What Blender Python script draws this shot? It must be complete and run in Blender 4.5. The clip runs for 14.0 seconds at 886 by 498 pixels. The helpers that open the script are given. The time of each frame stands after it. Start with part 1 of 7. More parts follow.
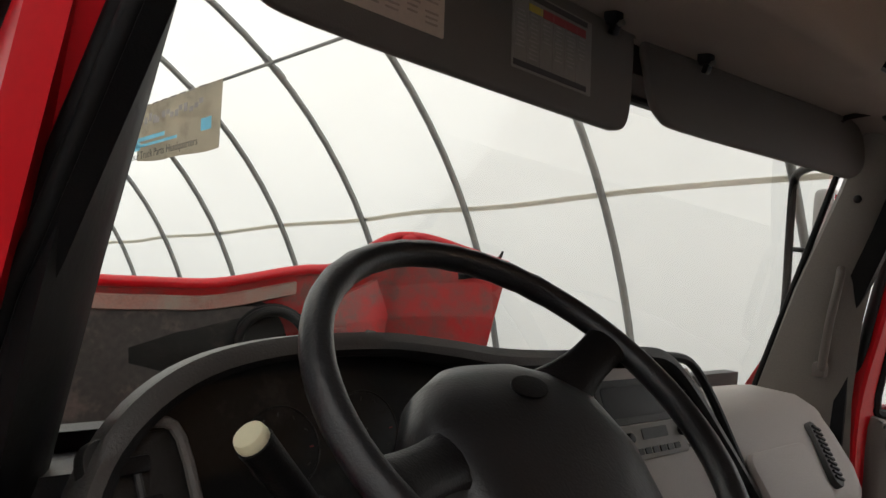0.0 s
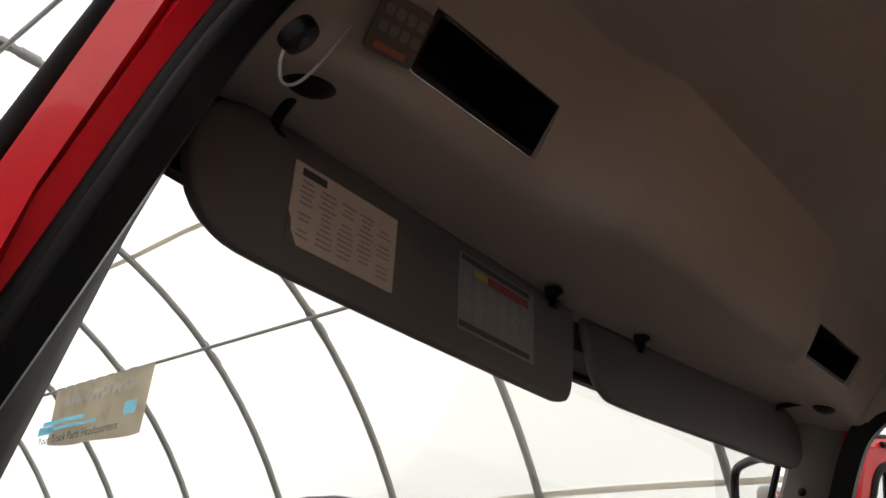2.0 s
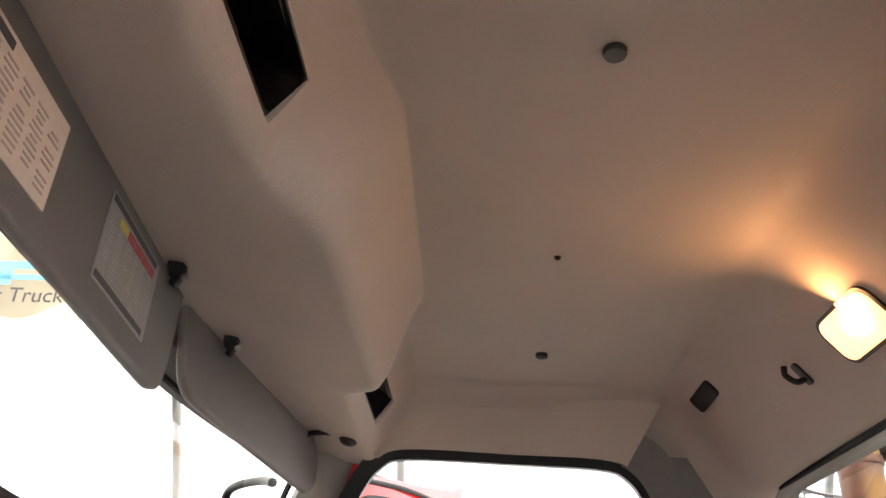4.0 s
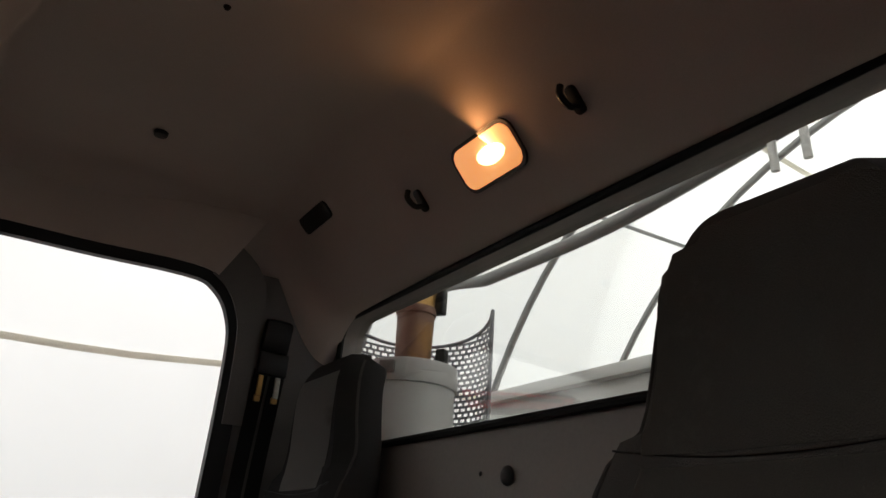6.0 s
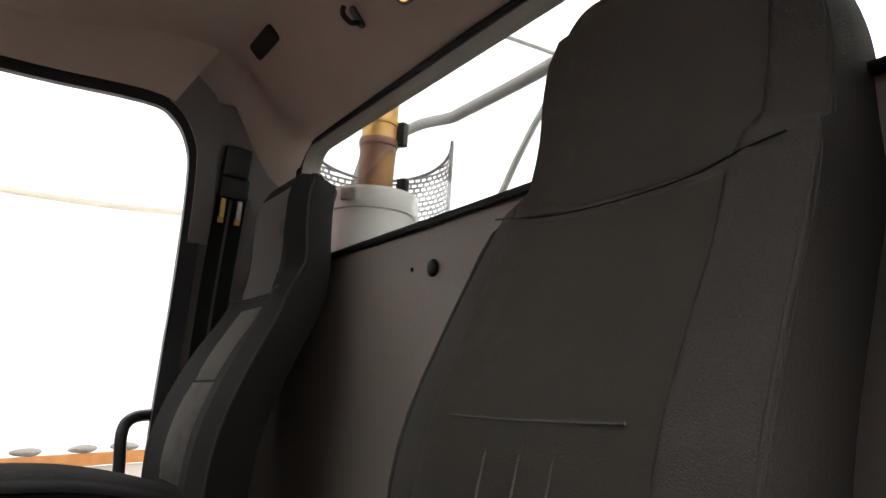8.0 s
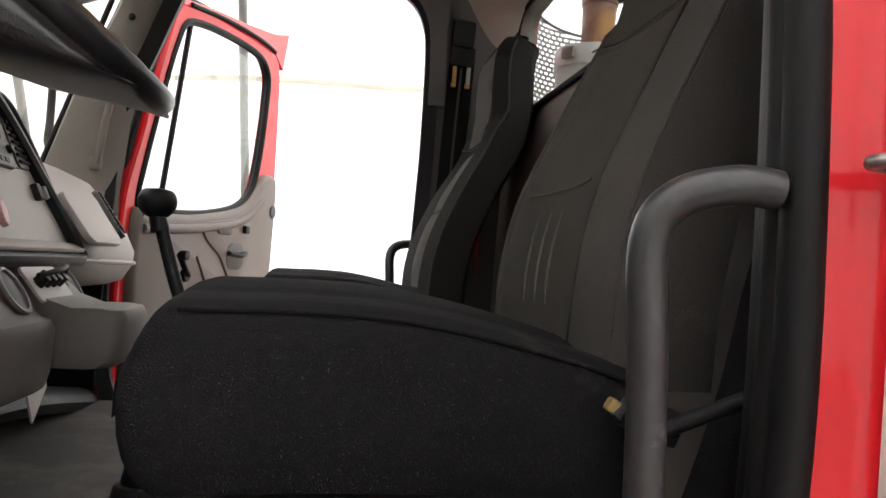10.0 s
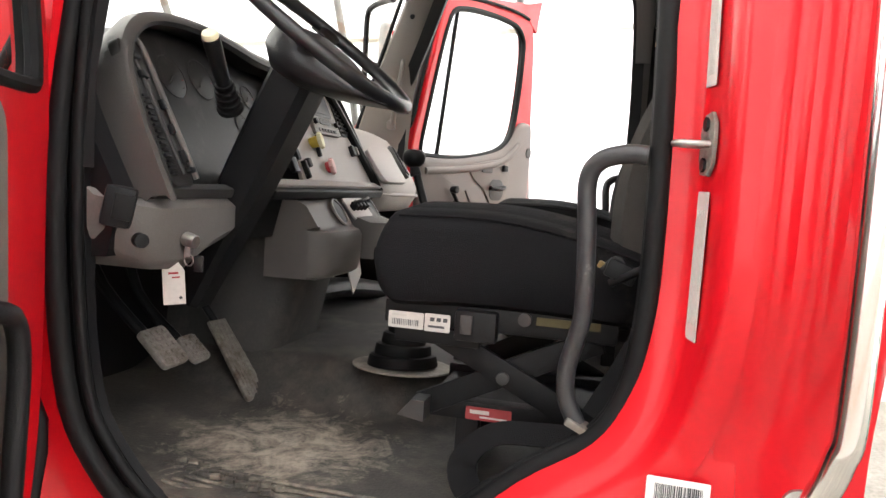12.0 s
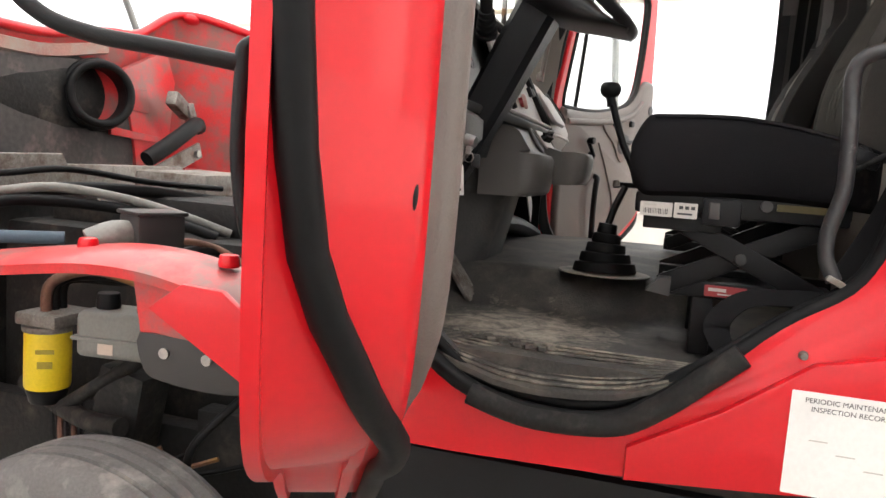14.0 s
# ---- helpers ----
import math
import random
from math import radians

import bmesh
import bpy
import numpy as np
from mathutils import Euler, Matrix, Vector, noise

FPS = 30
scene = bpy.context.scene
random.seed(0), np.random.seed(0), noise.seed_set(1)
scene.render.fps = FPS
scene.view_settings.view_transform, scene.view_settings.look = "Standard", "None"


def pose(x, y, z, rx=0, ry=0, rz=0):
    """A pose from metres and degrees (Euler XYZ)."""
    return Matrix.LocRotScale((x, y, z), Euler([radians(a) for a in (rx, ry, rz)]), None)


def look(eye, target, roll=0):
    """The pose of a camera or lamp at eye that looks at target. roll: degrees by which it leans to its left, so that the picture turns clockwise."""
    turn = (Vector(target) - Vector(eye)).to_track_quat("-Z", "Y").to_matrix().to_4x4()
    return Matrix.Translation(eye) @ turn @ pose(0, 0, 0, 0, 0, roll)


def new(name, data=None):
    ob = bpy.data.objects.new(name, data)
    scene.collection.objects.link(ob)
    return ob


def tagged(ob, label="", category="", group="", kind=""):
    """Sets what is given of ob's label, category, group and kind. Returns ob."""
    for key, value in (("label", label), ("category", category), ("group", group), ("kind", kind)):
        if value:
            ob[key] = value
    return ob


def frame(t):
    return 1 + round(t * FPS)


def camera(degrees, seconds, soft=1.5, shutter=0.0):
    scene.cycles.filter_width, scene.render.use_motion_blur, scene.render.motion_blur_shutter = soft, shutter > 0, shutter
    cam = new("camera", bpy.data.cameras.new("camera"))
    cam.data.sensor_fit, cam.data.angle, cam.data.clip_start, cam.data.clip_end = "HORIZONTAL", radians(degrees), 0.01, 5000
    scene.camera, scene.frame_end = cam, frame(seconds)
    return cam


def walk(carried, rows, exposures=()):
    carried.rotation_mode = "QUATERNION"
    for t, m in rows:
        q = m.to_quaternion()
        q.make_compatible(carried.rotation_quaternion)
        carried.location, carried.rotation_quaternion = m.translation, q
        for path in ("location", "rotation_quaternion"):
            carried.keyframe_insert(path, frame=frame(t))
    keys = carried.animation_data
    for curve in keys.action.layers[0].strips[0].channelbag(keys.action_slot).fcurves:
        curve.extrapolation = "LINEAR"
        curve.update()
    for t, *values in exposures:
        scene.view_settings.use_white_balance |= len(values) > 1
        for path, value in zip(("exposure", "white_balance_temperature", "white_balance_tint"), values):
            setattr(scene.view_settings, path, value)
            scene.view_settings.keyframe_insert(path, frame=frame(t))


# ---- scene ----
cam = camera(60.9, 14.0)
PATH = [
    (0, (-1.076, 0.539, 0.974), (0.265, 2.022, 1.0), 4.5),
    (0.5, (-1.065, 0.535, 0.966), (0.229, 2.006, 1.365), 5.1),
    (1, (-1.055, 0.527, 0.952), (0.206, 1.963, 1.543), 5.4),
    (1.5, (-1.051, 0.536, 0.941), (0.197, 1.931, 1.645), 5.7),
    (2, (-1.055, 0.571, 0.929), (0.241, 1.868, 1.725), 6.1),
    (2.5, (-1.055, 0.656, 0.914), (0.402, 1.742, 1.749), 6.5),
    (3, (-1.079, 0.726, 0.894), (0.517, 1.552, 1.773), 6.1),
    (3.5, (-1.084, 0.764, 0.889), (0.615, 1.24, 1.83), 6.1),
    (4, (-1.078, 0.795, 0.895), (0.667, 0.921, 1.866), 5.5),
    (4.2, (-1.069, 0.815, 0.895), (0.675, 0.82, 1.874), 5.3),
    (6.3, (-0.898, 0.858, 0.752), (0.652, -0.192, 1.457), 3.9),
    (6.5, (-0.904, 0.851, 0.745), (0.662, -0.223, 1.373), 3.6),
    (7, (-0.937, 0.836, 0.723), (0.652, -0.266, 1.235), 3.1),
    (7.2, (-0.946, 0.831, 0.711), (0.647, -0.277, 1.196), 3.1),
    (9.3, (-1.250, 0.654, 0.576), (0.646, 0.054, 0.797), 4.4),
    (9.5, (-1.289, 0.645, 0.566), (0.643, 0.158, 0.730), 4.5),
    (10, (-1.391, 0.622, 0.549), (0.584, 0.311, 0.606), 4.5),
    (10.5, (-1.562, 0.581, 0.528), (0.436, 0.52, 0.452), 4.3),
    (11, (-1.696, 0.519, 0.529), (0.293, 0.663, 0.378), 4.2),
    (11.5, (-1.852, 0.439, 0.552), (0.126, 0.688, 0.39), 4.1),
    (12, (-2.037, 0.349, 0.566), (-0.098, 0.806, 0.387), 3.8),
    (12.5, (-2.17, 0.321, 0.571), (-0.265, 0.902, 0.383), 3.8),
    (13, (-2.308, 0.363, 0.552), (-0.408, 0.958, 0.362), 3.8),
    (13.5, (-2.404, 0.468, 0.514), (-0.499, 1.045, 0.321), 3.9),
    (14, (-2.396, 0.683, 0.371), (-0.49, 1.252, 0.150), 4.2),
]
walk(cam, [(t, look(e, g, r)) for t, e, g, r in PATH],
     exposures=[(0.0, 0.6), (0.5, 0.60), (1.0, 0.80), (1.5, 0.84), (3.0, 1.05), (3.6, 1.75), (4.0, 3.0), (4.2, 3.05), (6.4, 0.3), (6.8, 0.9), (7.2, 1.3), (9.4, 2.25), (10.0, 1.98), (10.5, 2.2), (11.0, 2.5), (12.2, 2.45), (13.0, 2.25), (14.0, 2.05)])

# ---------------------------------------------------------------- daylight
world = bpy.data.worlds.new("world")
scene.world = world
world.use_nodes = True
wn = world.node_tree.nodes
sky = wn.new("ShaderNodeTexSky")
sky.sky_type, sky.sun_disc = "NISHITA", False
sky.sun_elevation, sky.sun_rotation, sky.dust_density = radians(50), radians(200), 3.0
world.node_tree.links.new(sky.outputs[0], wn["Background"].inputs[0])
wn["Background"].inputs[1].default_value = 0.15
sun = new("sun", bpy.data.lights.new("sun", "SUN"))
sun.data.energy, sun.data.angle, sun.data.color = 4.0, radians(40), (1, 0.96, 0.9)
sun.matrix_world = look((3, -6, 12), (0, 0, 0))

# ---------------------------------------------------------------- materials


def mat(name, col, rough=0.5, metal=0.0, var=0.12, scale=5.0, bump=0.05, fine=120.0, coat=0.0, spec=0.5, dirt=None, dirt_amount=0.5, dirt_scale=6.0, emit=None, power=0.0):
    """A procedural surface: base colour with large and fine variation, fine relief, and dirt with a shape of its own."""
    m = bpy.data.materials.new(name)
    m.use_nodes = True
    n, l = m.node_tree.nodes, m.node_tree.links
    b = n["Principled BSDF"]
    b.inputs["Metallic"].default_value, b.inputs["Coat Weight"].default_value = metal, coat
    b.inputs["Coat Roughness"].default_value, b.inputs["Specular IOR Level"].default_value = 0.06, spec
    tc = n.new("ShaderNodeTexCoord")
    big, small = n.new("ShaderNodeTexNoise"), n.new("ShaderNodeTexNoise")
    big.inputs["Scale"].default_value, big.inputs["Detail"].default_value = scale, 6
    small.inputs["Scale"].default_value, small.inputs["Detail"].default_value = fine, 3
    for t in (big, small):
        l.new(tc.outputs["Object"], t.inputs["Vector"])
    add = n.new("ShaderNodeMath")
    add.operation = "ADD"
    l.new(big.outputs[0], add.inputs[0])
    l.new(small.outputs[0], add.inputs[1])
    ramp = n.new("ShaderNodeMapRange")
    ramp.inputs["From Min"].default_value, ramp.inputs["From Max"].default_value = 0.6, 1.4
    ramp.inputs["To Min"].default_value, ramp.inputs["To Max"].default_value = 1 - var, 1 + var
    l.new(add.outputs[0], ramp.inputs[0])
    mul = n.new("ShaderNodeMix")
    mul.data_type, mul.blend_type = "RGBA", "MULTIPLY"
    mul.inputs[0].default_value, mul.inputs[6].default_value = 1.0, (*col, 1)
    l.new(ramp.outputs[0], mul.inputs[7])
    out = mul.outputs[2]
    if dirt:
        patch = n.new("ShaderNodeTexNoise")
        patch.inputs["Scale"].default_value, patch.inputs["Detail"].default_value, patch.inputs["Roughness"].default_value = dirt_scale, 8, 0.65
        l.new(tc.outputs["Object"], patch.inputs["Vector"])
        cut = n.new("ShaderNodeMapRange")
        cut.inputs["From Min"].default_value, cut.inputs["From Max"].default_value = 0.62 - 0.3 * dirt_amount, 0.8 - 0.3 * dirt_amount
        l.new(patch.outputs[0], cut.inputs[0])
        mixd = n.new("ShaderNodeMix")
        mixd.data_type = "RGBA"
        l.new(cut.outputs[0], mixd.inputs[0])
        l.new(out, mixd.inputs[6])
        mixd.inputs[7].default_value = (*dirt, 1)
        out = mixd.outputs[2]
    l.new(out, b.inputs["Base Color"])
    rr = n.new("ShaderNodeMapRange")
    rr.inputs["To Min"].default_value, rr.inputs["To Max"].default_value = max(0.02, rough - 0.12), min(1, rough + 0.12)
    l.new(big.outputs[0], rr.inputs[0])
    l.new(rr.outputs[0], b.inputs["Roughness"])
    if bump:
        bp = n.new("ShaderNodeBump")
        bp.inputs["Strength"].default_value, bp.inputs["Distance"].default_value = min(1, bump * 5), 0.002
        l.new(small.outputs[0], bp.inputs["Height"])
        l.new(bp.outputs[0], b.inputs["Normal"])
    if emit:
        b.inputs["Emission Color"].default_value, b.inputs["Emission Strength"].default_value = (*emit, 1), power
    return m


def glass_mat(name, tint=(0.95, 0.97, 0.96), gloss=0.6):
    m = bpy.data.materials.new(name)
    m.use_nodes = True
    n, l = m.node_tree.nodes, m.node_tree.links
    n.remove(n["Principled BSDF"])
    tr, gl, mx, lw, sc = (n.new(k) for k in ("ShaderNodeBsdfTransparent", "ShaderNodeBsdfGlossy", "ShaderNodeMixShader", "ShaderNodeLayerWeight", "ShaderNodeMath"))
    tr.inputs[0].default_value = (*tint, 1)
    gl.inputs["Roughness"].default_value = 0.02
    lw.inputs[0].default_value = 0.25
    sc.operation, sc.inputs[1].default_value = "MULTIPLY", gloss
    l.new(lw.outputs["Fresnel"], sc.inputs[0])
    l.new(sc.outputs[0], mx.inputs[0])
    l.new(tr.outputs[0], mx.inputs[1])
    l.new(gl.outputs[0], mx.inputs[2])
    l.new(mx.outputs[0], n["Material Output"].inputs[0])
    return m


def cover_mat(name, col):
    """Woven plastic cover: it lets the daylight through."""
    m = bpy.data.materials.new(name)
    m.use_nodes = True
    n, l = m.node_tree.nodes, m.node_tree.links
    n.remove(n["Principled BSDF"])
    tl, df, mx, tc, no, rp, mc = (n.new(k) for k in ("ShaderNodeBsdfTranslucent", "ShaderNodeBsdfDiffuse", "ShaderNodeMixShader", "ShaderNodeTexCoord", "ShaderNodeTexNoise", "ShaderNodeMapRange", "ShaderNodeMix"))
    no.inputs["Scale"].default_value, no.inputs["Detail"].default_value = 0.7, 6
    l.new(tc.outputs["Object"], no.inputs["Vector"])
    rp.inputs["To Min"].default_value, rp.inputs["To Max"].default_value = 0.9, 1.06
    l.new(no.outputs[0], rp.inputs[0])
    mc.data_type, mc.blend_type, mc.inputs[0].default_value = "RGBA", "MULTIPLY", 1.0
    mc.inputs[6].default_value = (*col, 1)
    l.new(rp.outputs[0], mc.inputs[7])
    l.new(mc.outputs[2], tl.inputs[0])
    df.inputs[0].default_value = (0.85, 0.84, 0.8, 1)
    mx.inputs[0].default_value = 0.35
    l.new(tl.outputs[0], mx.inputs[1])
    l.new(df.outputs[0], mx.inputs[2])
    l.new(mx.outputs[0], n["Material Output"].inputs[0])
    return m


RED = mat("red_paint", (0.60, 0.006, 0.014), 0.34, coat=0.36, spec=0.3, var=0.06, bump=0.0, scale=3)
# worn paint and grime, both lightened for the windscreen's haze over the hood
RED_DIRTY = mat("red_paint_worn", (0.64, 0.03, 0.035), 0.42, coat=0.2, var=0.15, bump=0.01, dirt=(0.26, 0.11, 0.10), dirt_amount=0.62, dirt_scale=5)
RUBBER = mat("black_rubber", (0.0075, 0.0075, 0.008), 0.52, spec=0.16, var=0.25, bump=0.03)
BLACK = mat("black_plastic", (0.0085, 0.0085, 0.0095), 0.42, spec=0.22, var=0.2, bump=0.06, fine=400)
WHEEL = mat("black_wheel_vinyl", (0.015, 0.015, 0.0165), 0.36, spec=0.55, var=0.2, bump=0.05, fine=350)
DARKGREY = mat("dark_grey_plastic", (0.038, 0.036, 0.035), 0.5, var=0.12, bump=0.08, fine=350)
GREY = mat("grey_dash_plastic", (0.40, 0.362, 0.342), 0.5, var=0.08, bump=0.08, fine=350)
HOODGREY = mat("warm_grey_dash_plastic", (0.112, 0.102, 0.095), 0.5, var=0.15, bump=0.08, fine=350)
CHARCOAL = mat("charcoal_panel_plastic", (0.016, 0.0155, 0.015), 0.5, var=0.12, bump=0.08, fine=350)
INSTRUMENT = mat("clear_covered_instruments", (0.009, 0.009, 0.0092), 0.42, spec=0.28, var=0.3, bump=0.02, dirt=(0.05, 0.046, 0.042), dirt_amount=0.12, dirt_scale=9)
TAUPE = mat("taupe_trim_plastic", (0.140, 0.119, 0.107), 0.5, var=0.07, bump=0.08, fine=300)
SILL = mat("dull_black_sill_rubber", (0.020, 0.0195, 0.019), 0.7, spec=0.2, var=0.3, bump=0.08, dirt=(0.06, 0.055, 0.05), dirt_amount=0.3, dirt_scale=9)
TRIM_DARK = mat("dark_moulded_trim", (0.10, 0.092, 0.087), 0.6, var=0.1, bump=0.08, fine=300)
LINER = mat("taupe_headliner_cloth", (0.42, 0.352, 0.312), 0.9, var=0.07, bump=0.06, fine=500, spec=0.1)
VISOR = mat("visor_vinyl", (0.112, 0.100, 0.092), 0.6, var=0.06, bump=0.08, fine=450)
# charcoal cloth of the cushions, its shade put into a near-black colour
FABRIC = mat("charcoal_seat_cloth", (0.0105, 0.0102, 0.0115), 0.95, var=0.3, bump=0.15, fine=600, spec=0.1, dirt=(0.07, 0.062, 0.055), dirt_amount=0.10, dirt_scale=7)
FABRIC_PALE = mat("pale_grey_seat_cloth", (0.20, 0.19, 0.18), 0.95, var=0.15, bump=0.15, fine=600, spec=0.15, dirt=(0.10, 0.095, 0.085), dirt_amount=0.2, dirt_scale=6)
# the same charcoal cloth, brighter for the lit driver's back, darker for the passenger's
FABRIC_LIT = mat("charcoal_cloth_lit", (0.056, 0.052, 0.048), 0.95, var=0.3, bump=0.15, fine=600, spec=0.15, dirt=(0.075, 0.066, 0.058), dirt_amount=0.12, dirt_scale=5)
FABRIC_SHADED = mat("charcoal_cloth_shaded", (0.024, 0.023, 0.023), 0.95, var=0.25, bump=0.15, fine=600, spec=0.12)
FABRIC_LIGHT = mat("grey_seat_cloth", (0.105, 0.098, 0.087), 0.95, var=0.15, bump=0.15, fine=600, spec=0.15, dirt=(0.16, 0.15, 0.13), dirt_amount=0.15, dirt_scale=6)
BELT = mat("black_webbing", (0.011, 0.011, 0.012), 0.8, spec=0.15, var=0.2, bump=0.2, fine=700)
BAR = mat("black_coated_bar", (0.028, 0.028, 0.030), 0.36, var=0.3, bump=0.06, fine=90, dirt=(0.30, 0.29, 0.28), dirt_amount=0.05, dirt_scale=14)
FLOOR = mat("dirty_rubber_mat", (0.044, 0.041, 0.038), 0.62, var=0.35, bump=0.15, fine=160, dirt=(0.105, 0.094, 0.079), dirt_amount=0.5, dirt_scale=7)
RIB_DUST = mat("dusty_rubber_rib", (0.060, 0.055, 0.048), 0.75, var=0.4, bump=0.15, fine=160, dirt=(0.24, 0.21, 0.17), dirt_amount=0.55, dirt_scale=14)


def scuff(m, centre, size, colour):
    """Pale dried mud, trodden into streaks about the driver's foot room and fading outwards."""
    n, l = m.node_tree.nodes, m.node_tree.links
    b = n["Principled BSDF"]
    under = b.inputs["Base Color"].links[0].from_socket
    geo, rel, wid, far = n.new("ShaderNodeNewGeometry"), n.new("ShaderNodeVectorMath"), n.new("ShaderNodeVectorMath"), n.new("ShaderNodeVectorMath")
    rel.operation, wid.operation, far.operation = "SUBTRACT", "DIVIDE", "LENGTH"
    rel.inputs[1].default_value, wid.inputs[1].default_value = centre, size
    l.new(geo.outputs["Position"], rel.inputs[0])
    l.new(rel.outputs[0], wid.inputs[0])
    l.new(wid.outputs[0], far.inputs[0])
    fall = n.new("ShaderNodeMapRange")
    fall.inputs["From Min"].default_value, fall.inputs["From Max"].default_value = 0.25, 1.0
    fall.inputs["To Min"].default_value, fall.inputs["To Max"].default_value = 0.16, -0.22
    l.new(far.outputs["Value"], fall.inputs[0])
    tex, fine = n.new("ShaderNodeTexNoise"), n.new("ShaderNodeTexNoise")
    for t, sc, dist, rg in ((tex, 9.0, 2.4, 0.66), (fine, 42.0, 1.2, 0.7)):
        t.inputs["Scale"].default_value, t.inputs["Detail"].default_value, t.inputs["Roughness"].default_value, t.inputs["Distortion"].default_value = sc, 10, rg, dist
        l.new(geo.outputs["Position"], t.inputs["Vector"])
    both = n.new("ShaderNodeMix")
    both.inputs[0].default_value = 0.38
    l.new(tex.outputs[0], both.inputs[2])
    l.new(fine.outputs[0], both.inputs[3])
    total, cut, mix = n.new("ShaderNodeMath"), n.new("ShaderNodeMapRange"), n.new("ShaderNodeMix")
    l.new(both.outputs[0], total.inputs[0])
    l.new(fall.outputs[0], total.inputs[1])
    cut.inputs["From Min"].default_value, cut.inputs["From Max"].default_value = 0.535, 0.75
    cut.inputs["To Max"].default_value = 0.85
    l.new(total.outputs[0], cut.inputs[0])
    mix.data_type = "RGBA"
    mix.inputs[7].default_value = (*colour, 1)
    l.new(cut.outputs[0], mix.inputs[0])
    l.new(under, mix.inputs[6])
    l.new(mix.outputs[2], b.inputs["Base Color"])


scuff(FLOOR, (-0.62, 1.00, 0.0), (0.44, 0.46, 0.5), (0.46, 0.40, 0.325))
TUNNEL = mat("grey_rubber_cover", (0.045, 0.043, 0.041), 0.7, var=0.2, bump=0.1, dirt=(0.09, 0.08, 0.07), dirt_amount=0.25, dirt_scale=7)
METAL = mat("bare_metal", (0.42, 0.41, 0.39), 0.42, metal=0.9, var=0.25, bump=0.05)
CHROME = mat("chrome", (0.75, 0.74, 0.72), 0.12, metal=1.0, var=0.05, bump=0.0)
GALV = mat("galvanised_pipe", (0.24, 0.24, 0.235), 0.5, metal=0.5, var=0.2, bump=0.03)
PAPER = mat("white_label", (0.54, 0.515, 0.485), 0.6, var=0.1, bump=0.0)
PAPER_WHITE = mat("clean_white_card", (0.80, 0.79, 0.77), 0.55, var=0.06, bump=0.0)
PAPER_TAN = mat("tan_label", (0.55, 0.45, 0.38), 0.7, var=0.08, bump=0.0)
INK = mat("dark_ink", (0.05, 0.05, 0.055), 0.7, var=0.1, bump=0.0)
INK_GREY = mat("grey_ink", (0.30, 0.28, 0.27), 0.7, var=0.1, bump=0.0)
INK_TAN = mat("faded_brown_ink", (0.36, 0.29, 0.245), 0.7, var=0.1, bump=0.0)
INK_FAINT = mat("faded_ink", (0.48, 0.46, 0.43), 0.7, var=0.1, bump=0.0)
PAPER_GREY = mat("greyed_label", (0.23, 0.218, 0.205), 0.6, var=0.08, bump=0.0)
INK_RED = mat("red_ink", (0.30, 0.035, 0.04), 0.6, var=0.1, bump=0.0)
INK_YELLOW = mat("yellow_ink", (0.45, 0.34, 0.05), 0.6, var=0.1, bump=0.0)
BLUE = mat("blue_ink", (0.16, 0.48, 0.66), 0.7, var=0.2, bump=0.0)
YELLOW = mat("yellow_paint", (0.80, 0.60, 0.02), 0.4, var=0.1, bump=0.0)
YELLOW_KNOB = mat("yellow_plastic", (0.62, 0.45, 0.06), 0.45, var=0.08, bump=0.0)
RED_KNOB = mat("dark_red_plastic", (0.40, 0.03, 0.04), 0.4, var=0.1, bump=0.0)
PINK = mat("faded_pink_plastic", (0.62, 0.36, 0.34), 0.5, var=0.1, bump=0.0)
CREAM = mat("cream_plastic", (0.80, 0.76, 0.52), 0.5, var=0.05, bump=0.0)
STEEL_DIRTY = mat("dirty_steel", (0.23, 0.215, 0.195), 0.6, metal=0.4, var=0.4, bump=0.15, dirt=(0.10, 0.07, 0.05), dirt_amount=0.5, dirt_scale=10)
ENGINE = mat("oily_engine_black", (0.014, 0.0135, 0.013), 0.6, spec=0.25, var=0.5, bump=0.2, fine=60, dirt=(0.065, 0.055, 0.046), dirt_amount=0.3, dirt_scale=8)
GREYPLASTIC = mat("grey_reservoir_plastic", (0.19, 0.19, 0.175), 0.5, var=0.15, dirt=(0.10, 0.09, 0.08), dirt_amount=0.3)
TYRE = mat("dusty_tyre_rubber", (0.13, 0.125, 0.12), 0.85, var=0.2, bump=0.15, dirt=(0.26, 0.25, 0.23), dirt_amount=0.4, dirt_scale=9)
RUST = mat("rusty_exhaust_steel", (0.20, 0.11, 0.08), 0.6, metal=0.5, var=0.3, bump=0.1, dirt=(0.38, 0.20, 0.06), dirt_amount=0.35, dirt_scale=4)
BRASS = mat("heat_tinted_steel", (0.50, 0.30, 0.10), 0.45, metal=0.6, var=0.2)
ALU = mat("stainless_guard", (0.22, 0.22, 0.23), 0.5, metal=0.5, var=0.1)
TANK = mat("grey_painted_steel", (0.48, 0.48, 0.46), 0.5, var=0.1)
WOOD = mat("orange_stained_board", (0.50, 0.22, 0.07), 0.65, var=0.25, scale=14, bump=0.08)
WALL_LOW = mat("white_pony_wall", (0.72, 0.70, 0.66), 0.8, var=0.1)
GRAVEL = mat("gravel_ground", (0.28, 0.26, 0.23), 0.95, var=0.35, scale=3, bump=0.4, fine=40)
STONE = mat("grey_stone", (0.30, 0.29, 0.28), 0.9, var=0.3, bump=0.2, fine=60)
TAPE = mat("yellowed_seam_tape", (0.80, 0.77, 0.66), 0.7, var=0.1, bump=0.0)
BANNER = mat("beige_banner", (0.52, 0.47, 0.38), 0.8, var=0.2, scale=2, bump=0.02, dirt=(0.36, 0.31, 0.25), dirt_amount=0.35, dirt_scale=3)
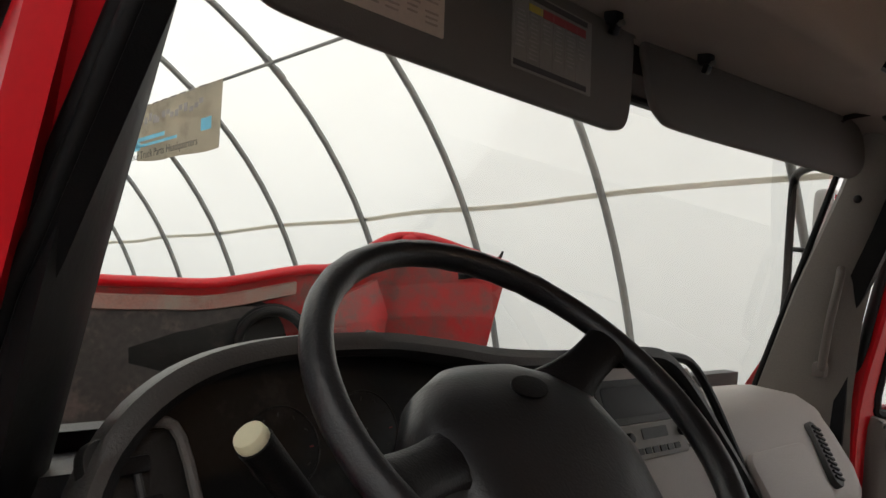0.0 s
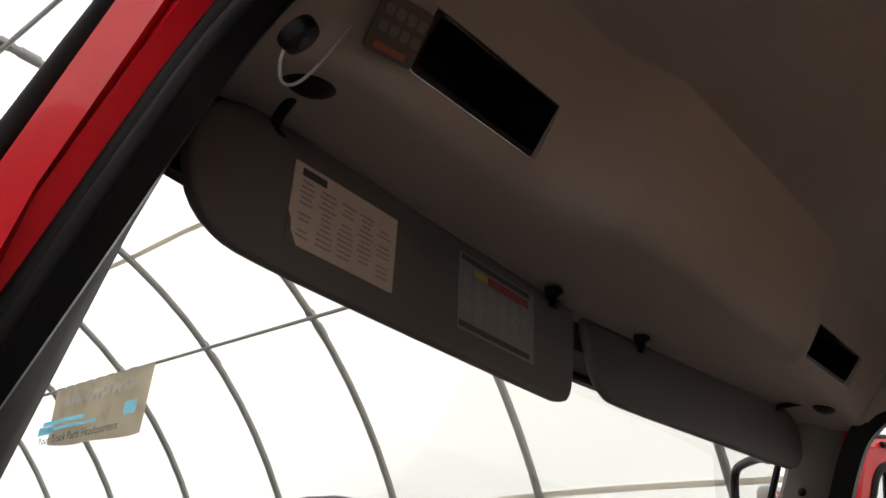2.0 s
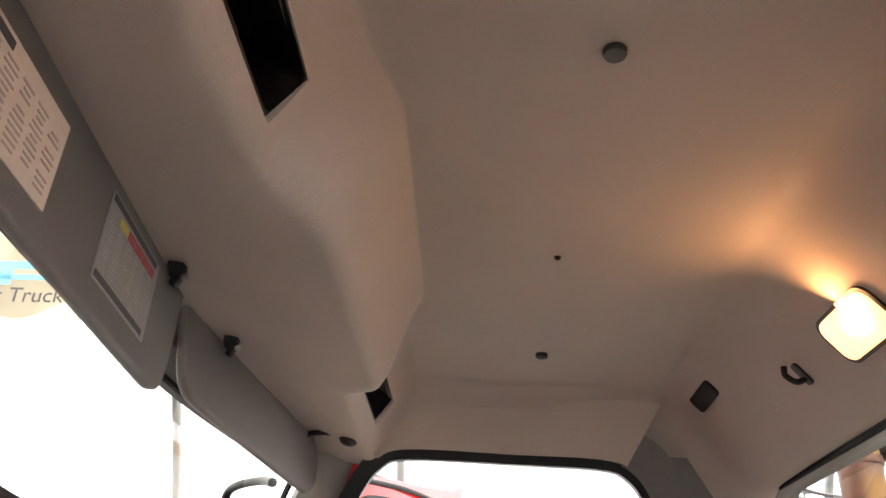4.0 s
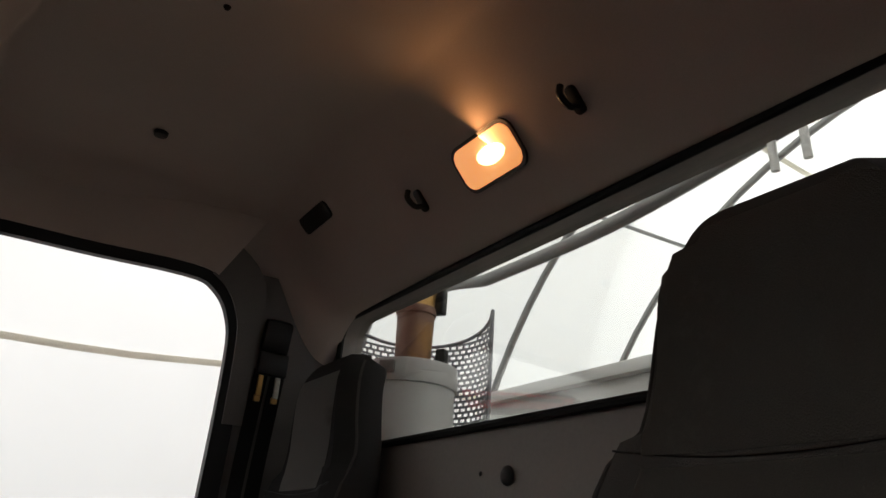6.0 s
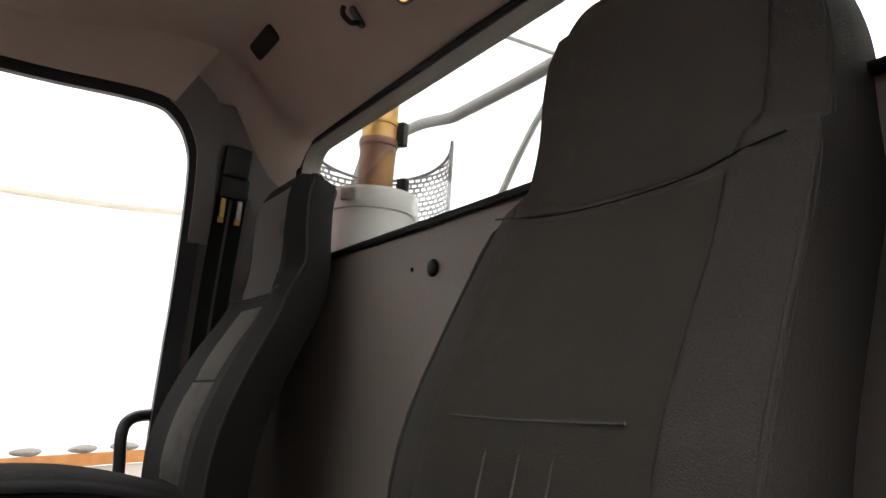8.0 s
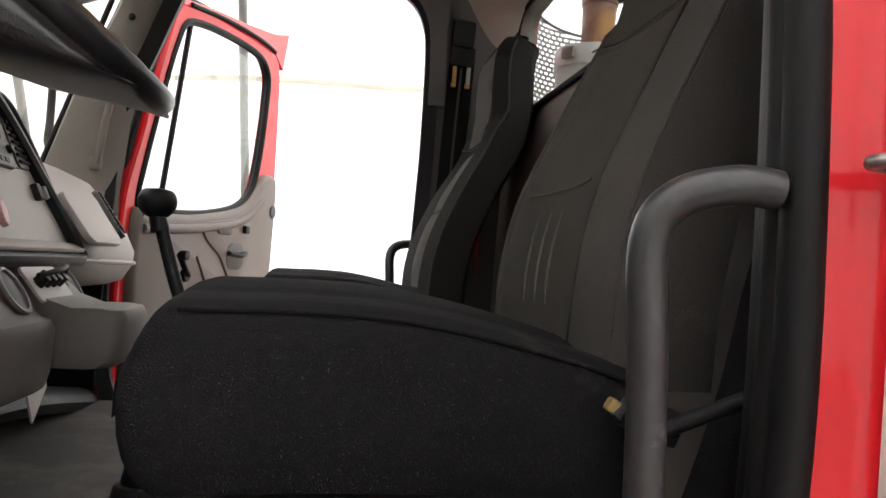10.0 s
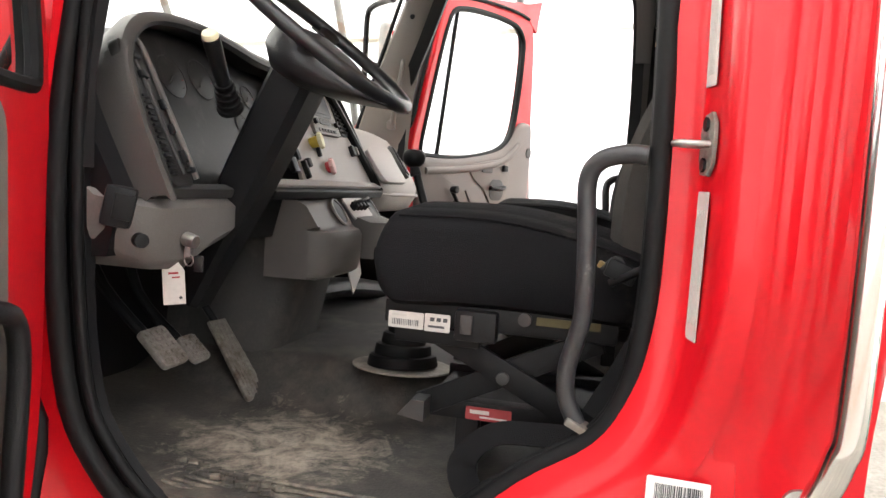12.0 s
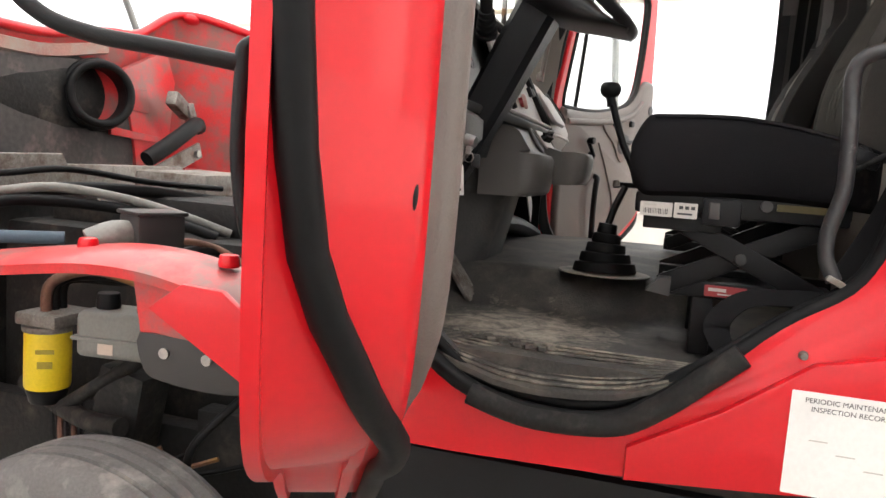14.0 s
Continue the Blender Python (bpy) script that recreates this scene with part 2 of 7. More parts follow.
LAMP = mat("lit_dome_lens", (0.9, 0.8, 0.6), 0.3, bump=0.0, emit=(1.0, 0.36, 0.10), power=0.55)
BULB = mat("lit_bulb_glow", (1.0, 0.9, 0.7), 0.3, bump=0.0, emit=(1.0, 0.66, 0.28), power=3.2)
COVER = cover_mat("translucent_white_cover", (0.80, 0.785, 0.735))
GLASS = glass_mat("window_glass", gloss=0.22)
GLASS_SCREEN = glass_mat("tinted_windscreen_glass", (0.87, 0.88, 0.84), gloss=0.2)
GLASS_MIRROR = mat("mirror_glass", (0.8, 0.8, 0.8), 0.02, metal=1.0, var=0.0, bump=0.0)

# ---------------------------------------------------------------- mesh helpers


def part(name, bm, material, parent=None, label="", sharp=38):
    """Links a bmesh as one mesh object, under a thing or a part if one is given."""
    bmesh.ops.recalc_face_normals(bm, faces=bm.faces[:])
    lim = radians(sharp)
    for fc in bm.faces:
        fc.smooth = True
    for ed in bm.edges:
        ed.smooth = len(ed.link_faces) == 2 and ed.calc_face_angle(4.0) < lim
    me = bpy.data.meshes.new(name)
    bm.to_mesh(me)
    bm.free()
    me.materials.append(material)
    ob = new(name, me)
    if parent:
        ob.parent = parent
        if parent.type == "EMPTY":
            ob.matrix_parent_inverse = parent.matrix_basis.inverted()
    if label:
        ob["label"] = label
    return ob


def thing(name, at, label, category, group="", kind=""):
    ob = new(name)
    ob.empty_display_size = 0.05
    ob.matrix_basis = Matrix.Translation(at)
    return tagged(ob, label, category, group, kind)


def join(bm, other, m=None):
    if m:
        bmesh.ops.transform(other, matrix=m, verts=other.verts[:])
    me = bpy.data.meshes.new("tmp")
    other.to_mesh(me)
    other.free()
    bm.from_mesh(me)
    bpy.data.meshes.remove(me)
    return bm


def box(c, s, rot=(0, 0, 0), bev=0.0, seg=2, bm=None, taper=None):
    b = bmesh.new()
    bmesh.ops.create_cube(b, size=1)
    for v in b.verts:
        v.co = Vector((v.co.x * s[0], v.co.y * s[1], v.co.z * s[2]))
        if taper and v.co.z > 0:
            v.co.x *= taper[0]
            v.co.y *= taper[1]
    if bev:
        bmesh.ops.bevel(b, geom=b.edges[:], offset=bev, segments=seg, affect="EDGES", profile=0.6)
    return join(bm or bmesh.new(), b, pose(*c, *rot))


def cyl(p0, p1, r, r2=None, seg=20, bev=0.0, bm=None):
    p0, p1 = Vector(p0), Vector(p1)
    b = bmesh.new()
    bmesh.ops.create_cone(b, cap_ends=True, segments=seg, radius1=r, radius2=r if r2 is None else r2, depth=(p1 - p0).length)
    if bev:
        ends = [e for e in b.edges if abs(e.verts[0].co.z - e.verts[1].co.z) < 1e-6]
        bmesh.ops.bevel(b, geom=ends, offset=bev, segments=2, affect="EDGES", profile=0.6)
    q = (p1 - p0).to_track_quat("Z", "Y").to_matrix().to_4x4()
    return join(bm or bmesh.new(), b, Matrix.Translation((p0 + p1) / 2) @ q)


def ball(c, r, bm=None, scale=(1, 1, 1), seg=20):
    b = bmesh.new()
    bmesh.ops.create_uvsphere(b, u_segments=seg, v_segments=seg // 2 + 2, radius=r)
    return join(bm or bmesh.new(), b, Matrix.Translation(c) @ Matrix.Diagonal((*scale, 1)))


def curve(pts, n=8, closed=False):
    """A smooth line through the points."""
    p = [Vector(q) for q in pts]
    out, k = [], len(p)
    for i in range(k if closed else k - 1):
        a, b = p[i], p[(i + 1) % k]
        z = p[(i - 1) % k] if closed or i else a
        c = p[(i + 2) % k] if closed or i + 2 < k else b
        for j in range(n):
            t = j / n
            out.append(0.5 * (2 * a + (b - z) * t + (2 * z - 5 * a + 4 * b - c) * t * t + (3 * a - z - 3 * b + c) * t ** 3))
    if not closed:
        out.append(p[-1])
    return out


def tube(pts, r, seg=12, closed=False, n=6, bm=None, flat=1.0, up=None, cap=True):
    """A pipe along a smooth line; r may be a number or one number a point of the finished line."""
    line = curve(pts, n, closed) if n > 1 else [Vector(q) for q in pts]
    k = len(line)
    b = bm or bmesh.new()
    rings = []
    side = None
    for i, q in enumerate(line):
        if closed:
            d = line[(i + 1) % k] - line[i - 1]
        else:
            d = line[min(i + 1, k - 1)] - line[max(i - 1, 0)]
        d.normalize()
        if up:
            s = d.cross(Vector(up))
        elif side is None:
            s = d.cross(Vector((0, 0, 1))) if abs(d.z) < 0.9 else d.cross(Vector((1, 0, 0)))
        else:
            s = side - d * side.dot(d)
        s.normalize()
        side = s
        w = d.cross(s)
        rad = r[i] if isinstance(r, list) else r
        rings.append([b.verts.new(q + rad * (math.cos(a) * s + flat * math.sin(a) * w)) for a in (2 * math.pi * j / seg for j in range(seg))])
    for i in range(k if closed else k - 1):
        a, c = rings[i], rings[(i + 1) % k]
        off = 0
        if closed and i == k - 1:
            off = min(range(seg), key=lambda o: (a[0].co - c[o].co).length)
        for j in range(seg):
            b.faces.new((a[j], a[(j + 1) % seg], c[(j + 1 + off) % seg], c[(j + off) % seg]))
    if cap and not closed:
        b.faces.new(rings[0])
        b.faces.new(rings[-1])
    return b


def loft(rings, closed=True, cap=True, bm=None):
    """A skin over rings of points, each of the same count."""
    b = bm or bmesh.new()
    vs = [[b.verts.new(Vector(q)) for q in ring] for ring in rings]
    k = len(rings[0])
    for a, c in zip(vs, vs[1:]):
        for j in range(k if closed else k - 1):
            b.faces.new((a[j], a[(j + 1) % k], c[(j + 1) % k], c[j]))
    if closed and cap:
        b.faces.new(vs[0])
        b.faces.new(vs[-1])
    return b


def prism(outline, m, depth, bev=0.0, bm=None, seg=2):
    """A flat outline (u, v), given thickness along w, at the pose m."""
    b = bmesh.new()
    fc = b.faces.new([b.verts.new((u, v, 0)) for u, v in outline])
    ext = bmesh.ops.extrude_face_region(b, geom=[fc])
    bmesh.ops.translate(b, vec=(0, 0, depth), verts=[g for g in ext["geom"] if isinstance(g, bmesh.types.BMVert)])
    if bev:
        rim = [e for e in b.edges if abs(e.verts[0].co.z - e.verts[1].co.z) < 1e-6]
        bmesh.ops.bevel(b, geom=rim, offset=bev, segments=seg, affect="EDGES", profile=0.6)
    return join(bm or bmesh.new(), b, m)


def sheet_with_holes(loops, at, vec, bm=None):
    """A sheet between an outer outline and holes (u, v), laid out by at(u, v), with the thickness vec."""
    b = bmesh.new()
    edges = []
    for lp in loops:
        vs = [b.verts.new((u, v, 0)) for u, v in lp]
        edges += [b.edges.new((vs[i], vs[(i + 1) % len(vs)])) for i in range(len(vs))]
    bmesh.ops.triangle_fill(b, use_beauty=True, use_dissolve=False, edges=edges)
    for v in b.verts:
        v.co = Vector(at(v.co.x, v.co.y))
    ext = bmesh.ops.extrude_face_region(b, geom=b.faces[:])
    bmesh.ops.translate(b, vec=Vector(vec), verts=[g for g in ext["geom"] if isinstance(g, bmesh.types.BMVert)])
    return join(bm or bmesh.new(), b)


def smooth2(pts, n=5):
    return [(q.x, q.y) for q in curve([(u, v, 0) for u, v in pts], n, True)]


def rounded(w, h, r, n=5):
    out = []
    for cx, cy, a0 in ((w / 2 - r, h / 2 - r, 0), (-w / 2 + r, h / 2 - r, 90), (-w / 2 + r, -h / 2 + r, 180), (w / 2 - r, -h / 2 + r, 270)):
        for j in range(n + 1):
            a = radians(a0 + 90 * j / n)
            out.append((cx + r * math.cos(a), cy + r * math.sin(a)))
    return out


def frame_axes(o, u, v):
    """A pose whose x runs along u and y along v (made square to u)."""
    u, v = Vector(u).normalized(), Vector(v)
    w = u.cross(v).normalized()
    v = w.cross(u)
    m = Matrix((u, v, w)).transposed().to_4x4()
    m.translation = Vector(o)
    return m


def letters(name, string, size, m, material, parent, depth=0.0005, align="LEFT"):
    cu = bpy.data.curves.new(name, "FONT")
    cu.body, cu.size, cu.extrude, cu.align_x = string, size, depth, align
    tmp = new("tmp_text", cu)
    me = bpy.data.meshes.new_from_object(tmp.evaluated_get(bpy.context.evaluated_depsgraph_get()))
    bpy.data.objects.remove(tmp)
    b = bmesh.new()
    b.from_mesh(me)
    bpy.data.meshes.remove(me)
    bmesh.ops.transform(b, matrix=m, verts=b.verts[:])
    return part(name, b, material, parent)


def bars(rects, m, parent, material, name="print_bar", h=0.0008):
    """Flat printed bars (u, v, width, height) on a label: few are parts of their own, fine print is one part."""
    groups = [[r] for r in rects] if len(rects) <= 14 else [rects]
    for group in groups:
        b = bmesh.new()
        for u, v, w, hh in group:
            box((u, v, h / 2), (w, hh, h), bm=b)
        bmesh.ops.transform(b, matrix=m, verts=b.verts[:])
        ob = part(name if len(group) == 1 else "fine_print", b, material, parent)
        if len(group) > 1:
            tagged(ob, kind="stuff")

# ---------------------------------------------------------------- the hoop building
LAT, FWD, UPW = Vector((0.9967, 0.0808, 0.0)), Vector((-0.0806, 0.9932, -0.0841)), Vector((-0.0068, 0.0838, 0.9965))
BLD = Matrix((LAT, FWD, UPW)).transposed().to_4x4()
HC, HH, HR = 0.295, -0.454, 4.93
GROUND = -1.35
Y0, Y1 = -7.0, 17.0


def arc(r, a0=7.0, a1=173.0, n=40):
    return [(HC + r * math.cos(radians(a0 + (a1 - a0) * i / n)), HH + r * math.sin(radians(a0 + (a1 - a0) * i / n))) for i in range(n + 1)]


def in_building(b):
    bmesh.ops.transform(b, matrix=BLD, verts=b.verts[:])
    return b


def make_building():
    rings = []
    for k in range(49):
        y = Y0 + (Y1 - Y0) * k / 48
        sag = 0.025 * math.sin(2 * math.pi * (y - 0.8) / 1.57)
        rings.append([(u, y, v) for u, v in arc(HR + 0.06 + 0.015 * sag)])
    cover = part("backdrop_cover", in_building(loft(rings, closed=False)), COVER)
    tagged(cover, "translucent white plastic cover stretched over the steel hoops", "building cover", kind="structure")
    for nm, y in (("wall_end_front", Y1), ("wall_end_rear", Y0)):
        b = bmesh.new()
        b.faces.new([b.verts.new((u, y, v)) for u, v in arc(HR + 0.06)])
        tagged(part(nm, in_building(b), COVER), "white plastic end wall of the hoop building", "wall", kind="structure")
    for nm, sgn in (("wall_low_east", 1), ("wall_low_west", -1)):
        x = HC + sgn * (HR + 0.03)
        b = box((x, (Y0 + Y1) / 2, (GROUND + 0.1) / 2), (0.12, Y1 - Y0, 0.1 - GROUND), bm=bmesh.new())
        w = tagged(part(nm, in_building(b), WALL_LOW), "whitish low wall under the hoops", "wall", kind="structure")
        for h, d in ((0.155, 0.09), (-0.36, 0.12)):
            for k in range(8):
                a = Y0 + (Y1 - Y0) * k / 8
                b = box((x - sgn * 0.085, a + 1.495, h), (0.045, 2.985, d), bev=0.004)
                part("board", in_building(b), WOOD, w, "orange-stained timber board")
    b = box((0, 0, GROUND - 0.05), (240, 240, 0.1))
    tagged(part("ground", in_building(b), GRAVEL), "grey packed gravel floor of the hoop building", "ground", kind="structure")
    # hoops
    for k in (-4, -3, -2, 0, 1, 2, 3, 4, 5, 6, 7, 8, 9, 10):
        y = 0.80 + 1.57 * k
        h = thing("hoop", BLD @ Vector((HC + HR, y, 0.1)), "grey galvanised steel hoop carrying the white cover", "hoop", "hoops of the building")
        part("pipe", in_building(tube([(u, y, v) for u, v in arc(HR)], 0.034, seg=12, n=1)), GALV, h)
        for u, v in ((3.28, 3.47), (0.25, 4.475)):
            b = box((u, y, v), (0.10, 0.085, 0.05), (0, 40 if u > 1 else 0, 0), bev=0.012)
            part("clamp", in_building(b), GALV, h, "grey pipe clamp")
            s = Vector((u - HC, 0, v - HH)).normalized()
            t = Vector((s.z, 0, -s.x))
            q = Vector((u, y, v)) + 0.17 * t
            part("sleeve", in_building(cyl(q - 0.07 * t, q + 0.07 * t, 0.041, seg=12)), GALV, h)
    for nm, u, v, r in (("purlin", 3.24, 3.42, 0.018), ("purlin", 0.25, 4.43, 0.018)):
        p = thing(nm, BLD @ Vector((u, Y0, v)), "thin grey steel purlin pipe along the hoops", "purlin", "purlins")
        part("pipe", in_building(cyl((u, Y0, v), (u, Y1, v), r, seg=10)), GALV, p)
    for a in (29.1, 66.3):
        u, v = HC + (HR + 0.045) * math.cos(radians(a)), HH + (HR + 0.045) * math.sin(radians(a))
        t = Vector((-math.sin(radians(a)), 0, math.cos(radians(a))))
        line = [Vector((u, y, v)) + t * 0.015 * math.sin(y * 2.3 + 0.7 * math.sin(y)) for y in (Y0 + 0.4 * i for i in range(int((Y1 - Y0) / 0.4) + 1))]
        b = bmesh.new()
        tube(line, 0.025, seg=6, n=1, flat=0.12, up=t.cross(Vector((0, 1, 0))), bm=b)
        tagged(part("trim_seam", in_building(b), TAPE), "yellowed seam tape along the white cover", "seam", kind="structure")


def make_banner(y1, low, label):
    y0, top = y1 - 2.10, 3.43
    bn = thing("banner", BLD @ Vector((3.2, y1 - 1.0, low)), label, "banner", "banners on the purlin")
    rings = []
    for i in range(25):
        a = i / 24
        y = y1 + (y0 - y1) * a
        rings.append([(3.22 + 0.04 * math.sin(a * 9) * c + 0.05 * c * math.sin(3 * a + 1), y, top + (low + (0.10 if y1 > 5 else 0.02) * (1 - a) ** 2 - top) * c) for c in (j / 8 for j in range(9))])
    b = loft(rings, closed=False)
    bmesh.ops.solidify(b, geom=b.faces[:], thickness=0.004)
    part("sheet", in_building(b), BANNER, bn)
    # printed face towards the truck: u runs from the far end to the near end
    m = BLD @ frame_axes((3.12, y1, low), (0, -1, 0), (0, 0, 1))
    bars([(0.55, 0.30, 0.9, 0.05), (0.75, 0.22, 1.1, 0.035), (1.95, 0.27, 0.22, 0.14), (0.2, 0.22, 0.35, 0.10)], m, bn, BLUE, "blue_band", 0.002)
    letters("lettering", "Your Truck Parts Headquarters", 0.132, m @ pose(0.08, 0.06, 0.003), INK, bn, 0.001)
    rr = random.Random(5)
    bars([(0.5 + 0.11 * i + rr.uniform(-0.02, 0.02), 0.52 + 0.03 * math.sin(i * 1.7), 0.08, 0.05 + 0.05 * rr.random()) for i in range(13)], m, bn, INK_GREY, "print_bar", 0.002)
    bars([(0.3 + 0.22 * i, 0.71, 0.14, 0.018) for i in range(8)], m, bn, INK_GREY, "print_bar", 0.002)


make_building()
make_banner(9.95, 2.66, "creased beige banner with blue bands and dark lettering")
make_banner(3.51, 2.76, "beige banner with a pale blue band hanging beside the truck")

# ---------------------------------------------------------------- the cab shell
# Outline of a door opening as (y, z).
OPENING = [(1.27, 0.88), (1.28, 0.54), (1.255, 0.20), (1.19, 0.05), (1.06, -0.065), (0.90, -0.105), (0.74, -0.09), (0.61, 0.0), (0.47, 0.125), (0.365, 0.20),
           (0.320, 0.28), (0.303, 0.40), (0.302, 0.60), (0.310, 0.87), (0.328, 1.18), (0.35, 1.29), (0.41, 1.365), (0.50, 1.392), (0.75, 1.395), (0.98, 1.388), (1.06, 1.355), (1.115, 1.28), (1.18, 1.12), (1.24, 0.98)]


def xs(z, base=0.985):
    """Half the width of the cab's side at a height: upright below, leaning in above the belt line."""
    return base - 0.19 * max(0.0, z - 0.8)


def inset(loop, d):
    """The outline moved inwards by d."""
    c = sum((Vector(p) for p in loop), Vector((0, 0))) / len(loop)
    out = []
    for i, p in enumerate(loop):
        a, b = Vector(loop[i - 1]), Vector(loop[(i + 1) % len(loop)])
        n = Vector((-(b - a).y, (b - a).x)).normalized()
        if n.dot(c - Vector(p)) < 0:
            n = -n
        out.append((p[0] + d * n.x, p[1] + d * n.y))
    return out


def rear_share(y):
    """How far a point of the opening belongs to its rear, deep door pillar: 1 at the pillar, 0 from the foot room on."""
    k = min(1, max(0, (0.74 - y) / 0.30))
    return k * k * (3 - 2 * k)


# Steps of the pressed door pillar as (distance from the opening, half width): upright part, and low part by the rocker.
PILLAR_STEPS = [(0.0, 0.925), (0.012, 0.930), (0.030, 0.931), (0.046, 0.934), (0.053, 0.941), (0.056, 0.950), (0.066, 0.995), (0.072, 1.022), (0.080, 1.038), (0.092, 1.045), (0.120, 1.046)]
ROCKER_STEPS = [(0.0, 0.942), (0.012, 0.950), (0.030, 0.957), (0.046, 0.962), (0.053, 0.964), (0.056, 0.966), (0.066, 0.969), (0.072, 0.971), (0.080, 0.973), (0.092, 0.974), (0.120, 0.976)]


def side_of_cab(sgn):
    cab = thing("cab_side", (sgn * 0.98, 0.7, -0.2), "glossy red steel cab side with a door opening", "truck cab", "cab sides")
    rim = OPENING if sgn < 0 else [(y + (0.018 * min(1, max(0, (0.98 - z) / 0.35)) if y < 0.36 else 0), z) for y, z in OPENING]
    line = smooth2(rim, 4)
    away = inset(line, -1.0)
    norm = [(b[0] - a[0], b[1] - a[1]) for a, b in zip(line, away)]
    hole = [(y + 0.108 * rear_share(y) * n[0], z + 0.108 * rear_share(y) * n[1]) for (y, z), n in zip(line, norm)]
    k = 0.07 if sgn < 0 else -0.13
    outer = [(0.155, -0.13), (0.45, -0.165), (0.74, -0.19), (1.05, -0.20), (1.34, -0.20), (1.45, 0.10), (1.50, 0.70), (1.46 + k, 0.98), (1.35 + k, 1.27), (1.25 + k, 1.47), (1.10 + k, 1.57), (0.6, 1.60), (0.155, 1.60)]
    part("outer_panel", sheet_with_holes([outer, hole], lambda u, v: (sgn * xs(v, 0.975), u, v), (-sgn * 0.03, 0, 0)), RED, cab)
    # the deep rear door pillar: a flat strip by the seal, then a step outwards that faces the door
    rings = []
    for (y, z), n in zip(line, norm):
        e = rear_share(y)
        if e <= 0:
            continue
        q = min(1, max(0, (z - 0.19) / 0.28))
        q = q * q * (3 - 2 * q)
        ring = []
        for (d, x), (_, x0) in zip(PILLAR_STEPS, ROCKER_STEPS):
            xx = 0.9765 * (1 - e) + (x * q + x0 * (1 - q)) * e
            ring.append((sgn * xs(z, xx), y + d * e * n[0], z + d * e * n[1]))
        rings.append(ring)
    part("door_pillar", loft(rings, closed=False), RED, cab)
    # raised rocker pressing and the ribbed rear corner, each with rounded edges
    rock = [(0.155, 0.105), (0.30, 0.105), (0.42, 0.075), (0.56, -0.03), (0.72, -0.125), (0.72, -0.19), (0.45, -0.165), (0.155, -0.13)]
    m = frame_axes((sgn * 0.965, 0, 0), (0, 1, 0), (0, 0, 1))
    part("rocker_panel", prism(rock, m, sgn * 0.028, 0.008), RED, cab)
    deep_x = 0.90 if sgn < 0 else 1.0
    section = ((deep_x, 0.205), (1.030, 0.203), (1.044, 0.196), (1.047, 0.185), (1.046, 0.172), (1.039, 0.166), (1.037, 0.156), (1.040, 0.148), (1.050, 0.141), (1.051, 0.122), (1.044, 0.115), (1.043, 0.104), (1.047, 0.097), (1.056, 0.090), (1.057, 0.045), (1.048, 0.025), (1.02, 0.012), (deep_x, 0.012))
    corner = []
    for z in (-0.16, 0.10, 0.20, 0.24, 0.28, 0.32, 0.36, 0.40, 0.45, 0.50, 0.6, 0.8, 1.1, 1.4, 1.6):
        q = min(1, max(0, (z - 0.20) / 0.30))
        q = q * q * (3 - 2 * q)
        corner.append([(sgn * xs(z, min(x, 0.974) * (1 - q) + x * q), y, z) for x, y in section])
    part("rear_corner", loft(corner), RED, cab, sharp=50)
    # weather strip: two rubber beads round the opening, drawn close together down the driver's rear pillar
    ease = lambda z: min(1, max(0, (z - 0.55) / 0.4))
    tight = lambda y: rear_share(y) if sgn < 0 else 0
    far = inset(rim, 1.0)
    for r, dx, d, back, d1 in ((0.0180, 0.968, 0.011, 0.043 if sgn < 0 else 0.052, 0.002), (0.0105, 0.945, 0.034, 0.038, 0.008)):
        wide = r > 0.015
        pts = []
        for (y, z), (fy, fz) in zip(rim, far):
            e = d + (d1 - d) * tight(y)
            pts.append((sgn * (xs(z, dx - back * rear_share(y)) - (0.022 * ease(z) * (1 - rear_share(y)) if wide else 0)), y + (fy - y) * e, z + (fz - z) * e))
        bead = curve(pts, 4, True)
        part("weather_strip", tube(bead, [r - (0.006 * ease(p.z) * (1 - rear_share(p.y)) + 0.0025 * tight(p.y) if wide else 0) for p in bead], seg=12, closed=True, n=1), RUBBER, cab, "black rubber door seal")
    if sgn < 0:
        part("sill_cover", tube([(-0.972, y, z) for y, z in ((1.03, -0.074), (0.97, -0.092), (0.90, -0.103), (0.81, -0.101), (0.73, -0.086), (0.66, -0.04), (0.61, 0.004), (0.535, 0.072))], 0.026, seg=12, n=5, flat=0.9), SILL, cab, "dull black sill cover over the seal")
    hole_b = smooth2(inset(rim, 0.005), 4)
    rings = [[(sgn * xs(z, 0.976 - 0.05 * rear_share(y)), y, z) for y, z in line], [(sgn * (xs(z, 0.958 - 0.04 * rear_share(y)) - 0.02 * ease(z)), y, z) for y, z in hole_b], [(sgn * xs(z, 0.93 - 0.04 * rear_share(y)), y, z) for y, z in hole_b]]
    part("jamb_flange", loft(rings[:2], cap=False), RED, cab)
    part("seal_carrier", loft(rings[1:], cap=False), RUBBER, cab)
    edge = [(y + 0.09, z) for y, z in ((1.49, 0.80), (1.46, 0.98), (1.35, 1.27), (1.25, 1.47), (1.10, 1.57))]
    if sgn < 0:
        part("drip_moulding", tube([(sgn * xs(z, 0.985), y, z) for y, z in edge], 0.016, seg=10, n=4), RUBBER, cab, "black rubber pillar moulding")
        part("pillar_edge", tube([(sgn * xs(z, 0.982), y + 0.04, z) for y, z in edge], 0.014, seg=10, n=4), RED, cab)
    # inner lining of the opening between the beads
    a = smooth2(inset(rim, 0.004), 4)
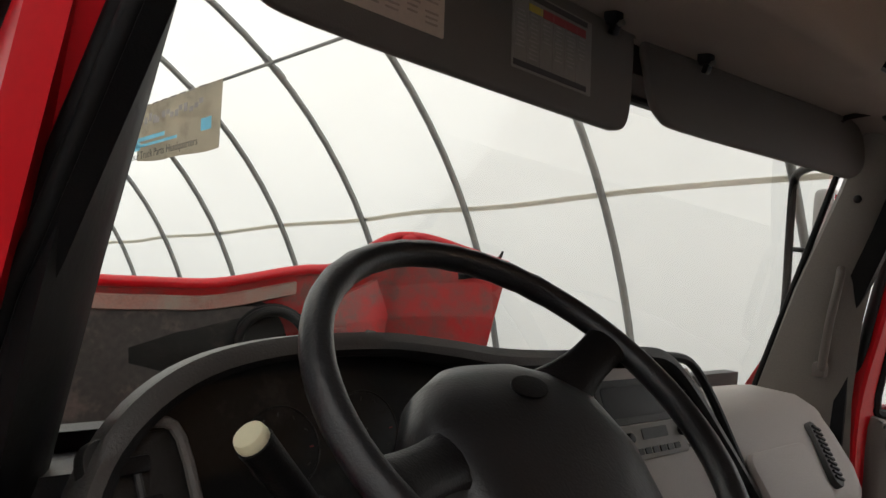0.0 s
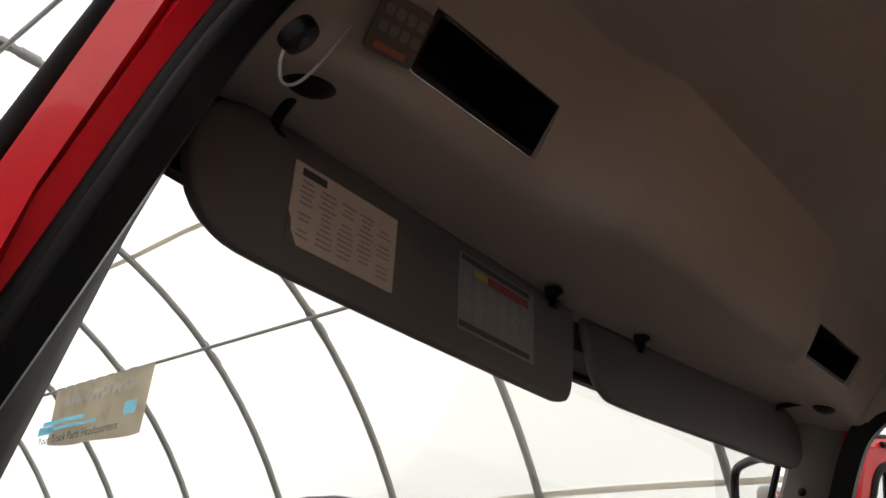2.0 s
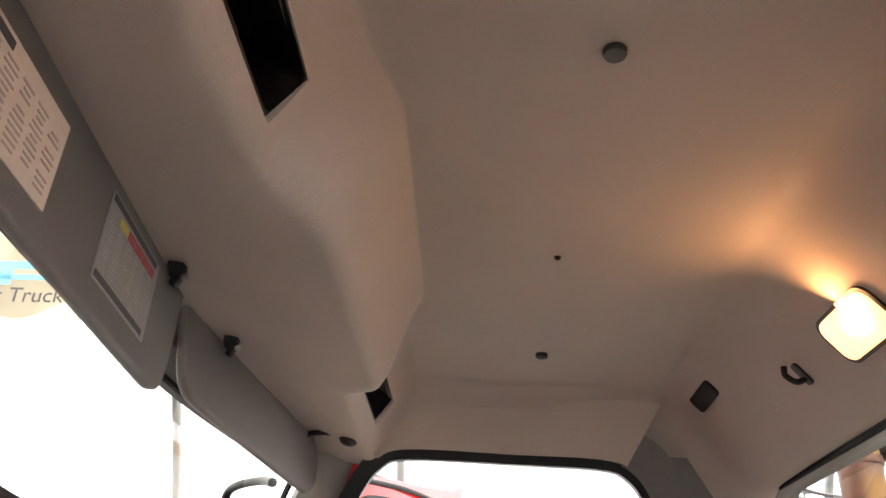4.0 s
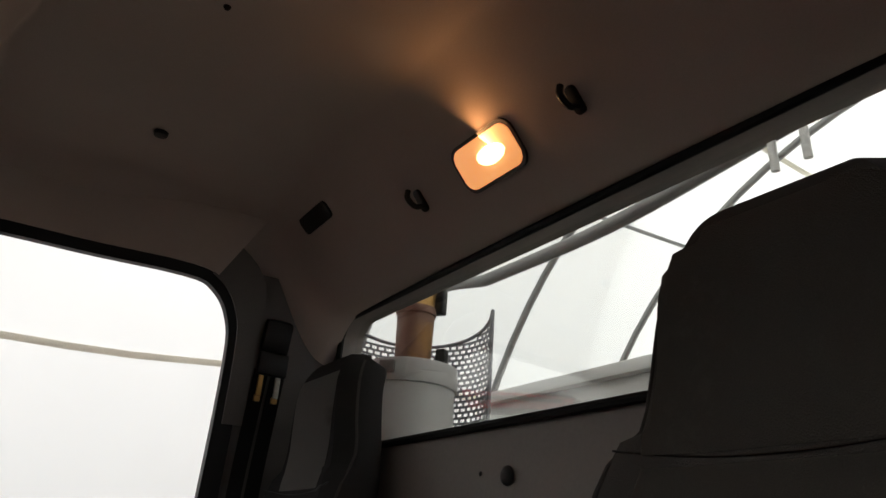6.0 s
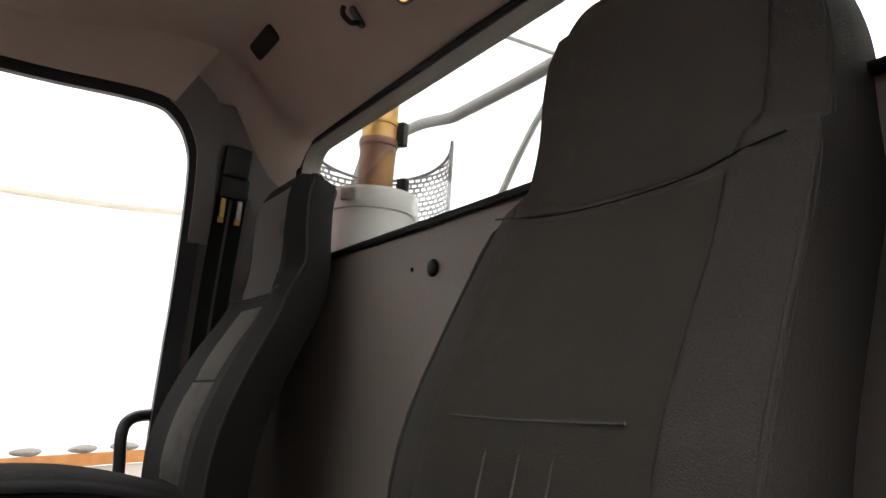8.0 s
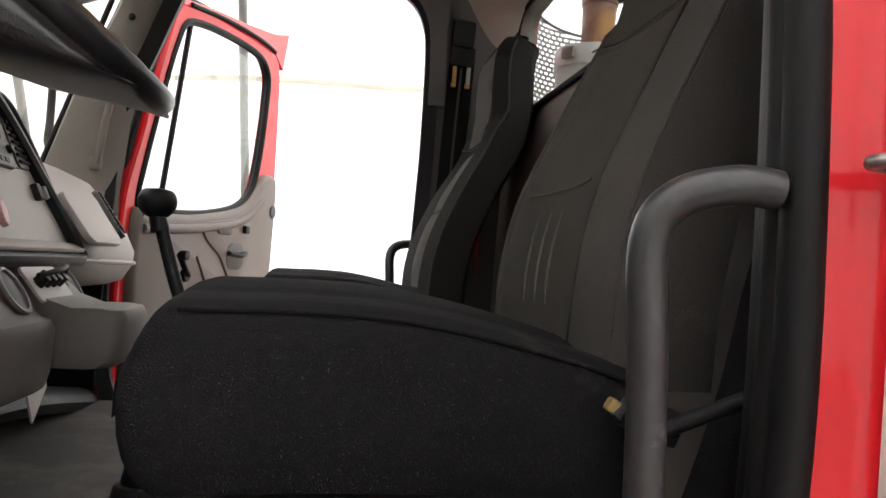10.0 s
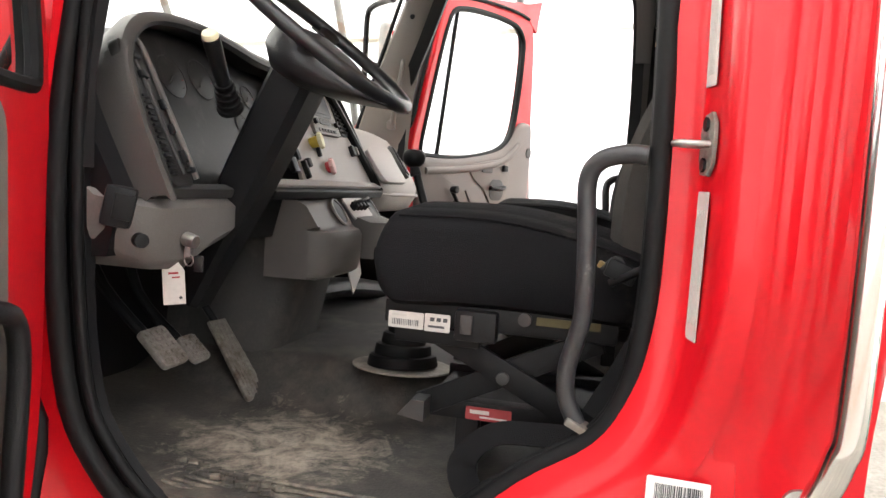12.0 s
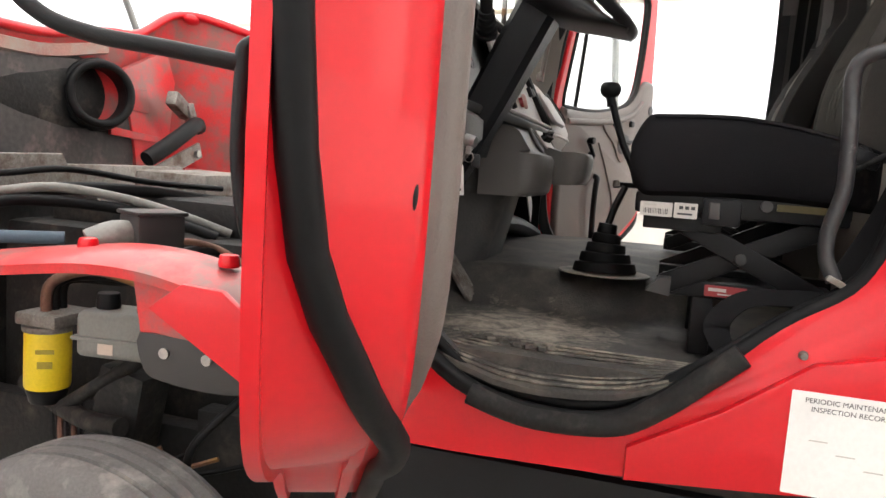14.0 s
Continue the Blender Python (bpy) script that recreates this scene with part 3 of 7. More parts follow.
    b = [(y + (v - y) * (1 - 0.9 * tight(y)), z + (w - z) * (1 - 0.9 * tight(y))) for (y, z), (v, w) in zip(a, smooth2(inset(rim, 0.045), 4))]
    back = lambda y: 0.035 * rear_share(y)
    rings = [[(sgn * xs(z, 0.938 - back(y)), y, z) for y, z in a], [(sgn * xs(z, 0.94 - back(y)), y, z) for y, z in b], [(sgn * xs(z, 0.918 - back(y)), y, z) for y, z in b], [(sgn * xs(z, 0.905 - back(y)), y, z) for y, z in a]]
    part("jamb_lining", loft(rings, cap=False), BLACK, cab)
    # headliner cloth turned down over the door opening
    strip = []
    for (y, z), n in zip(line, norm):
        if z > 1.18 and (0.42 if sgn > 0 else 0) < y < (1.06 if sgn > 0 else 0.95):
            w = 0.14
            strip.append([(sgn * xs(z, 0.888 - back(y)), y - 0.030 * n[0], z - 0.030 * n[1]), (sgn * xs(z + w * n[1], 0.888 - back(y)), y + w * n[0], z + w * n[1])])
    if sgn > 0:
        corner_strip = [[(xs(z, 0.889 - back(y)), y - 0.034 * n[0], z - 0.034 * n[1]), (xs(z, 0.889 - back(y)), y + (0.012 + 0.05 * min(1, max(0, (z - 1.24) / 0.1))) * n[0], z + (0.012 + 0.05 * min(1, max(0, (z - 1.24) / 0.1))) * n[1])] for (y, z), n in zip(line, norm) if z > 1.0 and y < 0.46]
        part("corner_trim", loft([[a_, b_, (b_[0] + 0.004, b_[1], b_[2]), (a_[0] + 0.004, a_[1], a_[2])] for a_, b_ in corner_strip]), TRIM_DARK, cab, "dark trim round the corner of the opening")
    part("opening_trim", loft([[a_, b_, (b_[0] + sgn * 0.004, b_[1], b_[2]), (a_[0] + sgn * 0.004, a_[1], a_[2])] for a_, b_ in strip]), LINER, cab, "taupe lining over the door")
    return cab


def rivet_row(cab, pts):
    for p in pts:
        b = cyl((p[0] + 0.01, p[1], p[2]), (p[0] - 0.004, p[1], p[2]), 0.0085, 0.006, 14)
        part("rivet", b, STEEL_DIRTY, cab, "dull metal rivet")


cab_l = side_of_cab(-1)
cab_r = side_of_cab(1)
rivet_row(cab_l, [(-0.993, 0.44, 0.089), (-0.993, 0.18, 0.092), (-0.985, 0.63, -0.085)])


def striker(sgn, parent):
    """A plate on the step of the door pillar, facing the door, with a bent pin that stands out of it."""
    m = frame_axes((sgn * 0.971, 0.2445, 0.637), (sgn * 0.98, -0.22, 0), (0, 0, 1))
    out = 1 if (m.to_3x3() @ Vector((0, 0, 1))).y > 0 else -1
    pl = part("striker_plate", prism([(-0.026, -0.020), (-0.016, -0.040), (0.012, -0.042), (0.026, -0.026), (0.028, 0.0), (0.026, 0.028), (0.012, 0.043), (-0.014, 0.040), (-0.026, 0.018)], m, out * 0.006, 0.0015), STEEL_DIRTY, parent, "worn steel striker plate")
    part("striker_pin", tube([m @ Vector((u, 0.0, out * w)) for u, w in ((0.016, 0.0), (0.016, 0.024), (0.010, 0.042), (-0.004, 0.047), (-0.014, 0.040), (-0.016, 0.022), (-0.016, 0.0))], 0.0048, n=5), METAL, pl)
    for v in (-0.027, 0.027):
        part("bolt", cyl(m @ Vector((0, v, out * 0.006)), m @ Vector((0, v, out * 0.010)), 0.0095, seg=6), BLACK, pl)


striker(-1, cab_l)


def paper_label(name, label, o, u, v, w, h, mat_paper=None, rows=(), cat="label", ink=None, thick=0.0012, r=0.002):
    m = frame_axes(o, u, v)
    lb = thing(name, o, label, cat)
    part("sheet", prism([(p + w / 2, q + h / 2) for p, q in rounded(w, h, r, 2)], m, thick), mat_paper or PAPER, lb)
    up = m @ Matrix.Translation((0, 0, thick))
    if rows:
        bars(rows, up, lb, ink or INK_FAINT)
    return lb, up


rr = random.Random(3)
# long service label and the short one above it on the door pillar; u runs rearwards for a face seen from outside
dn = (0, -1, 0)
paper_label("pillar_label", "long narrow cream label with fine print on the red door pillar", (-0.9455, 0.2505, 0.372), (-0.975, -0.22, 0), (0, 0, 1), 0.042, 0.203, PAPER, [(0.007 + 0.0055 * i, 0.10, 0.0016, 0.17 * rr.uniform(0.8, 1)) for i in range(6)])
paper_label("pillar_label", "short cream label with fine print on the red door pillar", (-0.9455, 0.2535, 0.715), (-0.975, -0.22, 0), (0.0, 0.035, 1), 0.038, 0.16, PAPER, [(0.006 + 0.0055 * i, 0.08, 0.0014, 0.13) for i in range(5)])
lb, up = paper_label("barcode_label", "white barcode label with a printed number on the red cab corner", (-0.9835, 0.287, 0.124), (-0.06, -0.998, 0), (0, 0, 1), 0.084, 0.058, PAPER_WHITE)
rr = random.Random(8)
x, br = 0.012, []
while x < 0.076:
    w = rr.choice((0.0008, 0.0014, 0.002))
    br.append((x, 0.038, w, 0.022))
    x += w + rr.choice((0.0008, 0.0014))
bars(br, up, lb, INK)
letters("lettering", "09B622665", 0.0160, up @ pose(0.008, 0.009, 0), INK, lb)
lb, up = paper_label("inspection_card", "white maintenance record card stuck on the red rocker panel", (-0.9945, 0.452, -0.155), dn, (0, 0, 1), 0.19, 0.185, PAPER_WHITE, [(0.05 + 0.045 * i, 0.10 - 0.02 * (i % 3), 0.03, 0.002) for i in range(4)])
letters("lettering", "PERIODIC MAINTENANCE", 0.0125, up @ pose(0.095, 0.166, 0), INK, lb, align="CENTER")
letters("lettering", "INSPECTION RECORD", 0.0125, up @ pose(0.095, 0.151, 0), INK, lb, align="CENTER")

# chrome grab handle on the rear corner
gh = thing("exterior_grab_handle", (-1.06, 0.1, 0.17), "bright chrome grab handle bolted to the red cab corner", "grab handle")
part("tube", tube([(-1.055, 0.105, 0.17), (-1.075, 0.10, 0.20), (-1.10, 0.083, 0.27), (-1.105, 0.075, 0.36), (-1.105, 0.08, 0.8), (-1.09, 0.10, 1.35), (-1.05, 0.11, 1.42)], 0.0185, seg=16, n=8), CHROME, gh)
part("foot", prism([(p, q) for p, q in rounded(0.05, 0.085, 0.02)], frame_axes((-1.052, 0.105, 0.175), (0, -1, 0), (0, 0, 1)), 0.009, 0.003), METAL, gh, "cast metal foot")
part("bolt", cyl((-1.058, 0.105, 0.155), (-1.068, 0.105, 0.155), 0.011, seg=6), METAL, gh)

# ---------------------------------------------------------------- cab inside: rear wall, roof lining, pillars, windscreen


def rear_wall():
    w = thing("cab_rear_wall", (0, 0.06, 0), "dark taupe padded rear wall of the cab with a wide window", "cab wall")
    win = [(u, v + 1.158) for u, v in rounded(1.54, 0.325, 0.06, 6)]
    outer = [(-0.93, -0.02), (0.985, -0.02), (0.985, 0.8), (0.95, 1.3), (0.86, 1.5), (0.8, 1.55), (-0.8, 1.55), (-0.86, 1.5), (-0.93, 0.8)]
    part("panel", sheet_with_holes([outer, win], lambda u, v: (u, 0.10, v), (0, -0.05, 0)), mat("taupe_rear_panel", (0.20, 0.175, 0.16), 0.6, var=0.08, bump=0.06), w)
    part("window_rubber", tube([(u, 0.108, v) for u, v in [(p, q + 1.158) for p, q in rounded(1.54, 0.325, 0.06, 4)]], 0.008, seg=8, closed=True, n=2), RUBBER, w, "black rubber window gasket")
    g = part("pane", box((0, 0.07, 1.158), (1.57, 0.005, 0.345)), GLASS, w)
    g.visible_shadow = False
    part("push_pin", ball((0.080, 0.104, 0.911), 0.016, scale=(1, 0.5, 1)), BLACK, w, "black trim fastener")
    part("push_pin", ball((0.155, 0.103, 0.918), 0.004, scale=(1, 0.5, 1)), BLACK, w)
    return w


def liner_height(x, y):
    """The moulded headliner: flat roof, sides and rear edge falling, a console in front that swells between its pockets."""
    s = lambda a, b, t: (lambda k: k * k * (3 - 2 * k))(min(1, max(0, (t - a) / (b - a))))
    z = 1.538 - 0.012 * (x / 0.8) ** 2
    side = 0.15 * s(0.66, 0.885, abs(x)) ** 1.5
    swell = s(-0.455, -0.29, x) * s(0.39, 0.21, x)
    top, bot, low = 0.955 - 0.032 * swell, 1.067 - 0.078 * swell, 1.366 - 0.030 * swell
    f = min(1, max(0, (y - top) / (bot - top)))
    f = 0.8 * f * f * (3 - 2 * f) + 0.2 * f
    front = low + (1.392 - low) * s(bot, 1.27, y)
    z = z - side * (1 - 0.75 * s(0.98, 1.10, y)) - 0.20 * s(0.38, 0.12, y)
    return min(z * (1 - f) + (front - 0.25 * side) * f, 1.56)


def headliner():
    h = thing("headliner", (0, 0.7, 1.4), "taupe moulded headliner with an overhead console", "headliner")
    rings = []
    for i in range(129):
        x = -0.835 + 1.67 * i / 128
        rings.append([(x, y, liner_height(x, y)) for y in (0.11 + 1.21 * j / 150 for j in range(151))])
    b = loft(rings, closed=False)
    pockets = []
    for x0, x1 in ((-0.655, -0.458), (0.41, 0.645)):
        m = frame_axes(((x0 + x1) / 2, 1.026, liner_height((x0 + x1) / 2, 1.026) - 0.002), (1, 0, 0), (0, -0.56, 0.83))
        pockets.append((m, x1 - x0, 0.060))
    gone = []
    for fc in b.faces:
        for m, w, hh in pockets:
            q = m.inverted() @ fc.calc_center_median()
            if abs(q.x) < w / 2 + 0.004 and abs(q.y) < hh / 2 + 0.004 and abs(q.z) < 0.06:
                gone.append(fc)
                break
    bmesh.ops.delete(b, geom=gone, context="FACES")
    bmesh.ops.solidify(b, geom=b.faces[:], thickness=-0.012)
    part("lining", b, LINER, h, sharp=85)
    for x in (-0.437, 0.50):
        part("fastener", cyl((x, 0.668, liner_height(x, 0.668) - 0.020), (x, 0.668, liner_height(x, 0.668) - 0.006), 0.013, 0.015, 16, 0.002), DARKGREY if x < 0 else BLACK, h, "round trim fastener")
    part("fastener", ball((0.06, 0.68, liner_height(0.06, 0.68) - 0.012), 0.006), BLACK, h)
    # console openings: a dark pocket with a raised rim
    for m, w, hh in pockets:
        part("pocket_rim", sheet_with_holes([rounded(w + 0.012, hh + 0.012, 0.012), rounded(w, hh, 0.008)], lambda u, v: tuple(m @ Vector((u, v, 0.004))), m.to_3x3() @ Vector((0, 0, -0.02))), BLACK, h, "thin black pocket rim")
        ring = rounded(w + 0.002, hh + 0.002, 0.008)
        b = bmesh.new()
        front = [b.verts.new(m @ Vector((u, v, 0.0))) for u, v in ring]
        back = [b.verts.new(m @ Vector((u, v, -0.10))) for u, v in ring]
        for j in range(len(ring)):
            b.faces.new((front[j], front[j - 1], back[j - 1], back[j]))
        b.faces.new(back)
        part("pocket", b, BLACK, h, "dark open storage pocket")
    # ventilation slots in the rear slope
    for sx in (1, -1):
        part("slot", prism(rounded(0.13, 0.042, 0.012), frame_axes((sx * 0.555, 0.30, liner_height(0.555, 0.30) - 0.014), (1, 0, sx * -0.03), (0, 0.714, 0.70)), -0.008, 0.002), BLACK, h, "dark oblong slot")
    return h


def dome_light():
    d = thing("dome_light", (0.02, 0.22, 1.46), "lit warm dome light on the rear edge of the headliner", "lamp")
    m = frame_axes((-0.010, 0.232, liner_height(0, 0.232) - 0.014), (1, 0, 0), (0, 0.664, 0.748))
    m = m if (m.to_3x3() @ Vector((0, 0, 1))).z < 0 else m @ Matrix.Rotation(math.pi, 4, "X")
    part("bezel", sheet_with_holes([rounded(0.162, 0.088, 0.026), rounded(0.15, 0.075, 0.022)], lambda u, v: tuple(m @ Vector((u, v, -0.004))), m.to_3x3() @ Vector((0, 0, 0.012))), DARKGREY, d)
    part("lens", prism(rounded(0.151, 0.076, 0.022), m, 0.010, 0.003), LAMP, d, "glowing amber-white lens")
    part("bulb", ball(m @ Vector((-0.015, 0.0, 0.008)), 0.034, scale=(1.0, 0.6, 0.4)), BULB, d)
    for x in (0.212, -0.212):
        hk = thing("coat_hook", m @ Vector((x, 0, 0)), "small black coat hook on the rear edge of the headliner", "hook", "coat hooks")
        part("base", prism(rounded(0.020, 0.046, 0.009), m @ pose(x, 0.0, 0.0), 0.008, 0.002), BLACK, hk)
        part("prong", tube([m @ Vector((x, 0.010, 0.006)), m @ Vector((x, 0.004, 0.024)), m @ Vector((x, -0.016, 0.030)), m @ Vector((x, -0.028, 0.020))], 0.0055, seg=8, n=4), BLACK, hk)
    lm = new("dome_lamp", bpy.data.lights.new("dome_lamp", "AREA"))
    lm.data.energy, lm.data.color, lm.data.shape, lm.data.size, lm.data.size_y = 0.20, (1.0, 0.46, 0.17), "RECTANGLE", 0.10, 0.03
    lm.matrix_world = look((-0.025, 0.258, liner_height(0, 0.258) - 0.034), (-0.40, 0.52, liner_height(-0.40, 0.52) - 0.02))


rear_wall()
headliner()
dome_light()


def pillar_trims(sgn):
    t = thing("pillar_trim", (sgn * 0.9, 1.3, 0.65), "grey moulded windscreen pillar trim with a grab handle", "pillar trim", "pillar trims")
    rows = [((0.845, 1.45, 0.60), (0.935, 1.22, 0.55)), ((0.838, 1.42, 0.70), (0.935, 1.225, 0.70)), ((0.830, 1.335, 0.965), (0.910, 1.205, 0.90)), ((0.835, 1.245, 1.21), (0.880, 1.150, 1.17)), ((0.815, 1.19, 1.36), (0.845, 1.085, 1.37))] if sgn > 0 else [((0.845, 1.45, 0.60), (0.935, 1.22, 0.55)), ((0.834, 1.42, 0.70), (0.93, 1.225, 0.70)), ((0.811, 1.35, 0.965), (0.91, 1.205, 0.90)), ((0.79, 1.27, 1.21), (0.88, 1.155, 1.17)), ((0.77, 1.22, 1.36), (0.845, 1.09, 1.37))]
    rings = []
    for g, s in rows:
        g, s = Vector((sgn * g[0], g[1], g[2])), Vector((sgn * s[0], s[1], s[2]))
        out = Vector((sgn * (0.03 if sgn > 0 else 0.01), 0.02, 0))
        mid = (g + s) / 2 - Vector((sgn * 0.016, 0, 0))
        rings.append([g, g * 0.75 + s * 0.25 - Vector((sgn * 0.012, 0, 0)), mid, g * 0.25 + s * 0.75 - Vector((sgn * 0.012, 0, 0)), s, s + out, g + out])
    # driver's trim is backlit: its shade is put into the near-black rubber colour
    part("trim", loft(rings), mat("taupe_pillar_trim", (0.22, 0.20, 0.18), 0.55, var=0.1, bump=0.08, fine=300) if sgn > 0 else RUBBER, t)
    if sgn > 0:
        part("trim_plug", ball((0.822, 1.205, 1.19), 0.010, scale=(0.6, 1, 1)), BLACK, t)
        part("grab_handle", tube([(0.905, 1.285, 0.77), (0.87, 1.275, 0.775), (0.858, 1.27, 0.80), (0.845, 1.255, 0.90), (0.842, 1.24, 0.99), (0.85, 1.24, 1.022), (0.885, 1.25, 1.03)], 0.010, seg=12, n=6), TAUPE, t, "taupe moulded grab handle")
        for z, y in ((0.775, 1.28), (1.025, 1.248)):
            part("mount", box((0.872, y, z), (0.032, 0.034, 0.040), (0, 0, 0), 0.012), TAUPE, t)
    # outer red pillar
    red = [[(sgn * (g[0] + 0.045), g[1] + 0.03, g[2]), (sgn * (s[0] + 0.05), s[1] + 0.0, s[2]), (sgn * (s[0] + 0.075), s[1] + 0.04, s[2]), (sgn * (g[0] + 0.06), g[1] + 0.06, g[2])] for g, s in rows[2:]]
    if sgn < 0:
        red = [[(x + 0.02, y, z) for x, y, z in ring] for ring in red]
        part("outer_skin", loft(red), RED, t, "red painted pillar skin")
    # rear pillar trim inside
    rings = []
    for z in (0.0, 0.3, 0.6, 0.9, 1.2, 1.36, 1.39):
        o, k, w = xs(z, 0.90), 0.15, 0.015
        f = 0.295 if sgn < 0 else 0.345 if z > 0.3 else 0.40
        rings.append([(sgn * (o + w), f - 0.01, z), (sgn * (o - 0.035 * k), f + 0.0, z), (sgn * (o - 0.065 * k), f - 0.05, z), (sgn * (o - 0.075 * k), 0.17, z), (sgn * (o - 0.08 * k), 0.085, z), (sgn * (o + w), 0.055, z)])
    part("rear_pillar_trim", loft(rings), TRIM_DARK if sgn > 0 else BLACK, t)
    return t


pillar_trims(-1)
pillar_trims(1)


def windscreen():
    w = thing("windscreen", (0, 1.5, 0.7), "wide curved windscreen with a black rubber edge", "windscreen")
    rows = []
    for j in range(9):
        t = j / 8
        z = 0.70 + 0.60 * t
        rows.append([(x, 1.43 - 0.17 * t + (0.16 - 0.06 * t) * (1 - (x / 0.85) ** 2), z) for x in (-0.845 + 0.06 * t + (1.69 - 0.04 * t) * i / 20 for i in range(21))])
    b = loft(rows, closed=False)
    g = part("pane", b, GLASS_SCREEN, w)
    g.visible_shadow = False
    edge = rows[0] + [r[-1] for r in rows[1:]] + rows[-1][-2::-1] + [r[0] for r in rows[-2:0:-1]]
    part("gasket", tube(edge, 0.008, seg=8, closed=True, n=1), RUBBER, w)
    # header trim above the glass and roof skin
    top = rows[-1]
    part("header_trim", loft([[(x, y + 0.02, z - 0.005), (x, y - 0.05, z + 0.025), (x, y - 0.06, z + 0.07), (x, y + 0.05, z + 0.07)] for x, y, z in top]), DARKGREY, w)
    r = thing("roof_skin", (0, 0.6, 1.6), "red painted steel roof of the cab", "truck cab")
    part("panel", loft([[(x, y, 1.60 + 0.03 * (1 - (x / 0.9) ** 2) - 0.15 * max(0, y - 1.1)) for y in (-0.06, 0.3, 0.7, 1.1, 1.4)] for x in (-0.88 + 0.176 * i for i in range(11))], closed=False), RED, r)


windscreen()

# ---------------------------------------------------------------- floor and tunnel


def floor_height(x, y):
    s = lambda a, b, t: (lambda k: k * k * (3 - 2 * k))(min(1, max(0, (t - a) / (b - a))))
    z = 0.10 * s(-0.42, -0.24, x) * s(0.52, 0.60, y)
    z += 0.05 * s(1.18, 1.45, y) * (1 - s(-0.42, -0.24, x))
    z += 0.004 * noise.noise(Vector((x * 9, y * 9, 0.3)))
    return z


def cab_floor():
    fl = thing("cab_floor", (0, 0.7, -0.03), "scuffed dark rubber floor mat with dried pale mud", "floor mat")
    rings = []
    for i in range(71):
        x = -0.92 + 1.84 * i / 70
        rings.append([(x, y, floor_height(x, y)) for y in (0.06 + 1.50 * j / 60 for j in range(61))])
    b = loft(rings, closed=False)
    ext = bmesh.ops.extrude_face_region(b, geom=b.faces[:])
    bmesh.ops.translate(b, vec=(0, 0, -0.03), verts=[g for g in ext["geom"] if isinstance(g, bmesh.types.BMVert)])
    part("mat", b, FLOOR, fl)
    # ribbed step mat that falls from the floor to the sill
    low = ((0.50, 0.03), (0.58, 0.012), (0.66, -0.010), (0.74, -0.040), (0.82, -0.052), (0.90, -0.056), (0.98, -0.050), (1.06, -0.026), (1.13, 0.0), (1.20, 0.02))

    def sill(y):
        for (a, za), (b_, zb) in zip(low, low[1:]):
            if y <= b_:
                return za + (zb - za) * max(0, (y - a) / (b_ - a))
        return low[-1][1]

    def step(u, y):
        """Across the mat: u runs from the floor (0) to the sill (1)."""
        bow = 0.055 * ((y - 0.86) / 0.30) ** 2 * (1 - u)
        return (-0.815 - 0.145 * u + (0.0 if y > 0.86 else -0.4 * bow), y, 0.008 * (1 - u) + sill(y) * (u ** 1.3) + 0.004)

    part("step_mat", loft([[step(u / 6, y) for u in range(7)] + [(p[0], p[1], p[2] - 0.012) for p in (step(u / 6, y) for u in range(6, -1, -1))] for y in (0.50 + 0.035 * i for i in range(21))]), FLOOR, fl)
    for k in range(9):
        u = 0.10 + 0.10 * k
        pts = [Vector(step(u, y)) + Vector((0, 0, 0.002)) for y in (0.56 + 0.012 * k + 0.045 * i for i in range(12 if k < 5 else 11))]
        part("rib", tube(pts, 0.0045, seg=6, n=2, flat=0.8), RIB_DUST, fl)
    for k in range(9):
        part("tread_pad", box((-0.80 - 0.006 * k, 1.12 - 0.028 * k, 0.009), (0.013, 0.018, 0.010), (0, 0, 25), 0.002), RIB_DUST, fl)
        part("tread_pad", box((-0.822 - 0.006 * k, 1.135 - 0.028 * k, 0.009), (0.013, 0.018, 0.010), (0, 0, 25), 0.002), RIB_DUST, fl)
    part("mat_lump", ball((-0.272, 1.01, 0.07), 0.022, scale=(1.2, 0.8, 0.6)), FLOOR, fl)
    part("kick_panel", box((-0.908, 1.37, 0.25), (0.015, 0.26, 0.54)), BLACK, fl)
    part("kick_panel", box((0.908, 1.37, 0.25), (0.015, 0.26, 0.54)), BLACK, fl)
    fw = thing("firewall", (0, 1.5, 0), "black padded firewall behind the pedals", "firewall")
    part("panel", box((0, 1.53, 0.30), (1.84, 0.04, 0.86)), BLACK, fw)
    ec = thing("tunnel_cover", (-0.2, 1.25, 0.05), "dark grey moulded engine tunnel cover under the dash", "tunnel cover")
    rings = []
    for z, y, x0, x1 in ((0.03, 1.22, -0.275, 0.08), (0.12, 1.20, -0.272, 0.075), (0.28, 1.16, -0.26, 0.06), (0.40, 1.13, -0.26, 0.05)):
        c = 0.05
        rings.append([(x0, 1.52, z), (x0, y + c, z), (x0 + 0.02, y + 0.02, z), (x0 + c, y, z), (x1 - c, y, z), (x1 - 0.015, y + 0.015, z), (x1, y + c, z), (x1 + 0.02, 1.52, z)])
    part("shell", loft(rings), TUNNEL, ec)
    # dark duct under the passenger side
    part("duct", tube([(0.15, 1.40, 0.16), (0.45, 1.30, 0.17), (0.9, 1.28, 0.10)], 0.06, n=5, flat=0.6), BLACK, ec)
    part("bracket", prism([(0, 0), (0.13, 0.05), (0.13, 0.10), (-0.02, 0.09)], frame_axes((0.14, 1.14, 0.20), (1, 0.1, 0), (0, 0.2, 1)), 0.004), GREY, ec, "grey perforated bracket")


cab_floor()

# ---------------------------------------------------------------- seats


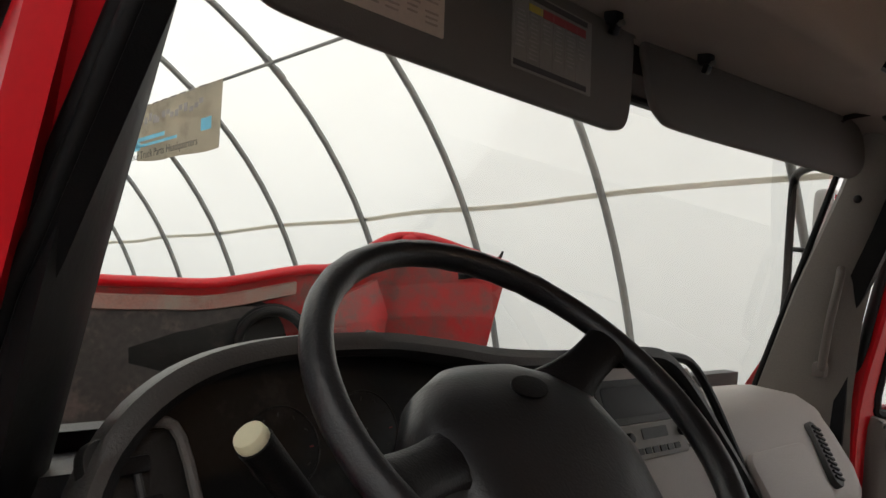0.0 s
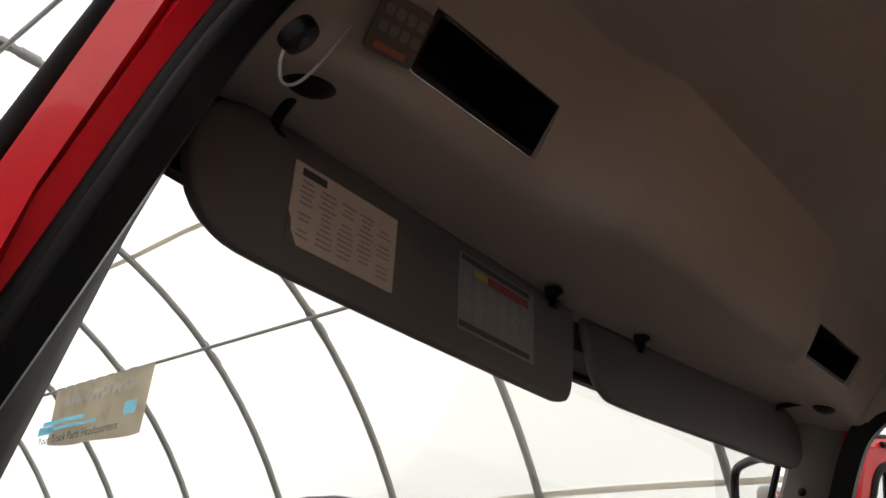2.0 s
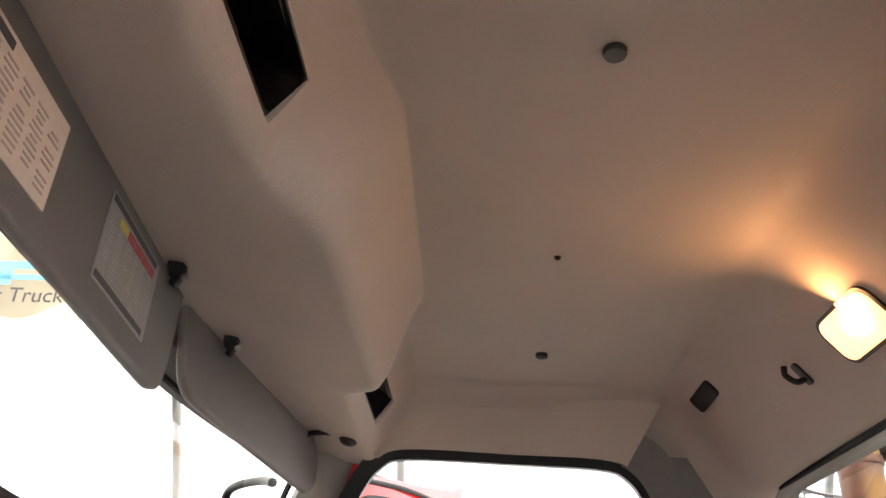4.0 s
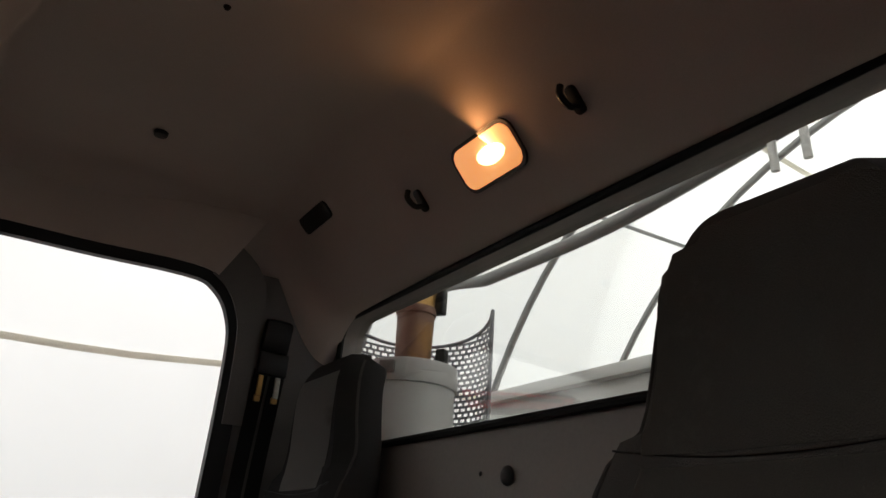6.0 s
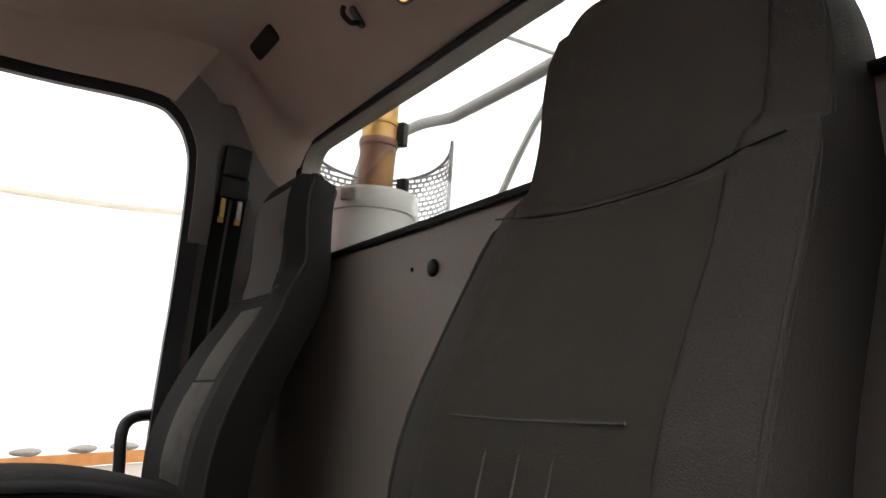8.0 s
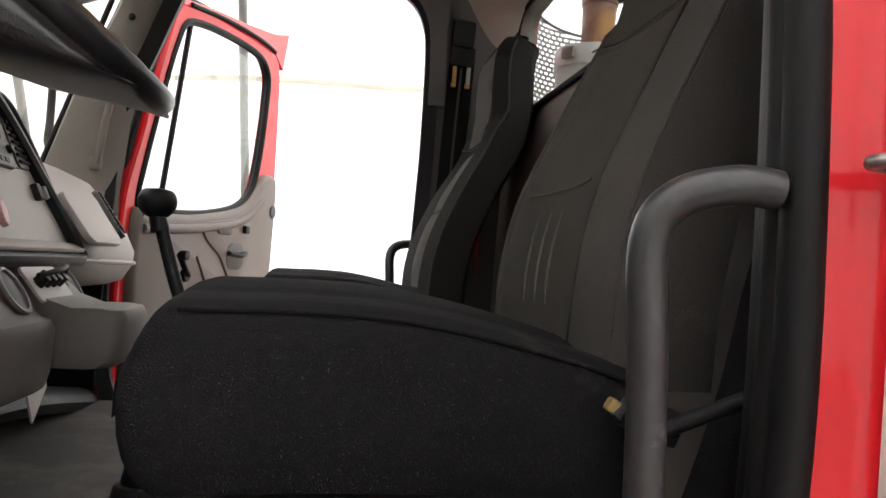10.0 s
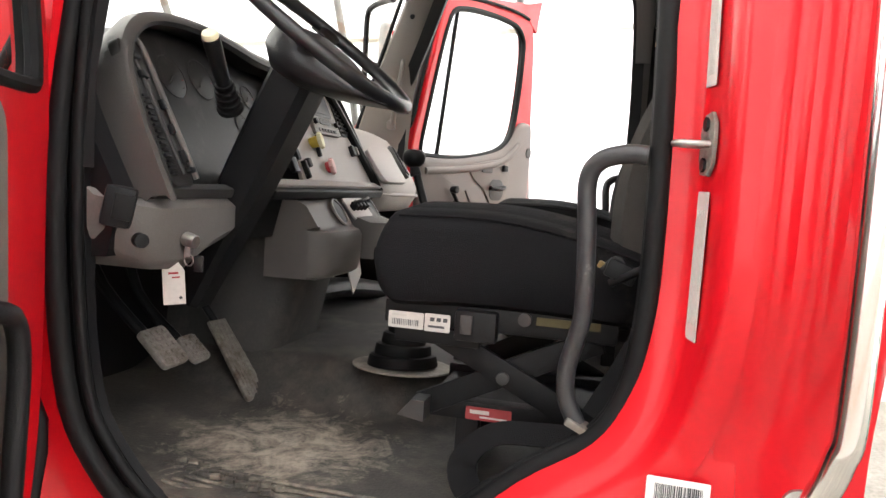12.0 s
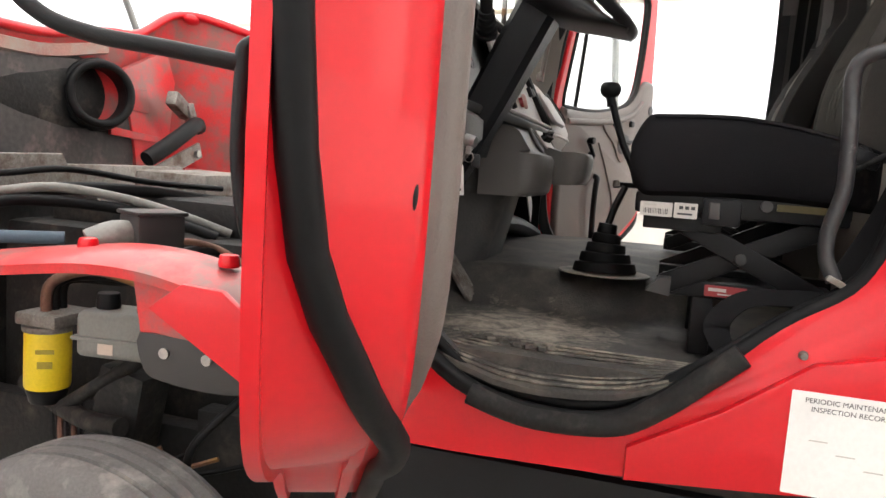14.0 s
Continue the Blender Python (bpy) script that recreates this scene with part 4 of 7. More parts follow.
def cushion_top(t):
    """Height of the cushion's upper edge above its highest line, from the front (0) to the rear (1)."""
    if t < 0.09:
        return -0.062 * (1 - t / 0.09) ** 2 - 0.004
    return -0.055 * max(0.0, (t - 0.40) / 0.60) ** 1.6 - 0.004 * max(0.0, 1 - (t - 0.09) / 0.2)


def cushion(cx, y0, y1, z0, z1, w):
    """A stuffed cushion: upright sides with a sewn upper edge, a gently domed top and a rolled front."""
    rings = []
    ny = 30
    for j in range(ny + 1):
        t = (j / ny) ** 1.5
        y = y1 + (y0 - y1) * t
        roll = math.sqrt(max(0, 1 - ((0.10 - t) / 0.10) ** 2)) if t < 0.10 else 1
        top, low = z1 + cushion_top(t), z0 + 0.075 * (1 - roll) + 0.012 * math.sin(math.pi * t)
        hw = w / 2 * (0.955 + 0.045 * roll) - (0.03 * max(0, t - 0.9) / 0.1)
        mid = (top + low) / 2
        half = [(0.86, low), (0.95, low + 0.010), (0.99, low + 0.03), (1.005, mid), (1.0, top - 0.035), (0.985, top - 0.016), (0.955, top - 0.004), (0.90, top + 0.002), (0.70, top + 0.006), (0.62, top + 0.004), (0.55, top + 0.009), (0.25, top + 0.014)]
        rings.append([(cx + u * hw, y, z) for u, z in half] + [(cx, y, top + 0.015)] + [(cx - u * hw, y, z) for u, z in reversed(half)])
    return loft(rings)


def cushion_piping(cx, sgn, y0, y1, z1, w):
    pts = []
    for j in range(1, 16):
        t = 0.03 + 0.93 * j / 15
        pts.append((cx + sgn * (w / 2 * 0.972), y1 + (y0 - y1) * t, z1 + cushion_top(t) - 0.006))
    return tube(pts, 0.0022, seg=8, n=2)


def seat_back(cx, rows, th):
    """A tall back from rows (z, front y, half width): rounded edges, bolsters at both sides, a lean backwards."""
    rings = []
    for z, y, hw in rows:
        ring = []
        n = 9
        for i in range(n):
            u = -1 + 2 * i / (n - 1)
            bol = 0.030 * max(0, abs(u) - 0.45) / 0.55 if z < 0.92 else 0.004
            edge = 0.035 * max(0, (abs(u) - 0.8) / 0.2) ** 2
            ring.append((cx + u * hw, y + bol - edge, z))
        ring.append((cx + hw * 1.01, y - 0.45 * th * min(1, 0.25 + (rows[-1][0] - z) / 0.05), z))
        top = rows[-1][0]
        tk = th * min(1, 0.25 + (top - z) / 0.05)
        for i in range(n):
            u = 1 - 2 * i / (n - 1)
            ring.append((cx + u * hw * 0.97, y - tk + 0.03 * abs(u) ** 3, z))
        ring.append((cx - hw * 1.01, y - 0.45 * tk, z))
        rings.append(ring)
    return loft(rings)


def front_of(full, z, dx):
    """The front face of a seat back at a height, dx from its middle."""
    lo = max((r for r in full if r[0] <= z), key=lambda r: r[0], default=full[0])
    hi = min((r for r in full if r[0] >= z), key=lambda r: r[0], default=full[-1])
    k = 0 if hi[0] == lo[0] else (z - lo[0]) / (hi[0] - lo[0])
    u = abs(dx) / (lo[2] + (hi[2] - lo[2]) * k)
    bol = 0.030 * max(0, u - 0.45) / 0.55 if z < 0.92 else 0.004
    return lo[1] + (hi[1] - lo[1]) * k + bol - 0.035 * max(0, (u - 0.8) / 0.2) ** 2


def smooth_rows(rows, n=4):
    return [(q.x, q.y, q.z) for q in curve(rows, n)]


def seat(name, cx, label, rows, inserts, cloth):
    st = thing(name, (cx, 0.55, 0.0), label, "seat", "cab seats")
    cc = cx - 0.03 if cx < 0 else cx
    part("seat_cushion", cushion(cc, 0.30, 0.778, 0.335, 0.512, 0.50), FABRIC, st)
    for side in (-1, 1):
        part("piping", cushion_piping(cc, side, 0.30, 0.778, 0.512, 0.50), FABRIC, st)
    full = smooth_rows(rows)
    part("backrest", seat_back(cx, full, 0.145 if cx < 0 else 0.115), FABRIC_LIT if cx < 0 else FABRIC_SHADED, st)
    for side in (-1, 1):
        part("piping", tube([(cx + side * r[2] * 0.985, front_of(full, r[0], r[2] * 0.985) - 0.002, r[0]) for r in full[2:-8:3]], 0.0030, seg=8, n=2), FABRIC_LIT, st, "sewn edge of the back")
    # lighter centre panels on the back, padded and sunk at their edges
    for z0, z1, hw in inserts:
        k = 12
        rings = []
        for i in range(k + 1):
            z = z0 + (z1 - z0) * i / k
            e = min(1, 6 * min(i, k - i) / k)
            rings.append([(cx + u * hw * (0.94 + 0.06 * e), front_of(full, z, u * hw) + 0.0015 + 0.007 * (1 - abs(u) ** 6) * e ** 0.5, z) for u in (-1, -0.95, -0.85, -0.6, -0.3, 0, 0.3, 0.6, 0.85, 0.95, 1)])
        b = loft(rings, closed=False)
        bmesh.ops.solidify(b, geom=b.faces[:], thickness=-0.004)
        part("back_insert", b, cloth, st, "lighter grey cloth panel")
    hw = next(r[2] for r in full if r[0] >= 0.88)
    part("seam", tube([(cx + u * hw, front_of(full, 0.885 + 0.02 * u * u, u * hw) + 0.001, 0.885 + 0.02 * u * u) for u in (-0.9, -0.7, -0.5, -0.25, 0, 0.25, 0.5, 0.7, 0.9)], 0.0014, seg=6, n=2), BLACK, st)
    return st


ROWS_D = [(0.45, 0.352, 0.222), (0.56, 0.350, 0.232), (0.66, 0.330, 0.232), (0.77, 0.285, 0.228), (0.87, 0.240, 0.222), (0.93, 0.215, 0.207), (1.00, 0.200, 0.200), (1.06, 0.198, 0.190), (1.115, 0.198, 0.168), (1.154, 0.190, 0.136), (1.175, 0.172, 0.104), (1.183, 0.15, 0.07)]
ROWS_P = [(0.43, 0.375, 0.235), (0.54, 0.375, 0.245), (0.64, 0.355, 0.245), (0.76, 0.305, 0.232), (0.87, 0.245, 0.195), (0.96, 0.225, 0.16), (1.04, 0.225, 0.145), (1.11, 0.222, 0.135), (1.155, 0.205, 0.115), (1.175, 0.185, 0.09), (1.182, 0.16, 0.05)]
seat_d = seat("driver_seat", -0.485, "charcoal cloth suspension seat with worn grey centre panels", ROWS_D, [(0.46, 0.878, 0.155), (0.892, 1.150, 0.160)], FABRIC_LIGHT)
seat_p = seat("passenger_seat", 0.595, "charcoal cloth passenger seat with grey centre panels", ROWS_P, [(0.50, 0.70, 0.085), (0.705, 0.865, 0.075), (0.895, 1.13, 0.10)], FABRIC_PALE)
# pleats in the worn lower back of the driver's seat
full_d = smooth_rows(ROWS_D)
for dx in (-0.045, 0.0, 0.05):
    part("pleat", tube([(-0.485 + dx, front_of(full_d, z, dx) + 0.0078, z) for z in (0.52, 0.56, 0.60, 0.64)], [0.001, 0.001, 0.002, 0.003, 0.003, 0.003, 0.003, 0.003, 0.003, 0.002, 0.002, 0.001, 0.001], seg=6, n=4, flat=0.35), FABRIC_LIGHT, seat_d)
part("seam", tube([(-0.485 + dx, front_of(full_d, 0.66 + 0.12 * dx * dx, dx) + 0.0085, 0.66 + 0.12 * dx * dx) for dx in (-0.12, -0.06, 0, 0.06, 0.12)], 0.0018, seg=6), FABRIC_LIGHT, seat_d)


def seat_base(cx, parent):
    b = box((cx, 0.55, 0.325), (0.40, 0.42, 0.045), bev=0.008)
    part("seat_pan", b, BLACK, parent, "black steel seat pan")
    for s in (-1, 1):
        x = cx + s * 0.16
        part("scissor_arm", box((x, 0.53, 0.225), (0.012, 0.36, 0.045), (-26, 0, 0), 0.003), BLACK, parent)
        part("scissor_arm", box((x + s * 0.015, 0.53, 0.225), (0.012, 0.36, 0.045), (26, 0, 0), 0.003), BLACK, parent)
        part("rail", box((cx + s * 0.14, 0.50, 0.145), (0.04, 0.40, 0.035), bev=0.004), BLACK, parent)
        for y in (0.36, 0.60):
            part("riser", box((cx + s * 0.14, y, 0.065), (0.03, 0.045, 0.13), bev=0.006), BLACK, parent)
        part("pivot_bolt", cyl((x + s * 0.02, 0.535, 0.22), (x + s * 0.03, 0.535, 0.22), 0.012, seg=12, bev=0.002), DARKGREY, parent)
    part("cross_plate", box((cx, 0.50, 0.135), (0.30, 0.38, 0.02), bev=0.004), BLACK, parent)


seat_base(-0.53, seat_d)
seat_base(0.595, seat_p)
# details on the door side of the driver's seat
part("rail_end", prism([(-0.03, -0.012), (0.02, -0.02), (0.02, 0.018), (-0.005, 0.018)], frame_axes((-0.695, 0.69, 0.15), (0, -1, 0), (0, 0, 1)), 0.05), DARKGREY, seat_d, "worn steel rail end")
part("control_box", box((-0.735, 0.585, 0.315), (0.04, 0.075, 0.055), bev=0.006), BLACK, seat_d)
part("control_button", box((-0.757, 0.60, 0.318), (0.006, 0.022, 0.034), bev=0.003), DARKGREY, seat_d)
part("side_bar", box((-0.715, 0.66, 0.285), (0.02, 0.16, 0.03), bev=0.004), BLACK, seat_d)
part("suspension_cover", prism([(0, 0), (0.16, 0), (0.16, 0.02), (0.0, 0.03)], frame_axes((-0.72, 0.50, 0.318), (0, -1, 0), (0, 0, 1)), 0.01, 0.002), BLACK, seat_d)
part("yellow_tag", box((-0.735, 0.425, 0.334), (0.004, 0.11, 0.014), (0, 0, 0)), mat("faded_yellow_label", (0.085, 0.068, 0.02), 0.6), seat_d, "faded yellow warning label")
part("side_pivot", cyl((-0.735, 0.50, 0.335), (-0.745, 0.50, 0.335), 0.012, seg=12), DARKGREY, seat_d)

lb, up = paper_label("seat_label", "white barcode label on the seat base", (-0.738, 0.748, 0.297), dn, (0, 0, 1), 0.066, 0.030, PAPER, [(0.02, 0.024, 0.028, 0.004)])
rr = random.Random(4)
bars([(0.008 + 0.0034 * i, 0.011, rr.choice((0.0009, 0.0018)), 0.011) for i in range(15)], up, lb, INK)
lb, up = paper_label("seat_label", "white part number label on the seat base", (-0.742, 0.679, 0.297), dn, (0, 0, 1), 0.047, 0.032, PAPER)
bars([(0.014 + 0.012 * i, 0.022, 0.008, 0.007) for i in range(3)] + [(0.022, 0.009, 0.03, 0.004)], up, lb, INK)
lb, up = paper_label("red_label", "red label with white print on the seat rail", (-0.705, 0.60, 0.135), dn, (0, 0, 1), 0.085, 0.024, INK_RED)
bars([(0.026, 0.015, 0.036, 0.007), (0.052, 0.006, 0.05, 0.003)], up, lb, PAPER)

# ---------------------------------------------------------------- belts and grab bars


def grab_bar(sgn):
    g = thing("grab_bar", (sgn * 0.92, 0.4, 0.2), "worn black entry grab bar beside the seat", "grab bar", "entry grab bars")
    x = sgn * 0.905
    fwd = 0.018 if sgn > 0 else 0.0
    part("tube", tube([(px, y + (fwd if y > 0.34 else 0), z) for px, y, z in [(sgn * 0.922, 0.322, 0.621), (sgn * 0.920, 0.350, 0.622), (sgn * 0.912, 0.388, 0.610), (x, 0.404, 0.578), (x, 0.399, 0.50), (x, 0.395, 0.39), (x, 0.402, 0.345), (x, 0.412, 0.30), (x, 0.410, 0.255), (x, 0.392, 0.215)]], 0.014, seg=16, n=6), BAR, g)
    part("foot", box((x, 0.385 + fwd, 0.212), (0.045, 0.05, 0.012), (25, 0, 0), 0.004), STEEL_DIRTY, g, "worn steel foot")


grab_bar(-1)
grab_bar(1)


def ribbon(pts, w, nrm, th=0.0025, n=8):
    """A flat strap along a smooth line; its face looks along nrm."""
    line = curve(pts, n)
    rings = []
    for i, q in enumerate(line):
        d = (line[min(i + 1, len(line) - 1)] - line[max(i - 1, 0)]).normalized()
        s = d.cross(Vector(nrm)).normalized() * w / 2
        u = s.cross(d).normalized() * th / 2
        rings.append([q - s - u, q + s - u, q + s + u, q - s + u])
    return loft(rings)


def belts():
    b = thing("seat_belt", (-0.86, 0.25, 0.1), "black webbing seat belt hanging down beside the driver's seat", "seat belt", "seat belts")
    part("webbing", ribbon([(-0.84, 0.14, 1.13), (-0.835, 0.165, 0.9), (-0.81, 0.212, 0.66), (-0.80, 0.232, 0.56), (-0.80, 0.254, 0.45), (-0.81, 0.30, 0.32), (-0.83, 0.36, 0.20)], 0.062, (-1, 0.35, 0)), BELT, b)
    part("lap_webbing", ribbon([(-0.84, 0.34, 0.17), (-0.83, 0.45, 0.165), (-0.82, 0.53, 0.15), (-0.83, 0.575, 0.10), (-0.85, 0.55, 0.055), (-0.86, 0.47, 0.07), (-0.85, 0.38, 0.12)], 0.05, (-0.6, 0, 1)), BELT, b)
    part("inertia_reel", box((-0.855, 0.27, 0.13), (0.06, 0.08, 0.09), bev=0.01), BLACK, b)
    part("buckle", box((-0.80, 0.345, 0.44), (0.025, 0.05, 0.03), (20, 0, 0), 0.005), BLACK, b)
    part("tongue", tube([(-0.80, 0.375, 0.44), (-0.80, 0.35, 0.46), (-0.81, 0.33, 0.43)], 0.006), BLACK, b)
    part("yellow_clip", box((-0.797, 0.374, 0.447), (0.012, 0.018, 0.012), (30, 0, 0), 0.003), mat("dull_brass", (0.22, 0.15, 0.05), 0.5), b, "yellowed plastic clip")
    part("strut", cyl((-0.80, 0.36, 0.42), (-0.87, 0.23, 0.50), 0.007, seg=10), BLACK, b)
    p = thing("seat_belt", (0.82, 0.23, 0.5), "black seat belt with bright latch hanging from the pillar anchor", "seat belt", "seat belts")
    lean = lambda z: xs(z, 0.884)
    part("anchor_cover", box((lean(1.25) - 0.008, 0.266, 1.250), (0.03, 0.070, 0.080), (0, -11, 0), bev=0.014), BLACK, p)
    for dy in (-0.021, 0.021):
        part("webbing", ribbon([(lean(z) - 0.004, 0.262 + dy, z) for z in (1.17, 0.9, 0.65, 0.4)], 0.034, (-1, 0, 0)), BELT, p)
        part("latch", box((lean(1.137) - 0.012, 0.262 + dy, 1.137), (0.008, 0.012, 0.058), bev=0.002), BRASS if dy > 0 else METAL, p, "bright metal latch tongue")
        part("latch_pad", box((lean(1.104) - 0.012, 0.262 + dy, 1.104), (0.010, 0.014, 0.016), bev=0.002), BRASS, p, "brass-coloured latch end")
    part("latch_body", box((lean(1.185) - 0.010, 0.262, 1.185), (0.02, 0.072, 0.055), bev=0.005), BLACK, p)


belts()

# ---------------------------------------------------------------- steering


def steering():
    st = thing("steering_wheel", (-0.533, 1.0, 0.7), "black four-spoke steering wheel with a padded hub", "steering wheel")
    c, nrm = Vector((-0.533, 0.992, 0.846)), Vector((0, -0.60, 0.80))
    m = frame_axes(c, (1, 0, 0), (0, 0.80, 0.60))
    R = 0.220
    line = []
    for i in range(72):
        a = 2 * math.pi * i / 72
        line.append(m @ Vector((R * math.cos(a), R * math.sin(a), 0)))
    rad = [0.0146 + 0.0009 * max(0, math.cos(36 * 2 * math.pi * i / 72)) * (1 if 8 < i % 36 < 28 else 0.2) for i in range(72)]
    part("rim", tube(line, rad, seg=12, closed=True, n=1), WHEEL, st)
    for ang in (22, 195):
        a = radians(ang)
        p = [(0.07, -0.035), (0.13, -0.018), (R, 0.0)]
        pts = [m @ Vector((r * math.cos(a), r * math.sin(a), h)) for r, h in p]
        part("spoke", tube(pts, [0.044, 0.041, 0.038, 0.035, 0.032, 0.029, 0.027, 0.025, 0.024, 0.024, 0.025, 0.027, 0.022], seg=12, n=6, flat=0.34, up=tuple(nrm)), BLACK, st)
    rings = []
    for v, w, top, low in ((0.080, 0.028, -0.030, -0.042), (0.073, 0.060, -0.022, -0.058), (0.052, 0.100, -0.012, -0.085), (0.01, 0.128, 0.002, -0.108), (-0.05, 0.132, 0.002, -0.10), (-0.11, 0.112, -0.006, -0.075), (-0.16, 0.102, -0.012, -0.045), (-0.20, 0.098, -0.010, -0.022), (-0.222, 0.090, -0.004, -0.012)):
        rings.append([m @ Vector((w * math.copysign(abs(math.cos(t)) ** 0.6, math.cos(t)), v, (top + low) / 2 + (top - low) / 2 * math.copysign(abs(math.sin(t)) ** 0.7, math.sin(t)))) for t in (2 * math.pi * k / 28 for k in range(28))])
    part("hub_pad", loft(rings), WHEEL, st)
    part("hub_emblem", prism([(0.024 * math.cos(a), 0.014 * math.sin(a)) for a in (2 * math.pi * k / 20 for k in range(20))], m @ pose(0, 0.018, 0.0035), 0.0025, 0.0008), BLACK, st, "plain oval emblem")
    col = thing("steering_column", (-0.53, 1.3, 0.3), "black steering column with a ribbed boot and a cream-tipped stalk", "steering column")
    axis = Vector((0, 0.44, -0.898))
    rings = []
    for d, hw, hu, hd in ((0.05, 0.045, 0.045, 0.045), (0.09, 0.056, 0.05, 0.05), (0.20, 0.056, 0.05, 0.05), (0.33, 0.052, 0.048, 0.05), (0.48, 0.048, 0.042, 0.045), (0.64, 0.042, 0.04, 0.04)):
        o = c + axis * d - Vector((0.012, 0, 0))
        v = Vector((0, 0.898, 0.44))
        rings.append([o + Vector((sx * hw * (0.85 if abs(sv) > 0.9 else 1), 0, 0)) + v * (sv * (hu if sv > 0 else hd)) for sx, sv in ((-1, -0.7), (-0.8, -1), (0.8, -1), (1, -0.7), (1, 0.7), (0.8, 1), (-0.8, 1), (-1, 0.7))])
    part("shroud", loft(rings), BLACK, col)
    for x, y, z in ((-0.458, 1.075, 0.655), (-0.462, 1.14, 0.57)):
        part("screw", cyl((x, y, z), (x + 0.004, y, z), 0.008, seg=10), DARKGREY, col)
    # stalk with its boot on the door side
    p0, p1 = Vector((-0.625, 1.142, 0.672)), Vector((-0.757, 1.122, 0.812))
    d = (p1 - p0).normalized()
    for k in range(5):
        q = p0 + d * (0.012 + 0.014 * k)
        part("boot_ring", cyl(q, q + d * 0.011, 0.027 - 0.002 * k, seg=16, bev=0.003), RUBBER, col)
    part("stalk", tube([p0 + d * 0.05, p0 + d * 0.12, p1 - d * 0.012], [0.013, 0.013, 0.014, 0.015, 0.0155, 0.016, 0.0165, 0.017, 0.0175], seg=14, n=4), BLACK, col)
    part("stalk_tip", cyl(p1 - d * 0.012, p1, 0.0165, 0.015, 18, 0.003), CREAM, col, "cream plastic tip")
    part("stalk", tube([(-0.46, 1.09, 0.72), (-0.38, 1.10, 0.77), (-0.30, 1.11, 0.79)], 0.009, seg=10), BLACK, col)
    return st


steering()

# ---------------------------------------------------------------- dashboard


def panel_y(z):
    """The sloping instrument face."""
    return 1.155 + 0.46 * (z - 0.52)


